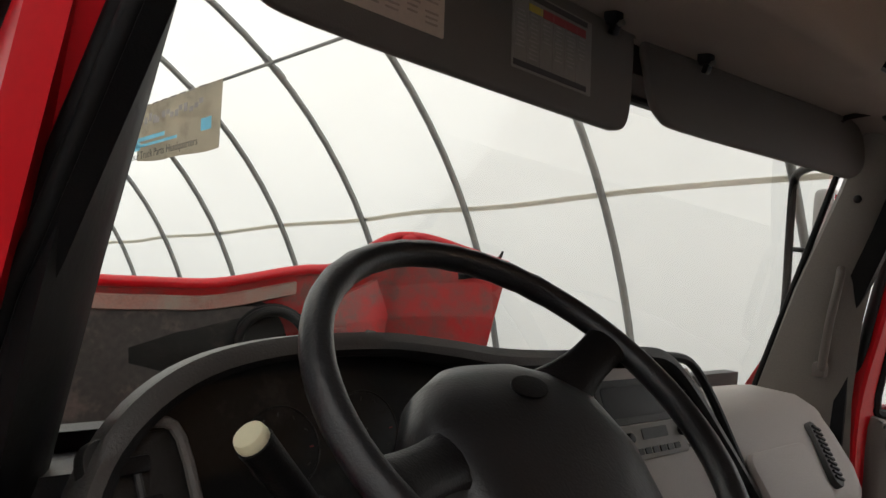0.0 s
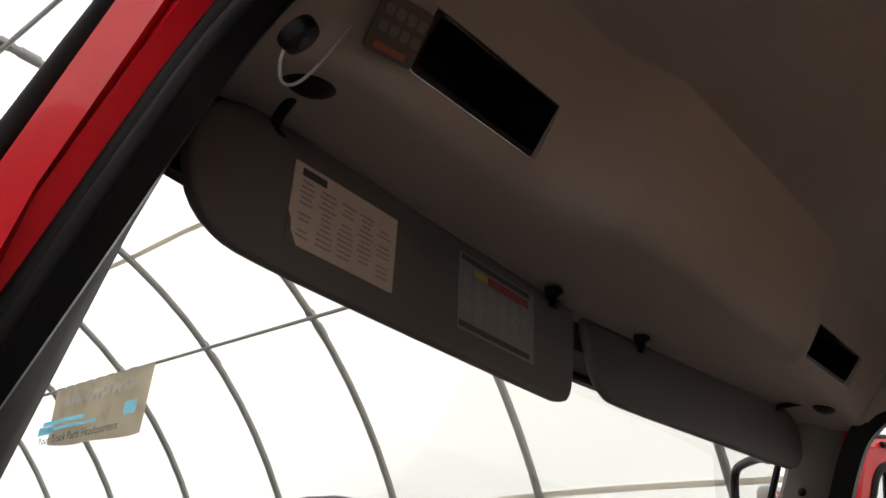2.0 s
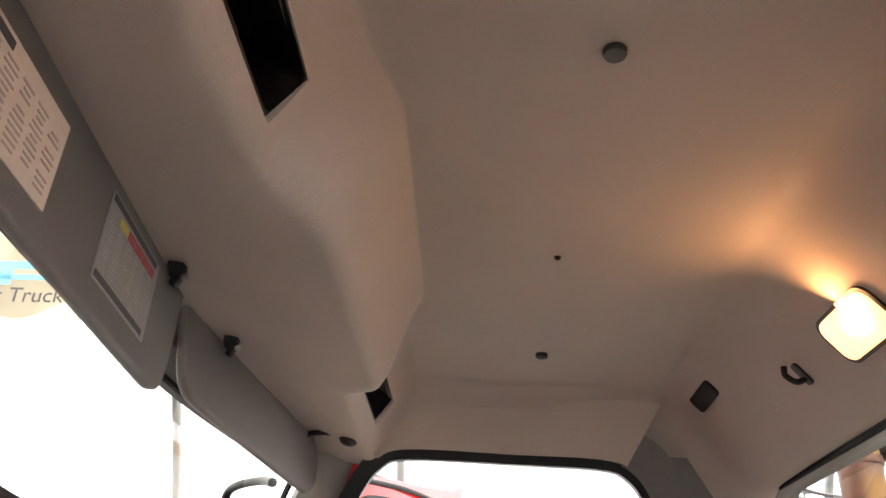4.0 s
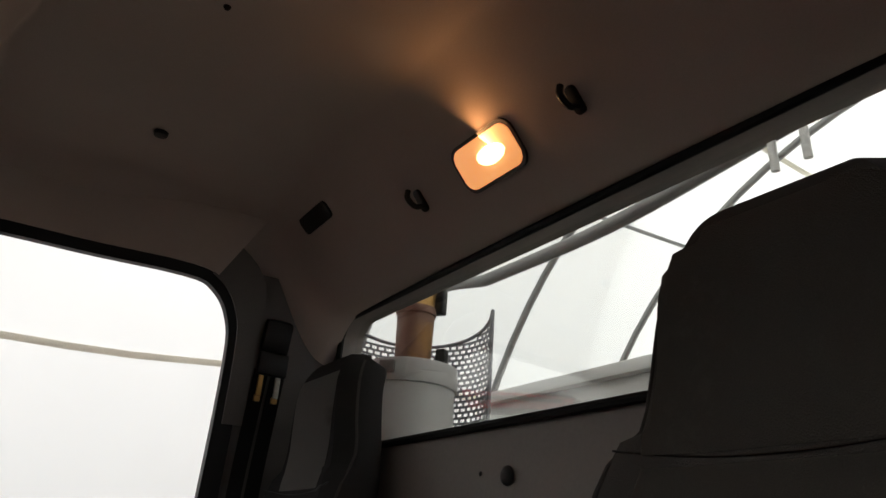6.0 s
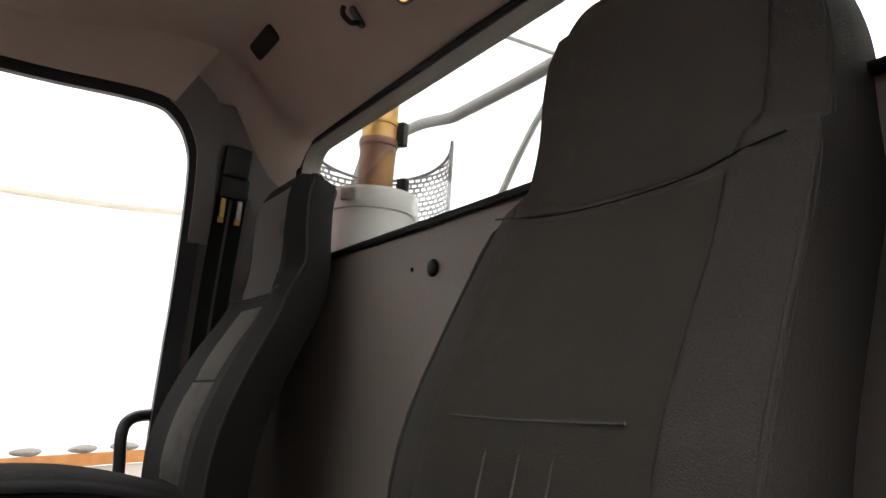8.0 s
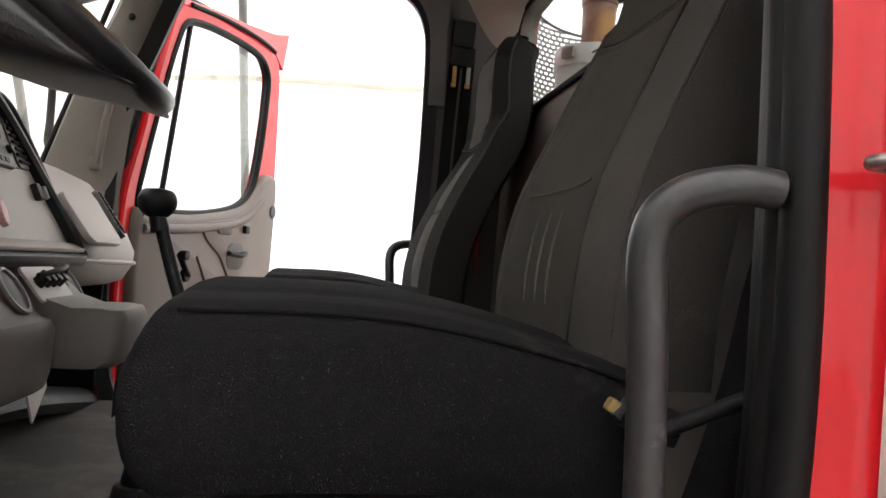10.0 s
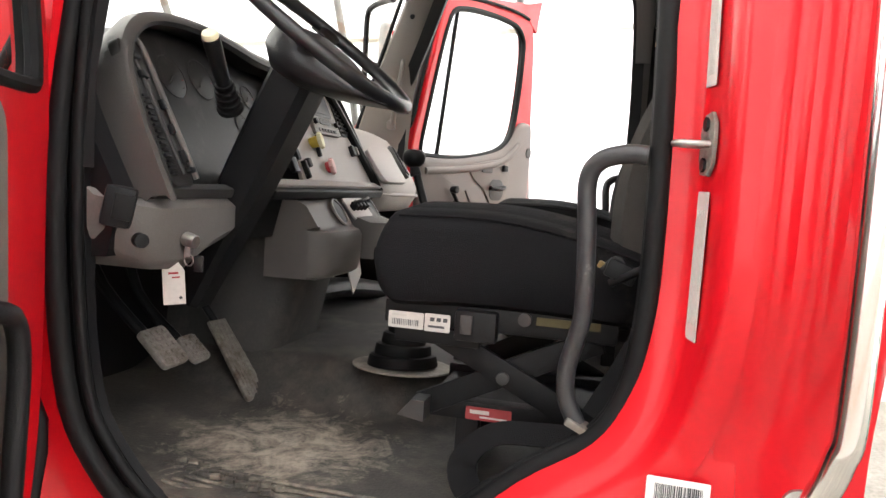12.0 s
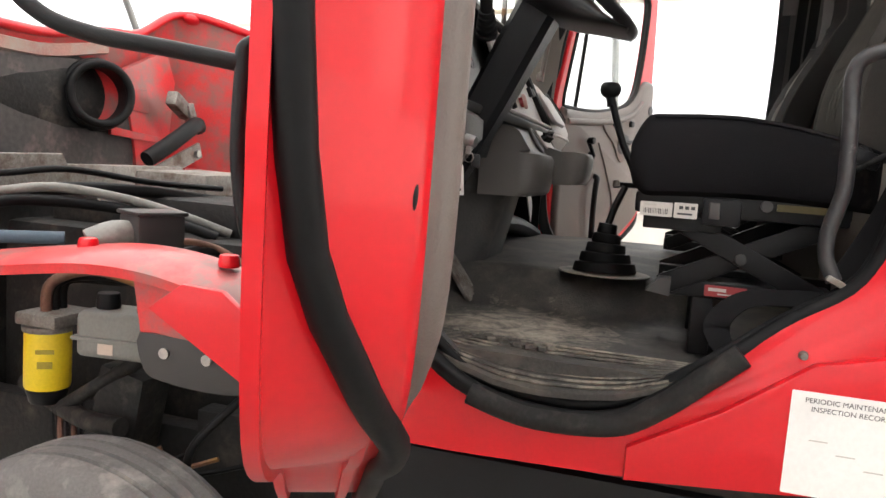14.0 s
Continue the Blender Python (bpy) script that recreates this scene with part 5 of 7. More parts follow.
def dashboard():
    d = thing("dashboard", (0, 1.3, 0.4), "grey moulded dashboard with a dark instrument hood", "dashboard")
    # passenger side body, its inner end leaning with the centre panel
    prof = [(1.54, 0.68), (1.38, 0.735), (1.30, 0.732), (1.245, 0.71), (1.19, 0.655), (1.135, 0.58), (1.112, 0.535), (1.115, 0.50), (1.14, 0.46), (1.18, 0.445), (1.54, 0.44)]
    rings = []
    for x, k, kz, dz, lean in ((0.305, 0.84, 1, 0.006, 0.21), (0.325, 0.92, 1, 0.004, 0.21), (0.38, 0.99, 1, 0.002, 0.18), (0.50, 1.0, 1, 0, 0.1), (0.64, 1.0, 1, -0.002, 0.05), (0.72, 0.97, 1, -0.006, 0), (0.79, 0.86, 0.98, -0.014, 0), (0.86, 0.64, 0.93, -0.028, 0), (0.91, 0.35, 0.78, -0.05, 0)):
        rings.append([(x - lean * (z - 0.55), 1.32 + (y - 1.32) * (k if y < 1.32 else 1), 0.60 + (z - 0.60) * kz + dz * (1 if z > 0.6 else 0.3)) for y, z in prof])
    part("passenger_body", loft(rings), GREY, d)
    gm = frame_axes((0.43, 1.147, 0.601), (1, 0, 0), (0, 0.59, 0.81))
    part("glovebox_door", prism(rounded(0.25, 0.13, 0.03), gm @ pose(0, 0, -0.010), 0.016, 0.004), GREY, d)
    part("lower_lip", tube([(0.33, 1.134, 0.510), (0.45, 1.112, 0.508), (0.62, 1.112, 0.506), (0.73, 1.120, 0.504), (0.80, 1.15, 0.502)], 0.006, seg=8, n=5), GREY, d)
    # slatted end vent
    vm = frame_axes((0.622, 1.163, 0.626), (0.053, 0.093, 0.114), (0.97, -0.1, -0.3))
    vm = vm if (vm.to_3x3() @ Vector((0, 0, 1))).y < 0 else vm @ Matrix.Rotation(math.pi, 4, "X")
    part("vent", prism(rounded(0.15, 0.046, 0.022), vm @ pose(0, 0, -0.022), 0.026, 0.003), DARKGREY, d, "oval slatted air vent")
    for k in range(11):
        part("vent_slat", box((0, 0, 0), (0.005, 0.034, 0.006), (0, 0, 0)), BLACK, d).data.transform(vm @ Matrix.Translation((-0.058 + 0.0115 * k, 0, 0.006)))
    # body behind the instruments
    rings = []
    for x in (-0.925, -0.85, -0.5, 0.0, 0.22):
        rings.append([(x, 1.54, 0.70), (x, 1.36, 0.73), (x, panel_y(0.74) + 0.05, 0.74), (x, panel_y(0.50) + 0.03, 0.50), (x, 1.20, 0.40), (x, 1.54, 0.38)])
    part("core", loft(rings), BLACK, d)
    # instrument hood: an arch from the door side over the wheel to the centre
    arch = [(-0.875, 0.50), (-0.875, 0.61), (-0.866, 0.70), (-0.830, 0.778), (-0.755, 0.833), (-0.65, 0.859), (-0.50, 0.866), (-0.38, 0.856), (-0.27, 0.842), (-0.10, 0.836), (0.08, 0.838), (0.16, 0.825), (0.205, 0.78), (0.25, 0.70), (0.30, 0.60), (0.335, 0.52)]
    line = [(q.x, q.y) for q in curve([(u, v, 0) for u, v in arch], 5)]
    cen = Vector((-0.30, 0.62))
    rings, inner = [], []
    for u, v in line:
        n = (cen - Vector((u, v))).normalized()
        yf = panel_y(v) - 0.035
        rings.append([(u, yf + 0.14, v - 0.10), (u, yf + 0.07, v - 0.02), (u, yf + 0.04, v + 0.006), (u, yf + 0.012, v + 0.010), (u, yf, v), (u + n.x * 0.012, yf - 0.002, v + n.y * 0.012)])
        inner.append([(u + n.x * 0.012, yf - 0.002, v + n.y * 0.012), (u + n.x * 0.024, yf + 0.004, v + n.y * 0.024), (u + n.x * 0.032, yf + 0.03, v + n.y * 0.032), (u + n.x * 0.034, yf + 0.12, v + n.y * 0.034)])
    part("instrument_hood", loft(rings, closed=False), mat("dark_hood_plastic", (0.060, 0.055, 0.052), 0.42, var=0.12, bump=0.08, fine=350), d)
    part("hood_inside", loft(inner, closed=False), BLACK, d, "black inside of the hood")
    # instrument face
    fm = lambda u, v: (u, panel_y(v) + 0.03, v)
    face = [(-0.85, 0.50), (-0.85, 0.70), (-0.80, 0.79), (-0.70, 0.84), (-0.5, 0.855), (-0.30, 0.83), (-0.14, 0.80), (-0.14, 0.50)]
    part("instrument_face", sheet_with_holes([face], fm, (0, 0.012, 0)), INSTRUMENT, d)
    for u, v, r in ((-0.62, 0.745, 0.048), (-0.50, 0.755, 0.048), (-0.38, 0.75, 0.036), (-0.38, 0.665, 0.03), (-0.30, 0.74, 0.03)):
        n = Vector((0, -0.91, 0.41))
        o = Vector(fm(u, v))
        g = part("gauge", cyl(o + n * -0.004, o + n * 0.0012, r, r * 0.96, 28, 0.0004), INSTRUMENT, d)
        ring = [o + n * 0.0015 + r * (math.cos(t) * Vector((1, 0, 0)) + math.sin(t) * Vector((0, 0.41, 0.91))) for t in (2 * math.pi * k / 28 for k in range(28))]
        part("gauge_ring", tube(ring, 0.0009, seg=6, closed=True, n=1), CHARCOAL, g)
        for k in range(9):
            t = radians(220 - 32 * k)
            q = o + n * 0.0018 + r * 0.78 * (math.cos(t) * Vector((1, 0, 0)) + math.sin(t) * Vector((0, 0.41, 0.91)))
            part("tick", box(tuple(q), (0.0016, 0.001, 0.005), (0, math.degrees(t) - 90, 0)), TUNNEL if k != 7 else INK_RED, g)
        part("needle", tube([o + n * 0.003, o + n * 0.003 + r * 0.6 * Vector((-0.7, -0.29, -0.64))], 0.0012, seg=6, n=1), DARKGREY, g)
    part("warning_light", box(tuple(Vector(fm(-0.44, 0.70)) + Vector((0, -0.008, 0))), (0.006, 0.004, 0.006)), RED_KNOB, d)
    # switch strip and vent along the door side of the face
    bm_ = frame_axes((-0.790, panel_y(0.652) - 0.004, 0.652), (1, 0.20, 0), (0, 0.42, 0.91))
    part("side_strip", prism(rounded(0.105, 0.285, 0.02), bm_ @ pose(0, 0.0, -0.012), 0.020, 0.004), CHARCOAL, d, "charcoal side panel with vents")
    part("strip_ridge", tube([tuple(bm_ @ Vector((u, v, 0.012))) for u, v in ((0.02, 0.15), (0.047, 0.13), (0.056, 0.0), (0.062, -0.13))], 0.006, seg=8, n=4), HOODGREY, d)
    part("strip_ridge", tube([tuple(bm_ @ Vector((u, v, 0.010))) for u, v in ((-0.005, 0.12), (0.003, 0.0), (0.012, -0.12))], 0.004, seg=8, n=4), DARKGREY, d)
    for k in range(14):
        part("vent_slat", box(tuple(bm_ @ Vector((-0.034 + 0.0008 * k, -0.118 + 0.0115 * k, 0.010))), (0.028, 0.005, 0.005), (-25, 0, 12)), BLACK, d)
    for u, v, w, h in ((0.0, 0.075, 0.03, 0.014), (-0.01, 0.112, 0.035, 0.016), (0.032, -0.03, 0.012, 0.02), (0.034, 0.02, 0.012, 0.02), (0.036, -0.085, 0.012, 0.026), (0.045, -0.112, 0.034, 0.01)):
        part("strip_switch", box(tuple(bm_ @ Vector((u, v, 0.012))), (w, 0.012, h), (-25, 0, 12), 0.003), BLACK, d)
    part("lower_bezel", box((-0.66, panel_y(0.515) + 0.01, 0.515), (0.40, 0.03, 0.022), (20, 0, 0), 0.006), DARKGREY, d)
    # centre panel with air brake knobs
    cm = frame_axes((0.065, panel_y(0.665) + 0.0, 0.665), (1, 0, 0), (0, 0.42, 0.91))
    part("centre_panel", prism([(-0.30, -0.150), (0.240, -0.150), (0.196, 0.10), (0.165, 0.150), (-0.235, 0.165)], cm, 0.012, 0.005), GREY, d, "grey centre switch panel")
    part("panel_edge", tube([tuple(cm @ Vector((u, v, 0.016))) for u, v in ((0.252, -0.155), (0.228, 0.0), (0.205, 0.105), (0.17, 0.160), (0.10, 0.172))], 0.009, seg=8, n=4), BLACK, d)
    part("panel_ledge", box(tuple(cm @ Vector((-0.13, -0.172, 0.014))), (0.78, 0.034, 0.024), (25, 0, 0), 0.006), CHARCOAL, d)
    part("ledge_lip", box(tuple(cm @ Vector((-0.13, -0.152, 0.022))), (0.78, 0.030, 0.010), (25, 0, 0), 0.004), GREY, d)
    part("panel_seam", box(tuple(cm @ Vector((0.06, 0.012, 0.0125))), (0.31, 0.004, 0.006), (25, 0, 2), 0.001), DARKGREY, d)
    vt = part("vent_frame", prism(rounded(0.056, 0.125, 0.014), cm @ pose(0.135, 0.075, 0.010), 0.006, 0.002), CHARCOAL, d)
    for k in range(8):
        part("vent_slat", box(tuple(cm @ Vector((0.135, 0.026 + 0.0135 * k, 0.018))), (0.046, 0.007, 0.006), (25, 0, 0), 0.002), BLACK, vt)
    part("tray_frame", prism(rounded(0.215, 0.075, 0.014), cm @ pose(-0.035, 0.100, 0.010), 0.006, 0.002), CHARCOAL, d, "dark frame of an open tray")
    # black plate painted in for the shade inside the open tray
    part("tray_shade", prism(rounded(0.19, 0.052, 0.010), cm @ pose(-0.035, 0.100, 0.014), 0.003, 0.001), BLACK, d)
    rd = part("radio", prism(rounded(0.185, 0.056, 0.006), cm @ pose(-0.02, 0.032, 0.010), 0.012, 0.003), PAPER_GREY, d, "silver-grey radio face")
    part("display", prism(rounded(0.075, 0.018, 0.003), cm @ pose(-0.02, 0.044, 0.0222), 0.001), CHARCOAL, rd)
    for k in range(6):
        part("radio_button", prism(rounded(0.016, 0.010, 0.002), cm @ pose(-0.075 + 0.022 * k, 0.017, 0.022), 0.002), BLACK if k % 2 else CHARCOAL, rd)
    for k in (-1, 1):
        part("radio_knob", cyl(cm @ Vector((-0.02 + k * 0.078, 0.040, 0.022)), cm @ Vector((-0.02 + k * 0.078, 0.040, 0.032)), 0.009, 0.008, 16, 0.002), BLACK, rd)
    for u, v, w, h in ((-0.30, -0.07, 0.02, 0.03), (-0.27, -0.11, 0.012, 0.05), (-0.24, -0.09, 0.02, 0.025), (-0.34, -0.10, 0.03, 0.04), (0.143, -0.035, 0.022, 0.034), (-0.10, -0.005, 0.02, 0.012)):
        part("rocker_switch", box(tuple(cm @ Vector((u, v, 0.018))), (w, 0.016, h), (-25, 0, 0), 0.004), BLACK, d)
    part("switch_face", box(tuple(cm @ Vector((0.158, -0.038, 0.024))), (0.012, 0.016, 0.028), (-25, 0, 0), 0.004), PAPER_GREY, d)
    part("knob_guard", box(tuple(cm @ Vector((-0.135, -0.045, 0.018))), (0.010, 0.012, 0.045), (-25, 12, 0), 0.003), BLACK, d)
    for (x, y, z), body, cap, nm in (((-0.085, 1.172, 0.656), YELLOW_KNOB, CREAM, "yellow parking brake knob"), ((-0.032, 1.155, 0.588), RED_KNOB, PINK, "red trailer air knob")):
        n = Vector((0.18, -0.90, 0.32)).normalized()
        o = Vector((x, y, z))
        k = part("brake_knob", cyl(o - n * 0.045, o - n * 0.006, 0.013, 0.017, 14, 0.002), body, d, nm)
        part("knob_shaft", cyl(o - n * 0.085, o - n * 0.044, 0.008, 0.008, 10), BLACK, k)
        part("knob_face", cyl(o - n * 0.008, o + n * 0.004, 0.025, 0.023, 8, 0.004), cap, k)
    # lower console with trays and cup holders
    rows = []
    for x, dy, dz in ((-0.30, 0.05, 0.0), (-0.285, 0.022, 0.0), (-0.26, 0.005, 0.0), (-0.10, 0.0, 0.0), (-0.072, 0.006, 0.0), (-0.060, 0.022, 0.004)):
        rows.append([(x, 1.058 + dy, 0.303), (x, 1.046 + dy, 0.312), (x, 1.040 + dy, 0.335), (x, 1.038 + dy, 0.405), (x, 1.046 + dy, 0.420), (x, 1.060 + dy, 0.424), (x, 1.078, 0.432), (x, 1.094, 0.455), (x, 1.112, 0.482), (x, 1.14, 0.497), (x, 1.22, 0.502), (x, 1.22, 0.297), (x, 1.08, 0.299)])
    part("tray_console", loft(rows), HOODGREY, d, "warm grey tray console")
    rows = []
    for x, dy in ((-0.050, 0.020), (-0.040, 0.006), (-0.022, 0.0), (0.105, 0.0), (0.135, 0.006), (0.148, 0.022)):
        rows.append([(x, 0.962 + dy, 0.340), (x, 0.950 + dy, 0.350), (x, 0.944 + dy, 0.375), (x, 0.942 + dy, 0.425), (x, 0.950 + dy, 0.438), (x, 0.965 + dy, 0.440), (x, 1.03, 0.438), (x, 1.075, 0.452), (x, 1.11, 0.484), (x, 1.20, 0.495), (x, 1.20, 0.335), (x, 1.0, 0.337)])
    part("tray_console", loft(rows), HOODGREY, d, "warm grey cup tray")
    for x, w in ((-0.125, 0.062), (0.15, 0.055)):
        om = frame_axes((x, 1.096, 0.463), (1, 0, 0), (0.25, 0.56, 0.82))
        oval = [(w * 0.5 * math.cos(t), 0.036 * math.sin(t)) for t in (2 * math.pi * k / 24 for k in range(24))]
        # no hollow here: a black disc paints the shade inside the cup holder
        cp = part("cup_shade_disc", prism(oval, om, 0.004, 0.001), BLACK, d)
        part("cup_rim", tube([tuple(om @ Vector((u * 1.06, v * 1.06, 0.003))) for u, v in oval], 0.005, seg=6, closed=True, n=1), HOODGREY, cp)
    part("ashtray_panel", prism(rounded(0.16, 0.070, 0.010), frame_axes((0.015, 1.094, 0.470), (1, 0, 0), (0, 0.62, 0.78)), 0.006, 0.002), GREY, d, "pale socket plate")
    for k in range(4):
        part("socket", cyl((-0.035 + 0.03 * k, 1.095, 0.470), (-0.035 + 0.03 * k, 1.076, 0.488), 0.012, 0.010, 14, 0.002), BLACK, d)
    part("cable", tube([(-0.05, 1.085, 0.488), (-0.01, 1.066, 0.498), (0.04, 1.071, 0.503), (0.075, 1.086, 0.488), (0.04, 1.096, 0.486), (-0.01, 1.091, 0.492)], 0.005, seg=8), BLACK, d)
    # door-side lower panel
    rows = []
    for x, y, z0, z1 in ((-0.935, 1.22, 0.44, 0.52), (-0.90, 1.165, 0.40, 0.505), (-0.86, 1.14, 0.375, 0.50), (-0.78, 1.125, 0.37, 0.50), (-0.70, 1.13, 0.40, 0.50), (-0.60, 1.14, 0.42, 0.50)):
        rows.append([(x, y + 0.02, z0), (x, y, z0 + 0.02), (x, y, z1 - 0.015), (x, y + 0.02, z1), (x, 1.40, z1), (x, 1.40, z0)])
    part("lower_panel", loft(rows), HOODGREY, d)
    sw = part("light_switch", box((-0.915, 1.185, 0.487), (0.055, 0.05, 0.07), (10, 0, 32), 0.008), BLACK, d, "black light switch block")
    # solid near-black box; the shade in the block's hollow is put into its colour
    part("switch_shade", box((-0.929, 1.165, 0.487), (0.022, 0.034, 0.044), (10, 0, 32), 0.004), RUBBER, sw)
    part("knob", cyl((-0.895, 1.16, 0.43), (-0.905, 1.145, 0.43), 0.013, seg=14, bev=0.002), BLACK, d)
    part("key_switch", cyl((-0.805, 1.125, 0.43), (-0.81, 1.10, 0.425), 0.014, 0.012, 16, 0.002), METAL, d)
    return d


dashboard()

kt = thing("key_tag", (-0.81, 1.13, 0.31), "white paper key tag hanging from the ignition key", "key tag")
part("key", box((-0.812, 1.115, 0.415), (0.004, 0.012, 0.035), (0, 10, 0), 0.001), METAL, kt)
part("ring", tube([Vector((-0.812, 1.113, 0.392)) + 0.011 * Vector((0.3 * math.cos(a), math.cos(a), math.sin(a))) for a in (2 * math.pi * k / 14 for k in range(14))], 0.0013, seg=6, closed=True, n=1), METAL, kt)
part("fob", box((-0.80, 1.10, 0.385), (0.01, 0.018, 0.03), (0, 0, 20), 0.003), BLACK, kt)
tm = frame_axes((-0.818, 1.155, 0.305), (0.35, -0.93, 0.12), (0, 0.13, 1))
part("tag", prism([(-0.002, 0.0), (0.038, 0.0), (0.040, 0.062), (0.030, 0.078), (0.010, 0.078), (0.0, 0.066)], tm, 0.001), PAPER, kt, "white paper tag with a pen mark")
bars([(0.02, 0.058, 0.018, 0.004), (0.024, 0.05, 0.014, 0.003)], tm @ pose(0, 0, 0.001), kt, INK_RED)
part("eyelet", cyl(tm @ Vector((0.03, 0.012, 0.0)), tm @ Vector((0.03, 0.012, 0.002)), 0.003, seg=10), INK, kt)

# ---------------------------------------------------------------- gear lever and pedals


def gear_lever():
    g = thing("gear_lever", (-0.29, 0.85, 0.1), "black gear lever with a round knob and a stepped rubber boot", "gear lever")
    part("floor_plate", prism([(0.125 * math.cos(a), 0.10 * math.sin(a)) for a in (2 * math.pi * k / 32 for k in range(32))], frame_axes((-0.285, 0.845, 0.106), (0, -1, 0), (1, 0, 0)), 0.005, 0.002), mat("worn_cream_plate", (0.30, 0.27, 0.23), 0.6, var=0.3, dirt=(0.08, 0.07, 0.06), dirt_amount=0.4), g, "worn pale boot plate")
    for k, (r, h) in enumerate(((0.088, 0.028), (0.072, 0.028), (0.056, 0.028), (0.041, 0.028), (0.028, 0.03))):
        z = 0.11 + 0.026 * k
        part("boot_step", cyl((-0.285 + 0.003 * k, 0.845 + 0.001 * k, z), (-0.283 + 0.003 * k, 0.846, z + h), r, r * 0.93, 28, 0.006), RUBBER, g)
    part("lower_stem", tube([(-0.272, 0.848, 0.235), (-0.245, 0.835, 0.29), (-0.215, 0.815, 0.345)], 0.010, seg=12, n=4), BLACK, g)
    part("linkage", box((-0.20, 0.80, 0.352), (0.03, 0.10, 0.014), (0, 4, -20), 0.004), BLACK, g)
    part("linkage_bolt", cyl((-0.205, 0.838, 0.345), (-0.20, 0.842, 0.362), 0.010, seg=10), STEEL_DIRTY, g)
    part("stem", tube([(-0.195, 0.785, 0.355), (-0.175, 0.80, 0.40), (-0.162, 0.84, 0.48), (-0.152, 0.882, 0.60)], 0.0105, seg=14, n=6), BLACK, g)
    part("collar", cyl((-0.153, 0.877, 0.575), (-0.151, 0.884, 0.60), 0.015, 0.013, 14, 0.002), BLACK, g)
    b = ball((-0.15, 0.886, 0.622), 0.030, scale=(1, 1, 0.92), seg=28)
    for v in b.verts:
        if v.co.z > 0.640:
            v.co.z = 0.640 + (v.co.z - 0.640) * 0.3
    part("knob", b, BLACK, g)


def pedals():
    p = thing("clutch_pedal", (-0.69, 1.25, 0.15), "worn metal clutch pedal with a ribbed pad", "pedal", "pedals")
    for x, y, z, lab in ((-0.69, 1.245, 0.185, 0), (-0.545, 1.265, 0.150, 1)):
        t = p if not lab else thing("brake_pedal", (x, y, z), "worn metal brake pedal with a ribbed pad", "pedal", "pedals")
        m = frame_axes((x, y, z), (1, 0, 0), (0, 0.72, 0.69))
        w = 1 - 0.25 * lab
        part("pad", prism(rounded(0.085 * w, 0.095 * w, 0.012), m, 0.014, 0.004), STEEL_DIRTY, t)
        for i in range(4):
            for j in range(5):
                part("stud", box(tuple(m @ Vector(((-0.028 + 0.019 * i) * w, (-0.034 + 0.017 * j) * w, 0.015))), (0.012 * w, 0.010 * w, 0.005), (46, 0, 0), 0.002), STEEL_DIRTY, t)
        part("arm", tube([(x, y + 0.02, z + 0.01), (x, y + 0.14, z + 0.12), (x + 0.02, 1.46, 0.42)], 0.012, seg=8, n=4), BLACK, t)
    a = thing("throttle_pedal", (-0.37, 1.28, 0.06), "long dusty throttle pedal with a ribbed face", "pedal", "pedals")
    m = frame_axes((-0.350, 1.262, 0.085), (0.98, -0.25, 0), (0.20, 0.62, 0.76))
    part("plate", prism([(-0.036, -0.115), (0.036, -0.115), (0.03, 0.115), (-0.026, 0.115)], m, 0.012, 0.003), STEEL_DIRTY, a)
    for k in range(5):
        part("groove_rib", box(tuple(m @ Vector((-0.022 + 0.011 * k, 0, 0.013))), (0.005, 0.20, 0.004), tuple(math.degrees(q) for q in m.to_euler())), STEEL_DIRTY, a)
    part("arm", tube([(-0.33, 1.33, 0.17), (-0.33, 1.42, 0.28), (-0.33, 1.50, 0.36)], 0.010, n=4), BLACK, a)


gear_lever()
pedals()

# ---------------------------------------------------------------- sun visors and header fittings


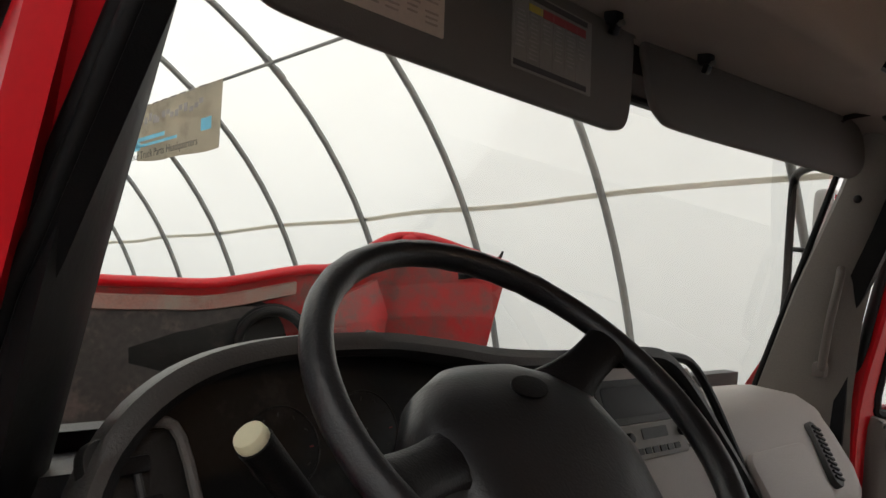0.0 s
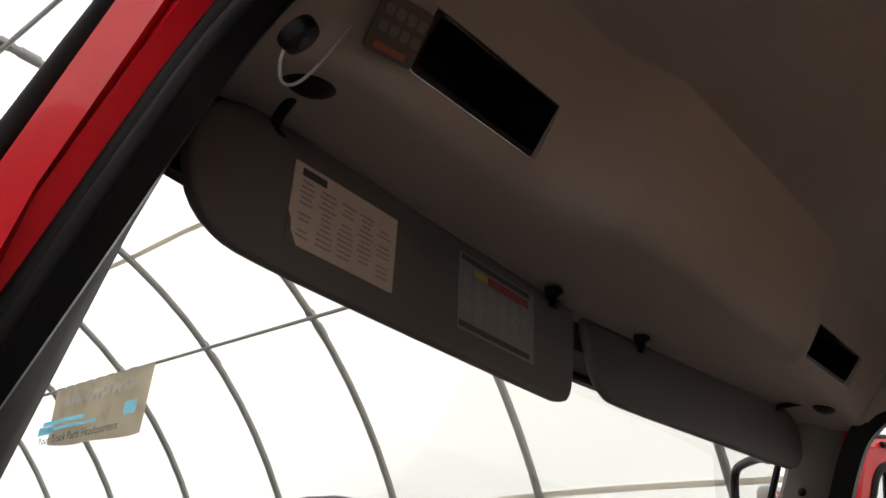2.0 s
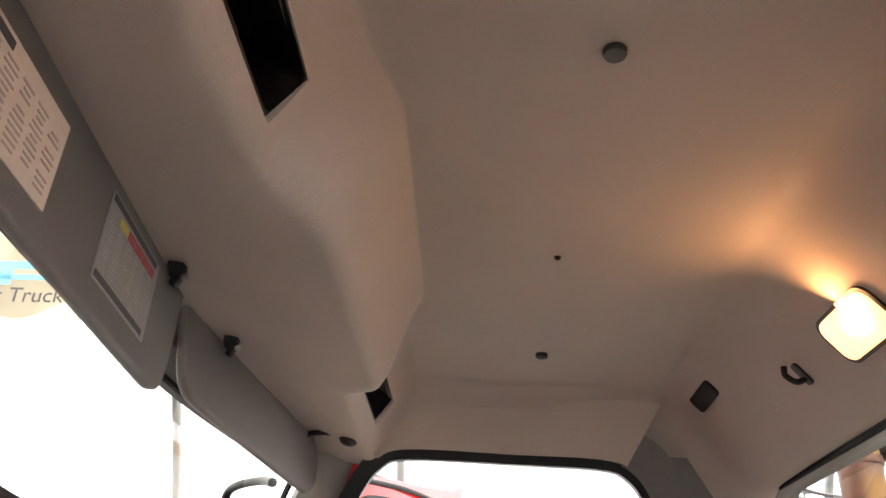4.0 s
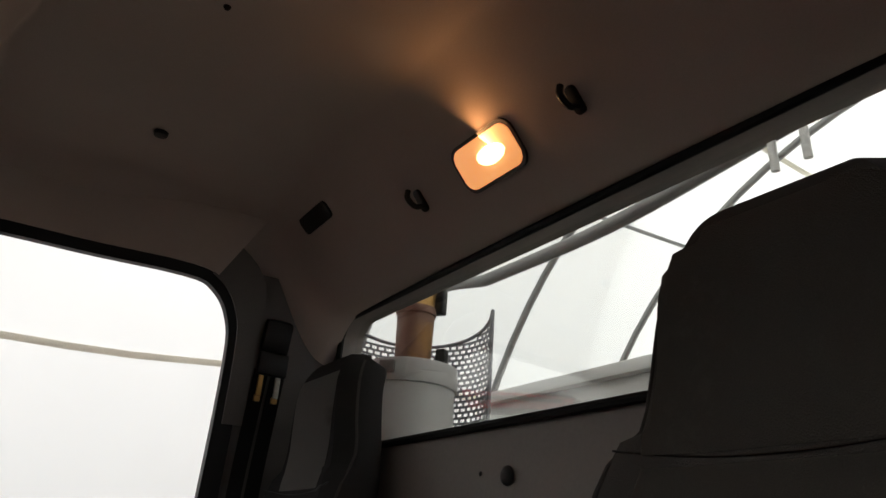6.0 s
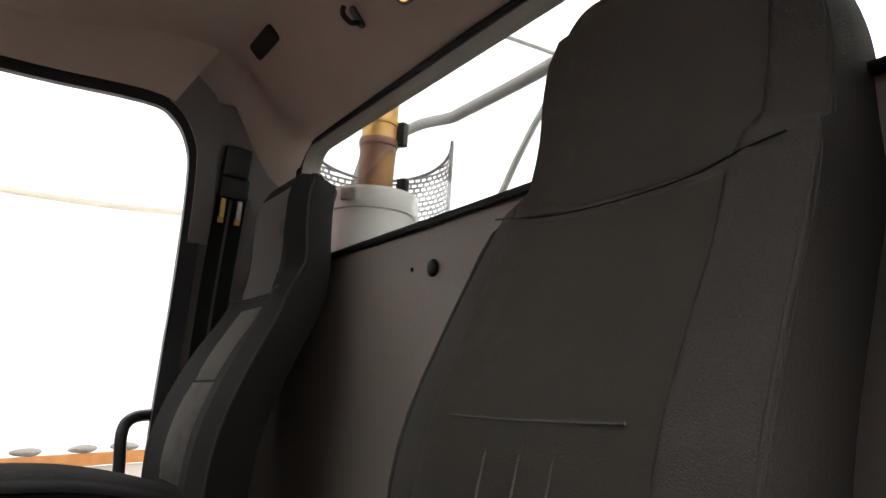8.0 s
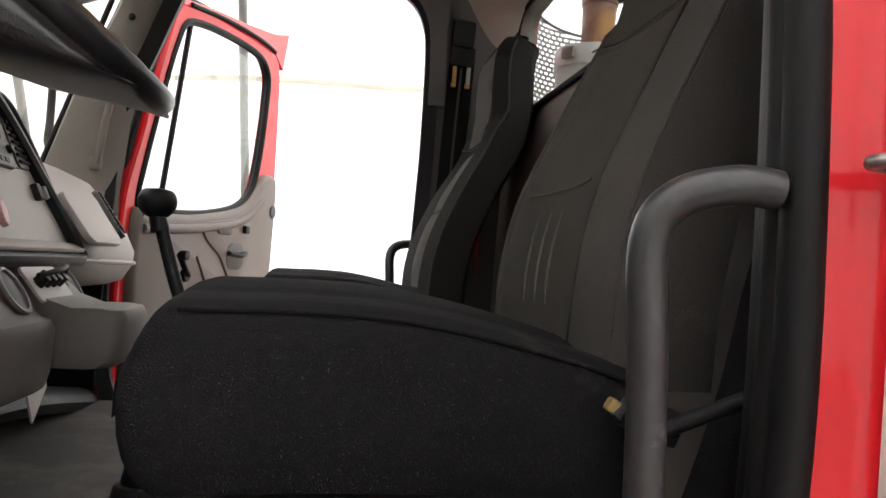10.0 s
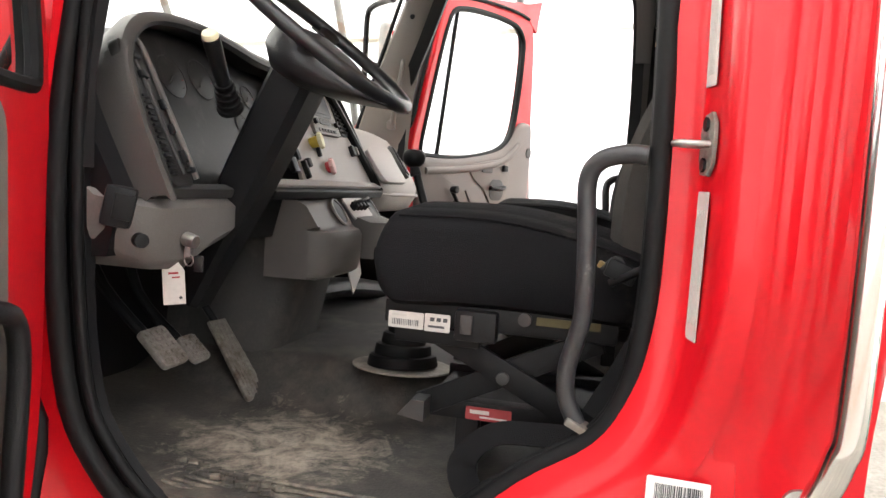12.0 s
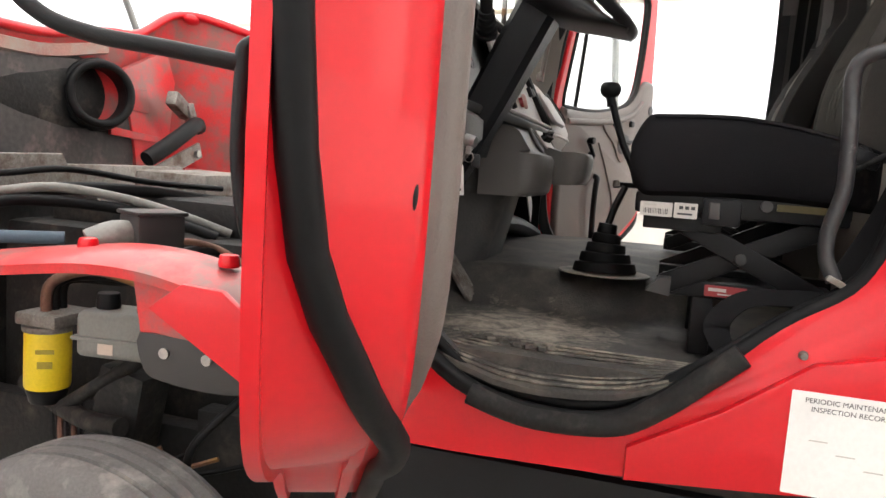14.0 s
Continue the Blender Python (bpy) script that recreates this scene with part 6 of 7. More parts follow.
def visor(sgn):
    v = thing("sun_visor", (sgn * 0.4, 1.26, 1.2), "dark taupe padded sun visor folded down" + (" with two printed labels" if sgn < 0 else ""), "sun visor", "sun visors")
    tip = Vector((sgn * 0.02, 1.285, 1.363))
    along = Vector((sgn, -0.098, -0.005))
    down = Vector((0, -0.055, -1.0))
    m = frame_axes(tip, along, -down) if sgn > 0 else frame_axes(tip, -along, -down)
    s = 1 if sgn > 0 else -1
    o = [(-0.010, 0.0), (0.002, -0.05), (0.016, -0.092), (0.044, -0.120), (0.105, -0.131), (0.42, -0.133), (0.68, -0.134), (0.735, -0.130), (0.775, -0.108), (0.788, -0.075), (0.778, -0.03), (0.74, -0.002), (0.66, 0.004), (0.35, 0.004), (0.04, 0.006)] if sgn > 0 else [(0.010, 0.0), (0.012, -0.07), (0.018, -0.123), (0.032, -0.153), (0.06, -0.163), (0.11, -0.165), (0.42, -0.164), (0.66, -0.161), (0.728, -0.151), (0.764, -0.122), (0.777, -0.075), (0.766, -0.03), (0.735, -0.004), (0.66, 0.004), (0.35, 0.004), (0.04, 0.006)]
    out = [(s * u, w) for u, w in smooth2(o, 3)]
    part("panel", prism(out, m, 0.018, 0.0085, seg=3), VISOR, v)
    rod = [m @ Vector((s * 0.60, -0.004, 0.009)), m @ Vector((s * 0.67, -0.012, 0.012)), m @ Vector((s * 0.685, -0.002, 0.02)), m @ Vector((s * 0.70, 0.004, 0.06)), m @ Vector((s * 0.725, 0.006, 0.115))]
    part("hinge_rod", tube(rod, 0.0065, seg=10, n=4), BLACK, v, "black bent hinge rod")
    part("hinge_mount", ball(tuple(m @ Vector((s * 0.722, 0.000, 0.108))), 0.03, scale=(1.2, 0.9, 0.75)), BLACK, v)
    side = 1 if (m.to_3x3() @ Vector((0, 0, 1))).y < 0 else -1
    lift = 0.018 if side > 0 else 0.0
    cx_ = s * (0.095 if sgn < 0 else 0.148)
    part("clip", box(tuple(m @ Vector((cx_, 0.012, lift + side * 0.008))), (0.022, 0.026, 0.034), (0, 0, 0), 0.006), BLACK, v, "black visor clip")
    part("clip_lip", box(tuple(m @ Vector((cx_, -0.012, lift + side * 0.010))), (0.016, 0.012, 0.018), (20, 0, 0), 0.004), BLACK, v)
    part("clip_pin", cyl(m @ Vector((cx_, -0.004, lift + side * 0.016)), m @ Vector((cx_, -0.004, lift + side * 0.026)), 0.005, seg=10), METAL, v)
    return v, m


visor(1)
vis, vm = visor(-1)
# labels on the driver's visor: w points along the visor's face; the rear face looks towards the seat
face = 0.018 if (vm.to_3x3() @ Vector((0, 0, 1))).y < 0 else -0.0012
sgnw = 1 if face > 0 else -1


def visor_label(name, label, u0, v0, w, h, paper):
    lb = thing(name, vm @ Vector((u0, v0, face)), label, "label")
    q = vm @ Matrix.Translation((u0, v0, face))
    part("sheet", prism([(p + w / 2, r + h / 2) for p, r in rounded(w, h, 0.002, 2)], q, 0.0012), paper, lb)
    return lb, q @ Matrix.Translation((0, 0, 0.0012))


lb, up = visor_label("visor_label", "tan fuel chart label with a torn corner on the sun visor", -0.650, -0.128, 0.172, 0.098, PAPER_TAN)
bars([(0.03, 0.088, 0.036, 0.009)], up, lb, INK)
rr = random.Random(9)
rws = []
for r in range(11):
    for c in range(5):
        if rr.random() < 0.8:
            rws.append((0.022 + 0.032 * c, 0.012 + 0.0065 * r, 0.026 * rr.uniform(0.5, 1), 0.0022))
bars(rws, up, lb, INK_TAN)
part("torn_corner", prism([(-0.001, -0.001), (0.016, -0.001), (0.006, 0.014), (0.004, 0.028), (-0.001, 0.034)], up, 0.0006), VISOR, lb)
# white sheet, dimmed to grey: the visor's shade is put into its colour
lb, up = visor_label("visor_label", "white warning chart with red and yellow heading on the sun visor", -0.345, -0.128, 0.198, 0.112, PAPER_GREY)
bars([(0.094, 0.105, 0.18, 0.008), (0.094, 0.008, 0.18, 0.008)], up, lb, INK)
bars([(0.125, 0.090, 0.11, 0.012)], up, lb, INK_RED)
bars([(0.052, 0.090, 0.032, 0.010)], up, lb, INK_YELLOW)
rws = []
for c in range(6):
    rws.append((0.003 + 0.0306 * c, 0.055, 0.0008, 0.085))
    for r in range(rr.choice((6, 9, 11))):
        rws.append((0.017 + 0.0306 * c, 0.080 - 0.006 * r, 0.0225 * rr.uniform(0.6, 1), 0.0022))
bars(rws, up, lb, INK_GREY)

# round speaker plug, loose grey cable and keypad plate at the driver's corner of the header
pg = thing("roof_plug", (-0.80, 1.03, 1.335), "round black plug in the headliner corner", "plug")
pq, pn = Vector((-0.793, 1.026, 1.326)), Vector((0.62, -0.35, -0.70)).normalized()
part("disc", cyl(pq - pn * 0.008, pq + pn * 0.006, 0.019, 0.017, 24, 0.004), BLACK, pg)
part("core", cyl(pq, pq + pn * 0.009, 0.007, 0.006, 16), DARKGREY, pg)
cb = thing("cable", (-0.79, 1.04, 1.3), "thin grey cable hanging in a loop from the headliner", "cable")
part("wire", tube([(-0.797, 1.027, 1.33), (-0.798, 1.04, 1.308), (-0.786, 1.05, 1.294), (-0.768, 1.05, 1.308), (-0.748, 1.038, 1.355), (-0.735, 1.025, 1.40), (-0.73, 1.0, 1.43)], 0.0015, seg=8, n=8), TANK, cb)
kp = thing("keypad_plate", (-0.69, 1.03, 1.40), "small brown plate with printed key symbols on the overhead console", "plate")
km = frame_axes((-0.703, 1.012, liner_height(-0.69, 1.028) - 0.026), (1, 0, 0.15), (0, -0.6, 0.8))
km = km @ Matrix.Scale(0.8, 4)
part("plate", prism(rounded(0.075, 0.07, 0.006, 3), km, 0.003), mat("brown_plate", (0.085, 0.062, 0.05), 0.6), kp)
for i in range(4):
    for j in range(2):
        part("key", prism(rounded(0.013, 0.013, 0.003, 2), km @ pose(-0.024 + 0.017 * i, -0.004 + 0.02 * j, 0.003), 0.001), TAUPE, kp)
bars([(-0.002, -0.026, 0.05, 0.008)], km @ pose(0, 0, 0.003), kp, mat("orange_ink", (0.30, 0.09, 0.035), 0.6))

# ---------------------------------------------------------------- doors


def door(sgn):
    """An open door: s runs from the hinge to the free edge, z up, t from the lining outwards."""
    side = "driver" if sgn < 0 else "passenger"
    dr = thing(side + "_door", (sgn * 0.97, 1.21, -0.15), "red truck door standing open with taupe lining and a framed window", "truck door", "cab doors")
    o, d = (Vector((0.97, 1.21, 0)), Vector((0.93, -0.37, 0)).normalized()) if sgn > 0 else (Vector((-0.992, 1.266, 0)), Vector((-0.918, -0.431, 0)).normalized())
    n = Vector((sgn * -d.y * sgn, sgn * d.x, 0)) if sgn > 0 else Vector((d.y, -d.x, 0))
    n = n if n.y > 0 else -n
    P = lambda s, z, t=0.0: o + d * s + n * t + Vector((0, 0, z))
    m = frame_axes(o, d, (0, 0, 1))
    sw = 1 if (m.to_3x3() @ Vector((0, 0, 1))).dot(n) > 0 else -1
    turn = math.degrees(math.atan2(d.y, d.x))

    def lay(t):
        return lambda u, v: tuple(P(u, v, t))

    def Q(u, v, t):
        """A place on the door's box, whose free edge slants outwards."""
        k = min(1, max(0, (u - 0.70) / 0.25)) * min(1, max(0, (0.80 - v) / 0.12))
        return P(u + 0.075 * k * t / 0.108, v, t)

    def pad(outline, t, depth, bev):
        """A flat piece on the lining, its face at t and its back deeper by depth."""
        return prism(outline, frame_axes(P(0, 0, t), d, (0, 0, 1)), sw * depth, bev)

    outer = smooth2([(-0.03, 0.68), (-0.03, 0.40), (-0.01, 0.12), (0.06, -0.05), (0.20, -0.135), (0.42, -0.135), (0.58, -0.06), (0.72, 0.03), (0.86, 0.10), (0.955, 0.18), (0.995, 0.31), (1.005, 0.60), (0.99, 0.86), (0.972, 1.15), (0.958, 1.30), (0.92, 1.385), (0.82, 1.41), (0.50, 1.40), (0.26, 1.385), (0.165, 1.33), (0.10, 1.15), (0.03, 0.90)], 4)
    glass = smooth2([(0.085, 0.665), (0.045, 0.69), (0.06, 0.78), (0.13, 1.05), (0.19, 1.24), (0.26, 1.315), (0.5, 1.345), (0.74, 1.345), (0.832, 1.30), (0.85, 1.22), (0.832, 1.0), (0.79, 0.825), (0.705, 0.748), (0.58, 0.705), (0.35, 0.67)], 4)
    def deep(z):
        """The door's depth: a box below the window, a thin frame round it."""
        k = min(1, max(0, (z - 0.64) / 0.12))
        return 0.108 - 0.078 * k * k * (3 - 2 * k)

    low = [(u, min(v, 0.72)) for u, v in outer if v < 0.72]
    part("outer_skin", sheet_with_holes([low], lambda u, v: tuple(Q(u, v, 0.108 - 0.03 * max(0, v - 0.62) / 0.1)), n * 0.012), RED, dr)
    part("frame_skin", sheet_with_holes([outer, inset(glass, -0.012)], lay(0.030), n * 0.012), RED, dr)
    rings = [[Q(u, v, t if t < 0.1 else deep(v)) for u, v in inset(outer, k)] for k, t in ((0.022, 0.0), (0.013, 0.004), (0.010, 0.012), (0.010, 0.108))]
    part("edge_wall", loft(rings, cap=False), RED, dr)
    part("shell", sheet_with_holes([inset(outer, 0.022), inset(glass, -0.004)], lay(0.0), n * 0.01), RED, dr)
    gl = [[P(u, v, t) for u, v in inset(glass, -0.003)] for t in (0.004, 0.034)]
    part("window_reveal", loft(gl, cap=False), RUBBER, dr)
    # flared drip flange along the top, rising to the upper free corner
    up_, lo_ = [(0.20, 1.372), (0.40, 1.405), (0.65, 1.435), (0.90, 1.475), (1.02, 1.512)], [(0.20, 1.35), (0.40, 1.375), (0.65, 1.385), (0.88, 1.385), (0.955, 1.34)]
    rings = [[P(a_[0], a_[1], 0.012), P(c_[0], c_[1], -0.002), P(c_[0], c_[1], 0.012), P(a_[0], a_[1], 0.022)] for a_, c_ in zip(up_, lo_)]
    part("drip_flange", loft(rings), RED, dr)
    part("flange_seal", tube([P(0.24, 1.362, -0.004), P(0.5, 1.392, -0.004), P(0.75, 1.402, -0.004), P(0.87, 1.392, -0.004)], 0.0085, seg=8, n=5), RUBBER, dr, "black rubber frame seal")
    # rubber seal round the edge of the door, gasket round the pane, the pane and its divider
    part("weather_strip", tube([Q(u, v, min(0.090, deep(v) - 0.012) + 0.008 - 0.075 * min(1.25, max(0, (0.37 - v) / 0.2) ** 1.3)) for u, v in inset(outer, 0.002)[::2]], 0.0135, seg=10, closed=True, n=2), RUBBER, dr, "black rubber door seal")
    part("window_gasket", tube([P(u, v, 0.006) for u, v in inset(glass, 0.003)[::2]], 0.014, seg=8, closed=True, n=2), RUBBER, dr)
    pane = part("pane", sheet_with_holes([inset(glass, -0.004)], lay(0.020), n * 0.005), GLASS, dr)
    pane.visible_shadow = False
    part("window_divider", tube([P(0.185, 0.66, 0.018), P(0.23, 0.98, 0.018), P(0.278, 1.325, 0.018)], 0.0095, seg=10), BLACK, dr)
    # moulded lining
    if sgn > 0:
        lin = [(0.02, 0.64), (0.02, 0.35), (0.03, 0.10), (0.10, -0.05), (0.25, -0.09), (0.42, -0.085), (0.58, -0.005), (0.73, 0.09), (0.86, 0.165), (0.935, 0.26), (0.952, 0.45), (0.955, 0.62), (0.95, 0.85), (0.90, 0.885), (0.835, 0.872), (0.782, 0.815), (0.705, 0.748), (0.58, 0.71), (0.45, 0.688), (0.33, 0.672), (0.20, 0.664), (0.07, 0.662)]
    else:
        lin = [(0.245, 0.625), (0.228, 0.50), (0.222, 0.35), (0.215, 0.12), (0.23, -0.04), (0.29, -0.085), (0.42, -0.085), (0.58, -0.005), (0.73, 0.09), (0.86, 0.165), (0.945, 0.26), (0.968, 0.45), (0.968, 0.62), (0.955, 0.83), (0.90, 0.86), (0.845, 0.84), (0.79, 0.77), (0.70, 0.725), (0.50, 0.695), (0.34, 0.665)]
    lin = smooth2(lin, 4)
    b = bmesh.new()
    rings = []
    for ins, t in ((0.0, 0.004), (0.001, -0.010), (0.006, -0.018), (0.014, -0.024), (0.024, -0.028)):
        rings.append([P(u, v, t) for u, v in inset(lin, ins)])
    loft(rings, cap=False, bm=b)
    b.verts.ensure_lookup_table()
    b.faces.new(b.verts[-len(lin):])
    part("lining", b, TAUPE, dr, "taupe moulded door lining")
    part("trim_screw", ball(tuple(P(0.44, 0.63, -0.028)), 0.007), BLACK, dr)
    if sgn > 0:
        part("arm_ledge", tube([P(0.05, 0.605, -0.026), P(0.30, 0.622, -0.028), P(0.50, 0.645, -0.030), P(0.62, 0.668, -0.030), P(0.72, 0.705, -0.028), P(0.81, 0.765, -0.024)], 0.016, seg=12, n=5), TAUPE, dr)
        hc = (0.57, 0.585)
        part("handle_bezel", pad(smooth2([(u + hc[0], v + hc[1]) for u, v in ((-0.19, 0.055), (-0.05, 0.085), (0.13, 0.10), (0.16, 0.04), (0.15, -0.04), (0.09, -0.12), (0.02, -0.13), (-0.06, -0.05), (-0.15, 0.0))], 3), -0.036, 0.02, 0.006), TAUPE, dr)
        part("handle_recess", pad([(u + hc[0] + 0.045, v + hc[1] - 0.045) for u, v in rounded(0.13, 0.10, 0.045)], -0.038, 0.006, 0.002), DARKGREY, dr)
        part("release_handle", tube([P(hc[0] - 0.02, hc[1] - 0.035, -0.045), P(hc[0] + 0.045, hc[1] - 0.04, -0.058), P(hc[0] + 0.10, hc[1] - 0.03, -0.048)], 0.013, seg=10, n=5, flat=0.7), BLACK, dr, "black release handle")
        part("switch", pad([(u + 0.52, v + 0.635) for u, v in rounded(0.09, 0.035, 0.012)], -0.042, 0.008, 0.002), DARKGREY, dr)
        part("lock_button", box(tuple(P(0.675, 0.645, -0.042)), (0.035, 0.02, 0.03), (0, 0, turn), 0.006), BLACK, dr)
        part("latch_face", pad([(u + 0.915, v + 0.735) for u, v in rounded(0.05, 0.05, 0.022)], -0.032, 0.006, 0.002), DARKGREY, dr)
        part("lower_crease", tube([P(0.36, 0.53, -0.029), P(0.46, 0.40, -0.029), P(0.55, 0.26, -0.029), P(0.58, 0.10, -0.029)], 0.006, seg=6, n=4, flat=0.5), TAUPE, dr)
        part("lower_rail", tube([P(0.36, 0.37, -0.022), P(0.33, 0.36, -0.055), P(0.31, 0.32, -0.062), P(0.305, 0.22, -0.062), P(0.32, 0.06, -0.058), P(0.34, 0.02, -0.05), P(0.37, 0.0, -0.022)], 0.014, seg=12, n=6), BLACK, dr, "long black entry rail")
        ws, wz, reach, rise = 0.29, 0.465, 0.062, 0.068
    else:
        # large black pull handle in its round recess, release handle, oval recess, diagonal ridge
        part("pull_plate", pad(smooth2([(0.800, 0.715), (0.806, 0.668), (0.775, 0.645), (0.742, 0.628), (0.722, 0.648), (0.695, 0.672), (0.655, 0.700), (0.640, 0.735), (0.72, 0.750)], 3), -0.038, 0.016, 0.005), BLACK, dr, "black handle plate with a screw hole")
        part("screw_hole", ball(tuple(P(0.747, 0.684, -0.0385)), 0.013, scale=(1, 0.25, 1)), RUBBER, dr)
        part("pull_handle", tube([P(0.72, 0.690, -0.030), P(0.685, 0.698, -0.046), P(0.63, 0.690, -0.060), P(0.575, 0.668, -0.066), P(0.550, 0.635, -0.060), P(0.548, 0.605, -0.046), P(0.565, 0.590, -0.026)], [0.021 - 0.0002 * abs(i - 18) for i in range(37)], seg=16, n=6, flat=0.85), BLACK, dr, "black arched pull handle")
        part("pull_foot", pad(smooth2([(0.690, 0.642), (0.680, 0.606), (0.635, 0.580), (0.56, 0.574), (0.515, 0.590), (0.512, 0.618), (0.545, 0.612), (0.60, 0.604), (0.645, 0.618), (0.665, 0.645)], 3), -0.037, 0.014, 0.004), BLACK, dr)
        part("release_handle", box(tuple(P(0.708, 0.540, -0.046)), (0.075, 0.034, 0.036), (0, 0, turn), 0.011, 3), BLACK, dr, "black release handle")
        part("oval_recess", pad([(u + 0.660, v + 0.476) for u, v in rounded(0.105, 0.112, 0.05)], -0.031, 0.004, 0.0015), mat("pale_pink_pad", (0.36, 0.29, 0.265), 0.6), dr, "paler oval pad")
        part("ridge", tube([P(0.52, 0.49, -0.027), P(0.586, 0.408, -0.027), P(0.70, 0.30, -0.027), P(0.82, 0.18, -0.026)], 0.0035, seg=6, n=4), TAUPE, dr)
        part("lower_rail", tube([P(0.36, 0.37, -0.02), P(0.31, 0.365, -0.042), P(0.28, 0.345, -0.048), P(0.268, 0.29, -0.05), P(0.282, 0.18, -0.05), P(0.31, 0.03, -0.048), P(0.34, -0.02, -0.036), P(0.37, -0.03, -0.015)], 0.0145, seg=12, n=6), BLACK, dr, "long black entry rail")
        ws, wz, reach, rise = 0.50, 0.487, 0.030, 0.055
    # window winder
    wc = P(ws, wz, -0.024)
    part("winder_base", cyl(wc, wc - n * 0.022, 0.024, 0.020, 20, 0.004), BLACK, dr)
    q = wc - n * 0.022
    part("winder_arm", tube([q, q + d * -0.5 * reach + Vector((0, 0, 0.5 * rise)), q + d * -reach + Vector((0, 0, rise))], 0.011, seg=10, flat=0.7), BLACK, dr)
    e = q + d * -reach + Vector((0, 0, rise))
    part("winder_knob", cyl(e, e - n * 0.032, 0.014, 0.017, 16, 0.005), BLACK, dr)
    # free edge: latch and screw holes
    for z, t, r, sc in ((0.58, 0.075, 0.0105, (0.9, 0.5, 1)), (0.612, 0.040, 0.010, (0.9, 0.5, 0.8)), (0.35, 0.014, 0.006, (0.6, 0.6, 2.4))):
        part("edge_hole", ball(tuple(Q(0.9935 if z > 0.4 else 0.985, z, t)), r, scale=sc), BLACK, dr)
    part("edge_latch", box(tuple(Q(0.985, 0.672, 0.062)), (0.022, 0.072, 0.030), (0, 0, turn), 0.006), BLACK, dr, "dark latch cut-out in the door edge")
    part("outside_handle", box(tuple(P(0.90, 0.60, 0.135)), (0.12, 0.02, 0.035), (0, 0, turn), 0.008), BLACK, dr)
    return dr, P


door_l, PL = door(-1)
door_r, PR = door(1)


def mirror(sgn, P):
    mr = thing("door_mirror", P(0.05, 0.6, 0.13), "black tubular mirror arm with a tall mirror", "mirror", "door mirrors")
    if sgn > 0:
        part("arm", tube([(1.02, 1.35, 1.30), (1.14, 1.42, 1.325), (1.25, 1.52, 1.325), (1.30, 1.56, 1.30), (1.305, 1.565, 1.2), (1.30, 1.56, 0.95), (1.28, 1.55, 0.86), (1.15, 1.44, 0.78), (1.0, 1.34, 0.76)], 0.013, seg=12, n=6), BLACK, mr)
        part("stay", tube([(1.30, 1.56, 1.09), (1.36, 1.54, 1.09), (1.40, 1.50, 1.09)], 0.008, seg=8, n=4), BLACK, mr)
        hx, hy, hz, w, mt = 1.44, 1.49, 1.12, 0.13, TANK
    else:
        part("arm", tube([P(0.10, 0.50, 0.115), P(0.16, 0.505, 0.17), P(0.19, 0.515, 0.235), P(0.18, 0.53, 0.35), P(0.16, 0.545, 0.48), P(0.15, 0.575, 0.57), P(0.15, 0.64, 0.62), P(0.15, 0.80, 0.63), P(0.15, 1.20, 0.62), P(0.15, 1.30, 0.5), P(0.15, 1.32, 0.12)], 0.0145, seg=14, n=6), BLACK, mr)
        part("bracket", tube([P(0.16, 0.14, 0.118), P(0.19, 0.20, 0.20), P(0.195, 0.34, 0.232), P(0.195, 0.50, 0.232), P(0.19, 0.55, 0.22), P(0.16, 0.58, 0.118)], 0.013, seg=12, n=6), BLACK, mr)
        q = P(0.15, 1.0, 0.70)
        hx, hy, hz = q
        w, mt = 0.20, BLACK
    part("housing", box((hx, hy, hz), (w, 0.07, 0.34), (0, 0, -18 * sgn), 0.03, 3), mt, mr)
    part("mirror_glass", box((hx - 0.012 * sgn, hy - 0.037, hz), (w - 0.03, 0.004, 0.30), (0, 0, -18 * sgn), 0.001), GLASS_MIRROR, mr)


mirror(1, PR)
mirror(-1, PL)

# ---------------------------------------------------------------- front of the truck


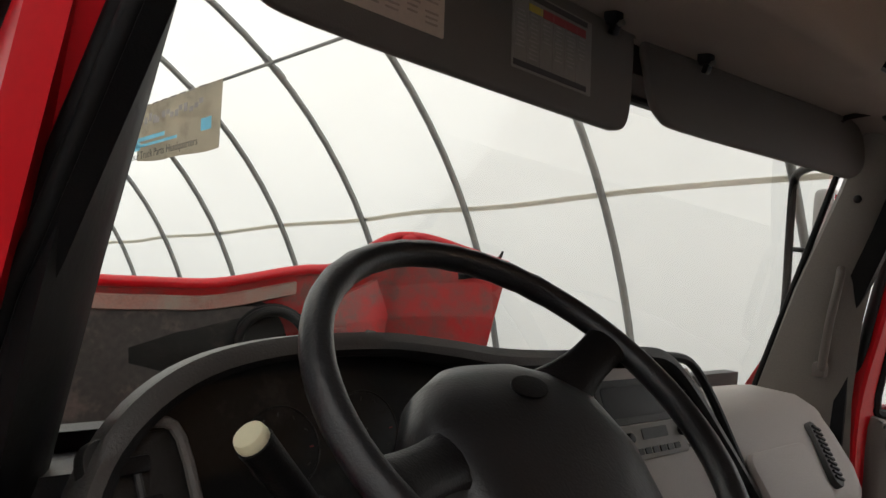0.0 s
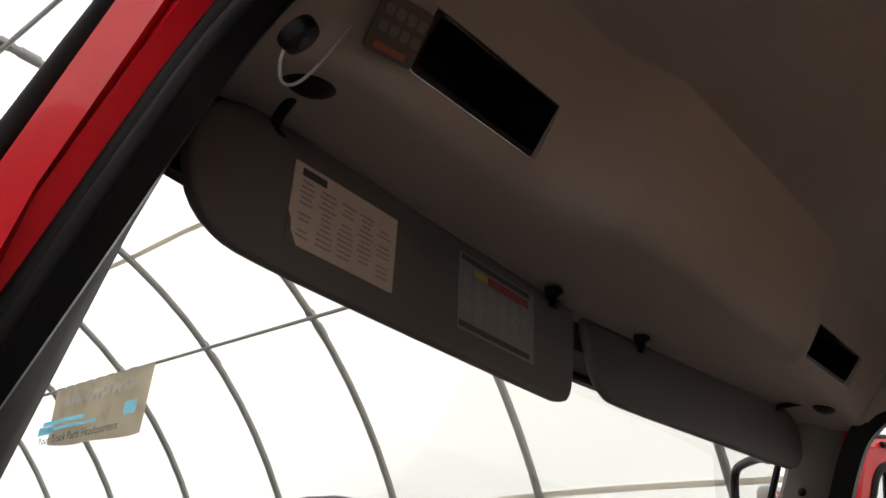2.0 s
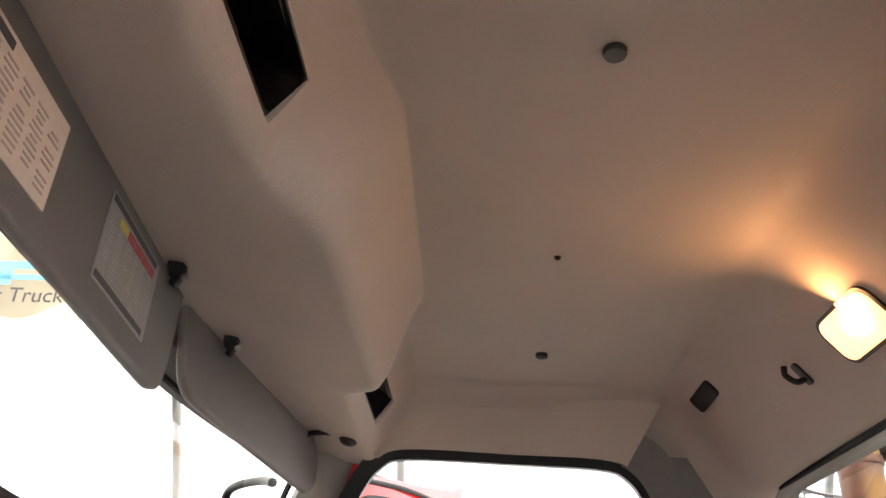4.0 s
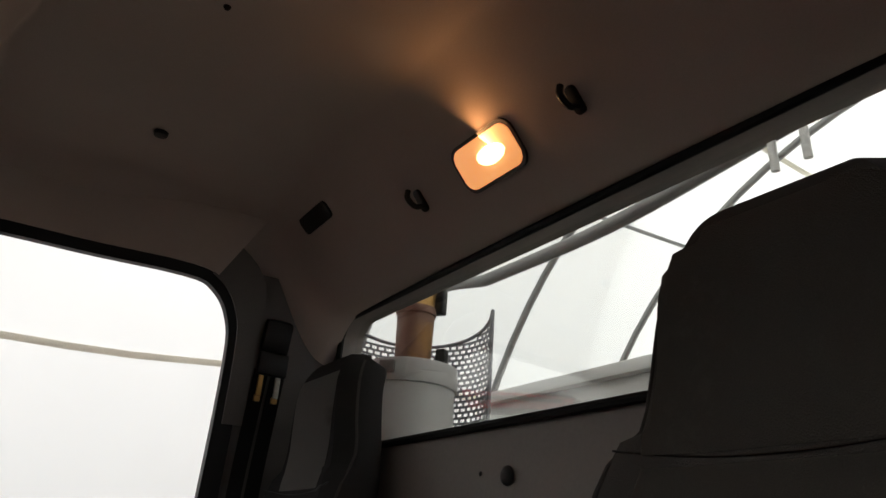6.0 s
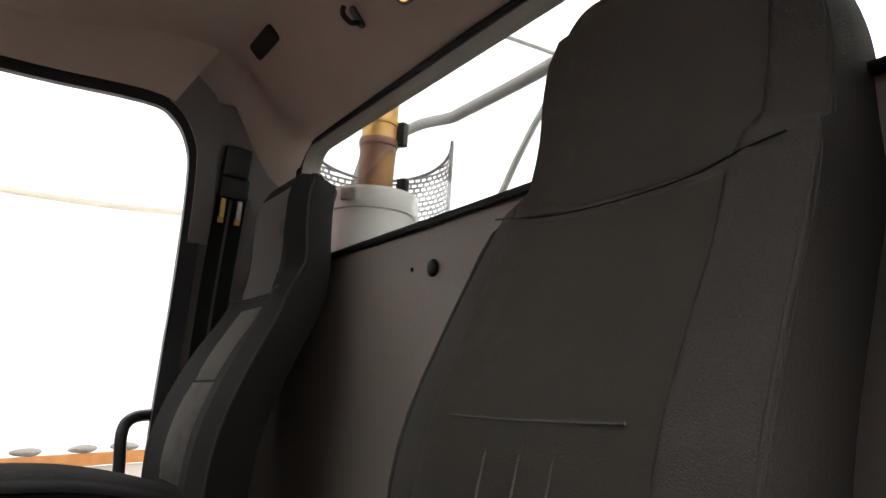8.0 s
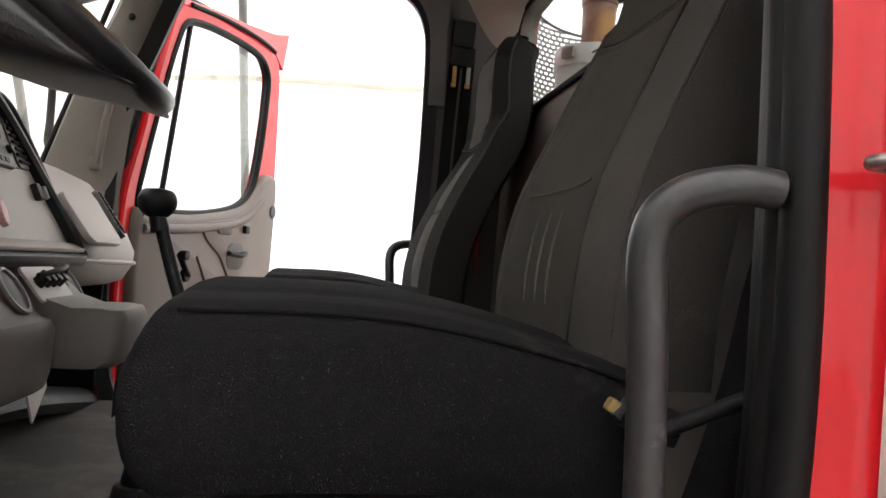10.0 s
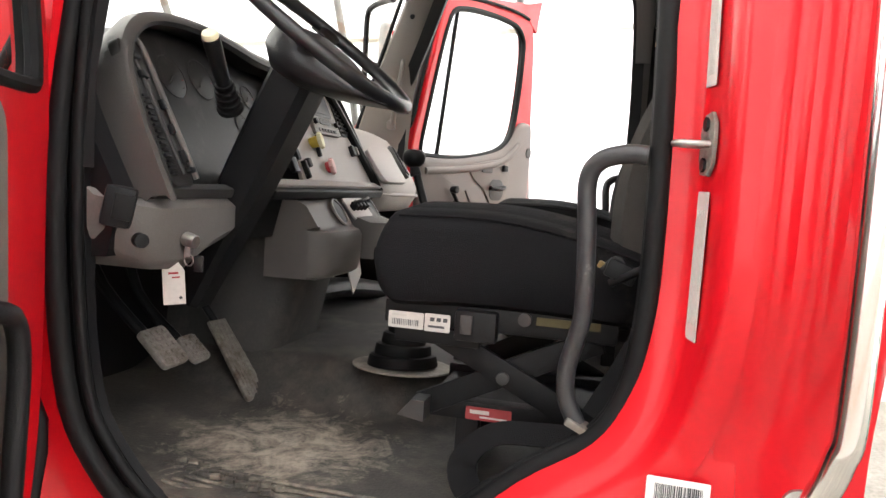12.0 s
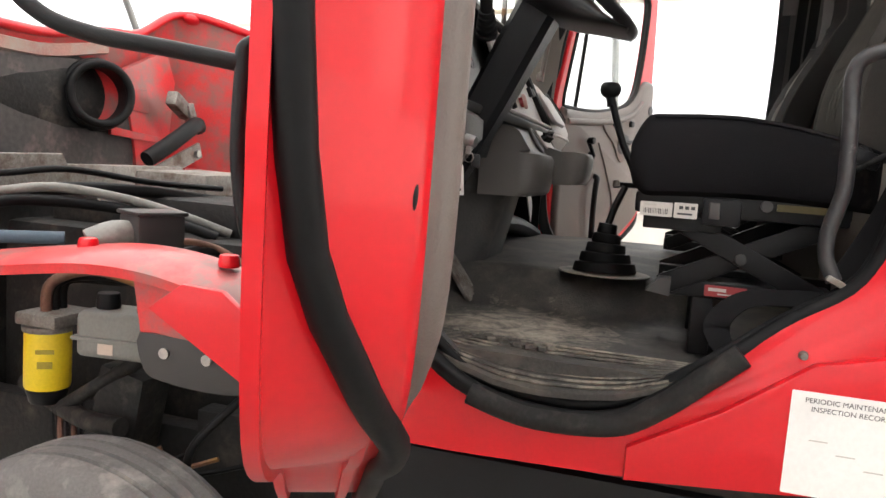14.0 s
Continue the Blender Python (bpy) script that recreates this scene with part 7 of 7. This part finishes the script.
def hood():
    h = thing("hood", (0, 3.2, -0.6), "red truck hood tilted forward, its grimy underside showing", "hood")

    def top(x):
        a = abs(x)
        k, j = min(1, max(0, (a - 0.74) / 0.42)), min(1, max(0, (a - 0.15) / 0.6))
        z = 0.805 + 0.085 * j * j * (3 - 2 * j) + 0.175 * (k * k * (3 - 2 * k))
        return z - 0.12 * max(0, (a - 1.25) / 0.2)

    rings = []
    for i in range(61):
        x = -1.42 + 2.84 * i / 60
        a = abs(x)
        z1 = top(x)
        wing = 0.45 * max(0, (a - 1.12) / 0.30) ** 1.5
        ring = []
        for j in range(16):
            t = j / 15
            z = z1 + (-0.55 - z1) * t
            y = 3.30 - wing + 0.10 * math.sin(math.pi * t) + 0.12 * t
            ring.append((x, y, z))
        rings.append(ring)
    b = loft(rings, closed=False)
    ext = bmesh.ops.extrude_face_region(b, geom=b.faces[:])
    bmesh.ops.translate(b, vec=(0, 0.03, 0.01), verts=[g for g in ext["geom"] if isinstance(g, bmesh.types.BMVert)])
    part("shell", b, RED_DIRTY, h)
    part("rear_lip", tube([(x, 3.30 - 0.45 * max(0, (abs(x) - 1.12) / 0.30) ** 1.5, top(x)) for x in (-1.42 + 0.0946 * i for i in range(31))], 0.022, seg=10, n=2), RED, h)
    pale = mat("grimy_pink_paint", (0.34, 0.17, 0.14), 0.6, var=0.3, bump=0.02, dirt=(0.30, 0.25, 0.21), dirt_amount=0.6, dirt_scale=7)
    part("inner_flange", loft([[(x, 3.30, top(x) - 0.045), (x, 3.285, top(x) - 0.050), (x, 3.285, top(x) - 0.098), (x, 3.30, top(x) - 0.105)] for x in (-1.0 + 0.05 * i for i in range(33))]), pale, h, "pale worn inner flange")
    # dark insulated panel and moulded duct inside
    # grime on black, the base raised to paint in the windscreen's haze
    part("insulation", prism(smooth2([(-0.75, 0.72), (0.45, 0.72), (0.75, 0.55), (0.80, 0.20), (0.70, -0.35), (-0.70, -0.35), (-0.85, 0.3)], 3), frame_axes((0, 3.325, 0), (1, 0, 0), (0, 0, 1)), 0.03, 0.012), mat("grimy_hazed_insulation", (0.045, 0.038, 0.036), 0.7, var=0.4, bump=0.15, fine=40, dirt=(0.14, 0.10, 0.09), dirt_amount=0.4, dirt_scale=5), h, "black grimy insulation panel")
    part("rib", prism([(0.70, 0.72), (1.02, 0.86), (1.10, 0.70), (1.05, 0.30), (0.86, -0.10), (0.80, 0.3)], frame_axes((0, 3.325, 0), (1, 0, 0), (0, 0, 1)), 0.045, 0.02), RED_DIRTY, h)
    part("stiffener", prism([(0.70, 0.63), (0.86, 0.64), (0.88, 0.52), (0.72, 0.53)], frame_axes((0, 3.29, 0), (1, 0, 0), (0, 0, 1)), 0.02, 0.006), RED_DIRTY, h)
    part("stiffener", prism([(0.60, 0.44), (1.02, 0.40), (1.02, 0.37), (0.60, 0.40)], frame_axes((0, 3.28, 0), (1, 0, 0), (0, 0, 1)), 0.02, 0.006), RED_DIRTY, h)
    # latch brackets, rubber hold-down and its bolted plate
    part("latch_bracket", box((0.97, 3.16, 0.575), (0.19, 0.06, 0.075), (0, 22, 10), 0.012), STEEL_DIRTY, h, "dirty steel bracket")
    part("bracket_arm", box((1.05, 3.15, 0.53), (0.05, 0.05, 0.13), (0, -25, 0), 0.01), STEEL_DIRTY, h)
    part("rubber_hold_down", tube([(0.63, 3.08, 0.295), (0.74, 3.06, 0.36), (0.88, 3.05, 0.44), (0.99, 3.07, 0.485), (1.04, 3.09, 0.47)], 0.04, seg=12, n=4), RUBBER, h, "black rubber hold-down")
    part("latch_plate", box((0.93, 3.13, 0.285), (0.40, 0.02, 0.085), (0, -21, 0), 0.006), STEEL_DIRTY, h)
    for x, z in ((0.80, 0.235), (1.07, 0.335)):
        part("plate_bolt", cyl((x, 3.12, z), (x, 3.10, z), 0.02, seg=6), METAL, h)
    part("red_bracket", box((1.20, 3.18, 0.22), (0.34, 0.05, 0.06), (0, 3, 0), 0.012), RED_DIRTY, h)
    part("red_bracket", box((1.22, 3.18, 0.02), (0.16, 0.05, 0.10), (0, 0, 0), 0.012), RED_DIRTY, h)
    part("slot_plate", box((1.14, 3.17, 0.125), (0.30, 0.04, 0.06), (0, -4, 0), 0.008), ENGINE, h)
    part("latch_hook", tube([(1.30, 3.05, 0.905), (1.38, 2.98, 0.93), (1.45, 2.95, 0.99), (1.48, 2.95, 1.03)], [0.02, 0.02, 0.019, 0.018, 0.017, 0.016, 0.014, 0.012, 0.010, 0.008, 0.007, 0.006, 0.004], seg=8, n=4), RUBBER, h, "black hood latch handle")
    part("marker_light", ball((1.19, 3.26, 1.050), 0.05, scale=(1.2, 0.8, 0.6)), RED, h)
    part("plate", box((1.30, 3.18, 0.10), (0.16, 0.03, 0.07), (0, -10, 0), 0.01), BLACK, h)
    # round air intake seal
    c = Vector((0.485, 3.25, 0.575))
    n = Vector((-0.45, -0.88, 0.05)).normalized()
    u = n.cross(Vector((0, 0, 1))).normalized()
    w = n.cross(u)
    for r, off, t in ((0.135, 0.06, 0.020), (0.146, 0.02, 0.018), (0.142, -0.02, 0.018), (0.146, -0.06, 0.018)):
        ring = [c + n * off + r * (math.cos(a) * u + math.sin(a) * w) for a in (2 * math.pi * k / 36 for k in range(36))]
        part("intake_seal", tube(ring, t, seg=10, closed=True, n=1), RUBBER, h, "black ribbed rubber intake ring")
    rings = [[c + n * off + r * (math.cos(a) * u + math.sin(a) * w) for a in (2 * math.pi * k / 36 for k in range(36))] for r, off in ((0.122, 0.06), (0.122, -0.06))]
    part("intake_sleeve", loft(rings, cap=False), RUBBER, h)
    part("intake_floor", cyl(c - n * 0.06, c - n * 0.05, 0.122, seg=32), RED_DIRTY, h)
    part("air_duct", loft([[c + n * o_ + Vector((dx, 0, 0)) + r * (math.cos(a) * u + math.sin(a) * w) for a in (2 * math.pi * k / 28 for k in range(28))] for o_, dx, r in ((-0.06, 0, 0.135), (-0.11, -0.12, 0.18), (-0.15, -0.35, 0.235), (-0.17, -0.60, 0.25), (-0.18, -0.9, 0.25))]), ENGINE, h, "dark moulded air duct")
    return h


hood()


def engine_bay():
    # fender edge over the front wheel
    f = thing("inner_fender", (-0.85, 1.9, -0.2), "dusty red inner fender arch above the front tyre", "fender")
    edge = [(2.9, -0.06), (2.6, 0.0), (2.25, 0.055), (2.0, 0.085), (1.8, 0.075), (1.62, 0.03), (1.52, -0.04)]
    line = [(q.x, q.y) for q in curve([(y, z, 0) for y, z in edge], 5)]
    rings = [[(-0.93, y, z - 0.035), (-0.935, y, z - 0.01), (-0.92, y, z), (-0.86, y, z + 0.02), (-0.74, y, z + 0.025), (-0.73, y, z + 0.005), (-0.86, y, z - 0.002), (-0.915, y, z - 0.02)] for y, z in line]
    part("arch", loft(rings), RED_DIRTY, f)
    part("rear_flange", prism([(1.815, -0.006), (1.726, 0.06), (1.62, 0.055), (1.48, -0.05), (1.44, -0.20), (1.50, -0.21), (1.568, -0.144)], frame_axes((-0.93, 0, 0), (0, 1, 0), (0, 0, 1)), -0.02, 0.004), RED, f)
    part("inner_wall", prism([(1.93, 0.04), (1.60, 0.04), (1.60, -0.10), (1.905, -0.095)], frame_axes((-0.86, 0, 0), (0, 1, 0), (0, 0, 1)), 0.02, 0.004), RED_DIRTY, f)
    for y in (2.12, 1.70):
        part("rubber_bumper", cyl((-0.80, y, 0.085), (-0.80, y, 0.118), 0.028, 0.024, 14, 0.008), RED, f)
    mud = thing("mud_flap", (-0.84, 1.68, -0.25), "grey rubber splash flap bolted under the fender", "mud flap")
    part("flap", prism(smooth2([(1.905, -0.09), (1.75, -0.095), (1.58, -0.10), (1.54, -0.18), (1.66, -0.215), (1.84, -0.208), (1.895, -0.18)], 3), frame_axes((-0.86, 0, 0), (0, 1, 0), (0, 0, 1)), 0.012, 0.003), DARKGREY, mud)
    for y in (1.83, 1.71):
        part("washer", cyl((-0.862, y, -0.135), (-0.868, y, -0.135), 0.014, seg=12), METAL, mud)
    # tyre with grooved tread
    ty = thing("front_wheel", (-0.9, 2.0, GROUND + 0.1), "dusty front truck tyre with circumferential tread grooves", "wheel")
    c = Vector((-0.88, 2.02, -0.905))
    prof = [(-0.15, 0.30), (-0.145, 0.44), (-0.125, 0.485), (-0.105, 0.497), (-0.075, 0.503), (-0.072, 0.490), (-0.062, 0.490), (-0.059, 0.504), (-0.022, 0.505), (-0.019, 0.491), (-0.009, 0.491), (-0.006, 0.505), (0.028, 0.505), (0.031, 0.491), (0.041, 0.491), (0.044, 0.504), (0.08, 0.502), (0.083, 0.489), (0.093, 0.489), (0.096, 0.498), (0.12, 0.488), (0.145, 0.44), (0.15, 0.30)]
    rings = [[c + Vector((x, r * math.cos(a), r * math.sin(a))) for x, r in prof] for a in (2 * math.pi * k / 72 for k in range(73))]
    part("tyre", loft(rings, closed=False), TYRE, ty)
    part("rim", cyl(c + Vector((-0.10, 0, 0)), c + Vector((0.12, 0, 0)), 0.305, seg=40, bev=0.015), STEEL_DIRTY, ty)
    # engine block and its clutter
    en = thing("engine", (-0.1, 2.2, -0.6), "dark oily engine with hoses and covers in the open bay", "engine")
    part("block", box((0.0, 2.3, -0.30), (0.62, 1.25, 0.75), bev=0.03), ENGINE, en)
    part("valve_cover", box((0.0, 2.3, 0.12), (0.36, 1.1, 0.14), bev=0.03), ENGINE, en)
    part("intake_cover", box((0.30, 2.55, 0.22), (0.5, 0.30, 0.10), (0, 0, 8), 0.02), STEEL_DIRTY, en)
    part("cross_brace", box((0.1, 2.95, 0.22), (1.3, 0.06, 0.10), (0, 0, 4), 0.01), STEEL_DIRTY, en)
    part("radiator", box((0.0, 3.05, -0.25), (1.0, 0.10, 0.80), bev=0.01), ENGINE, en)
    for pts, r, mt in (([(-0.78, 2.70, 0.25), (-0.63, 2.60, 0.252), (-0.45, 2.52, 0.272), (-0.195, 2.40, 0.238), (0.1, 2.32, 0.22)], 0.011, RUBBER),
                       ([(-0.80, 2.55, 0.195), (-0.72, 2.50, 0.207), (-0.58, 2.44, 0.222), (-0.40, 2.33, 0.19), (-0.277, 2.20, 0.14), (-0.2, 2.08, 0.09)], 0.015, GREYPLASTIC),
                       ([(-0.80, 2.50, 0.17), (-0.66, 2.46, 0.185), (-0.45, 2.36, 0.165), (-0.33, 2.24, 0.13), (-0.25, 2.10, 0.08)], 0.018, RUBBER),
                       ([(-0.5, 2.62, 0.20), (-0.35, 2.52, 0.21), (-0.15, 2.40, 0.20), (0.2, 2.35, 0.16)], 0.022, RUBBER),
                       ([(-0.62, 2.05, 0.09), (-0.55, 2.00, 0.10), (-0.48, 1.95, 0.08), (-0.45, 1.88, 0.04)], 0.010, RUST),
                       ([(-0.56, 2.03, 0.06), (-0.50, 1.97, 0.075), (-0.44, 1.93, 0.05)], 0.014, RUBBER)):
        part("hose", tube(pts, r, seg=10, n=6), mt, en)
    part("hose_tag", box((-0.425, 2.36, 0.190), (0.095, 0.02, 0.032), (0, 8, -30)), PAPER, en, "white tag on a hose")
    part("heat_cover", prism([(-0.75, 0.20), (-0.72, 0.275), (-0.36, 0.285), (-0.32, 0.22)], frame_axes((0.1, 2.75, 0.03), (1, 0, 0), (0, 0, 1)), 0.03, 0.006), STEEL_DIRTY, en, "dull metal heat cover")
    part("canister", tube([(-0.74, 2.17, 0.09), (-0.69, 2.13, 0.115), (-0.63, 2.10, 0.11)], 0.042, seg=14, n=4), GREYPLASTIC, en)
    part("junction_box", box((-0.60, 2.08, 0.125), (0.14, 0.12, 0.10), (0, 0, -25), 0.012), DARKGREY, en)
    part("box_lid", box((-0.60, 2.08, 0.178), (0.15, 0.13, 0.012), (0, 0, -25), 0.004), DARKGREY, en)
    part("blue_hose", cyl((-0.62, 2.62, 0.06), (-0.50, 2.48, 0.06), 0.020, seg=14), mat("faded_blue_hose", (0.08, 0.12, 0.16), 0.6), en)
    part("steering_shaft", cyl((-0.62, 1.65, 0.05), (-0.60, 2.4, -0.45), 0.022, seg=12), ENGINE, en)
    part("frame_rail", box((-0.42, 2.0, -0.62), (0.08, 2.6, 0.26), bev=0.01), ENGINE, en)
    part("steering_box", box((-0.55, 2.18, -0.42), (0.14, 0.16, 0.26), (10, 0, 0), 0.02), ENGINE, en)
    part("axle_beam", box((0.0, 2.02, -0.85), (1.5, 0.12, 0.14), bev=0.02), ENGINE, en)
    for k in range(5):
        part("wiring", tube([(-0.60 + 0.03 * k, 2.42, -0.46), (-0.62 - 0.02 * k, 2.38 - 0.05 * k, -0.56), (-0.58 + 0.01 * k, 2.30 - 0.08 * k, -0.60), (-0.5, 2.2 - 0.1 * k, -0.55)], 0.008, seg=6, n=5), RUST if k % 2 else BLACK, en)
    part("brake_hose", tube([(-0.62, 1.75, -0.30), (-0.66, 1.80, -0.36), (-0.70, 1.86, -0.45), (-0.66, 1.90, -0.6)], 0.012, seg=10, n=6), RUBBER, en)
    part("lower_arm", tube([(-0.5, 2.62, -0.42), (-0.62, 2.3, -0.45), (-0.66, 2.12, -0.44)], 0.03, seg=10, n=4), ENGINE, en)
    fi = thing("oil_filter", (-0.60, 2.44, -0.39), "bright yellow spin-on filter can on the engine", "filter")
    part("can", cyl((-0.60, 2.44, -0.385), (-0.60, 2.44, -0.205), 0.066, seg=28, bev=0.012), YELLOW, fi)
    part("seal_ring", cyl((-0.60, 2.44, -0.208), (-0.60, 2.44, -0.19), 0.072, seg=28, bev=0.004), STEEL_DIRTY, fi)
    part("head", box((-0.59, 2.42, -0.165), (0.17, 0.15, 0.04), bev=0.012), STEEL_DIRTY, fi)
    part("base", cyl((-0.60, 2.44, -0.43), (-0.60, 2.44, -0.385), 0.05, 0.062, 20, 0.006), BLACK, fi)
    for k in range(3):
        part("line", tube([(-0.62 + 0.03 * k, 2.43, -0.15), (-0.61 + 0.03 * k, 2.42, -0.06), (-0.55 + 0.04 * k, 2.32, -0.02 - 0.02 * k), (-0.5 + 0.04 * k, 2.15, -0.06)], 0.016, seg=10, n=6), RUST if k == 0 else RUBBER, fi)
    bars([(0, 0.02, 0.05, 0.012), (0.0, -0.02, 0.04, 0.02)], frame_axes((-0.655, 2.398, -0.28), (0.55, -0.83, 0), (0, 0, 1)), fi, mat("olive_ink", (0.35, 0.28, 0.03), 0.5), "print_bar", 0.003)
    rs = thing("reservoir", (-0.66, 2.12, -0.25), "grey plastic reservoir with two round caps", "reservoir")
    part("tank", box((-0.64, 2.11, -0.165), (0.15, 0.25, 0.13), (0, 0, 8), 0.025, 3), GREYPLASTIC, rs)
    part("flange", box((-0.64, 2.11, -0.175), (0.165, 0.265, 0.012), (0, 0, 8), 0.004), GREYPLASTIC, rs)
    part("cap", cyl((-0.65, 2.18, -0.10), (-0.65, 2.18, -0.055), 0.034, 0.030, 18, 0.006), BLACK, rs)
    part("cap", cyl((-0.64, 2.04, -0.10), (-0.64, 2.04, -0.06), 0.042, 0.038, 18, 0.006), DARKGREY, rs)
    part("sticker", box((-0.718, 2.13, -0.20), (0.003, 0.045, 0.03), (0, 0, 8)), PAPER_TAN, rs)


engine_bay()

# underside of the cab
un = thing("chassis", (0, 0.5, -0.6), "dark chassis frame under the cab", "chassis")
part("frame_rail", box((-0.43, 0.0, -0.55), (0.08, 4.0, 0.26), bev=0.01), ENGINE, un)
part("frame_rail", box((0.43, 0.0, -0.55), (0.08, 4.0, 0.26), bev=0.01), ENGINE, un)
part("belly_panel", box((0, 0.72, -0.20), (1.80, 1.50, 0.05), bev=0.01), ENGINE, un)
part("step_bracket", box((-0.86, 0.75, -0.34), (0.10, 0.95, 0.22), bev=0.01), BLACK, un, "black step bracket")

# ---------------------------------------------------------------- behind the cab


def exhaust():
    e = thing("exhaust_stack", (0.945, -0.19, 0.9), "rusty vertical exhaust stack on a grey canister", "exhaust")
    c = Vector((0.945, -0.20, 0))
    at = lambda z: c + Vector((0, 0, z))
    part("canister", cyl(at(0.75), at(1.27), 0.128, seg=40, bev=0.008), TANK, e)
    part("canister_band", cyl(at(1.225), at(1.292), 0.136, 0.134, 40, 0.008), TANK, e)
    part("canister_lid", cyl(at(1.288), at(1.302), 0.125, 0.080, 40, 0.003), STEEL_DIRTY, e)
    part("band_lug", box((0.875, -0.085, 1.262), (0.045, 0.02, 0.035), (0, 0, 35), 0.004), STEEL_DIRTY, e)
    part("elbow", cyl(at(1.295), at(1.462), 0.052, 0.056, 32), RUST, e)
    part("pipe", cyl(at(1.455), at(2.2), 0.054, seg=32), BRASS, e)
    part("clamp", cyl(at(1.447), at(1.470), 0.060, seg=32, bev=0.003), RUST, e)
    part("clamp", cyl(at(1.515), at(1.535), 0.058, seg=32, bev=0.003), BRASS, e)
    part("clamp_bolt", box((0.910, -0.258, 1.495), (0.035, 0.03, 0.075), (0, 0, 30), 0.005), BLACK, e)
    part("clamp_bolt", box((0.885, -0.262, 1.325), (0.03, 0.03, 0.045), (0, 0, 30), 0.005), BLACK, e)
    g = thing("heat_shield", (0.97, -0.25, 0.9), "curved stainless guard with rows of slots round the exhaust", "heat shield")
    # bent sheet with rows of real slots: each row is a chain of bars between staggered gaps
    R, a0, a1 = 0.225, radians(236), radians(428)

    def on(a, z, r=R):
        return c + Vector((r * math.cos(a), r * math.sin(a), z))

    def rim(a):
        k = (a - a0) / (a1 - a0)
        return 1.415 + 0.065 * (2 * k - 1) ** 2

    def patch(a, b_, z, z2, bm):
        k = max(1, int((b_ - a) / radians(7)))
        rows = [[on(a + (b_ - a) * i / k, zz, rr_) for i in range(k + 1)] for zz, rr_ in ((z, R), (z2, R), (z2, R + 0.003), (z, R + 0.003))]
        loft([[rows[j][i] for j in range(4)] for i in range(k + 1)], bm=bm)

    b = bmesh.new()
    pitch, slot = radians(6.4), radians(4.6)
    for r in range(24):
        z = 1.11 + 0.0165 * r
        shift = pitch / 2 if r % 2 else 0
        for k in range(int((a1 - a0) / pitch)):
            a = a0 + k * pitch + shift
            if z + 0.0165 < rim(a + slot / 2):
                patch(a + slot, a + pitch, z, z + 0.0095, b)
                patch(a, a + pitch, z + 0.0095, z + 0.0165, b)
    part("perforated_sheet", b, ALU, g, "stainless sheet with staggered slots")
    b = bmesh.new()
    for a in (a0, a1):
        tube([on(a, 1.05), on(a, rim(a))], 0.006, seg=8, n=1, bm=b)
    tube([on(a0 + (a1 - a0) * i / 30, rim(a0 + (a1 - a0) * i / 30)) for i in range(31)], 0.0055, seg=8, n=1, bm=b)
    part("edge_rim", b, ALU, g)


exhaust()
br = thing("crossbar", (0.5, -0.6, 1.7), "bent grey steel bar across the back of the cab", "bar")
part("tube", tube([(1.75, -0.62, 1.80), (1.42, -0.60, 1.775), (1.20, -0.60, 1.735), (1.10, -0.60, 1.728), (0.53, -0.60, 1.73), (-0.05, -0.60, 1.79), (-0.8, -0.6, 1.86)], 0.022, seg=14, n=6), GALV, br)
for x in (-0.04, -0.12):
    part("hook", tube([(x, -0.60, 1.79), (x + 0.005, -0.57, 1.83), (x + 0.01, -0.54, 1.80), (x + 0.012, -0.54, 1.72), (x + 0.015, -0.55, 1.65)], 0.010, seg=10, n=5), METAL, br, "bright hook over the bar")
bx = thing("body_box", (0.6, -1.9, 0.6), "pale grey painted equipment box behind the cab", "truck body")
part("box", box((0.65, -2.0, 0.98), (2.6, 1.6, 1.14), bev=0.04, seg=3), TANK, bx)
part("lid_lip", box((0.65, -1.18, 1.50), (2.62, 0.05, 0.05), bev=0.01), TANK, bx)

# hoses behind the cab corner
hs = thing("air_hoses", (-0.9, -0.3, 0.3), "green and black coiled air hoses behind the cab", "hose")
for k in range(6):
    z = 0.16 + 0.045 * k
    part("hose", tube([(-1.02, -0.16, z), (-0.98, -0.24, z + 0.02), (-0.9, -0.30, z + 0.03), (-0.8, -0.28, z)], 0.013, seg=10, n=5), mat("green_hose", (0.03, 0.16, 0.08), 0.5) if k in (2, 4) else RUBBER, hs)

# round duct and ribbed panel at the far end of the building
du = thing("ventilation_duct", BLD @ Vector((-2.0, -6.0, 2.2)), "large pale grey round duct under the cover", "duct")
part("pipe", in_building(cyl((-4.2, -5.4, 2.75), (3.0, -6.2, 2.75), 0.28, seg=32)), TANK, du)
sh = thing("ribbed_panel", BLD @ Vector((-2.5, -6.6, 1.0)), "white ribbed metal panel on the end wall", "panel")
for k in range(26):
    part("rib", in_building(box((-2.4, -6.62, 0.25 + 0.09 * k), (3.6, 0.05, 0.07), bev=0.02)), TANK, sh)
rk = random.Random(2)
for k in range(7):
    st = thing("stone", BLD @ Vector((HC + HR - 0.06, -1.5 + 0.36 * k, 0.2)), "rough grey stone resting on the orange board", "stone", "stones on the ledge")
    b = ball((0, 0, 0), 0.055, scale=(0.8, 1.3 + rk.random(), 0.55), seg=12)
    for v in b.verts:
        v.co *= 1 + 0.25 * noise.noise(v.co * 14 + Vector((k, 0, 0)))
    bmesh.ops.transform(b, matrix=Matrix.Translation((HC + HR - 0.055, -1.6 + 0.34 * k + 0.1 * rk.random(), 0.232)), verts=b.verts[:])
    part("rock", in_building(b), STONE, st)
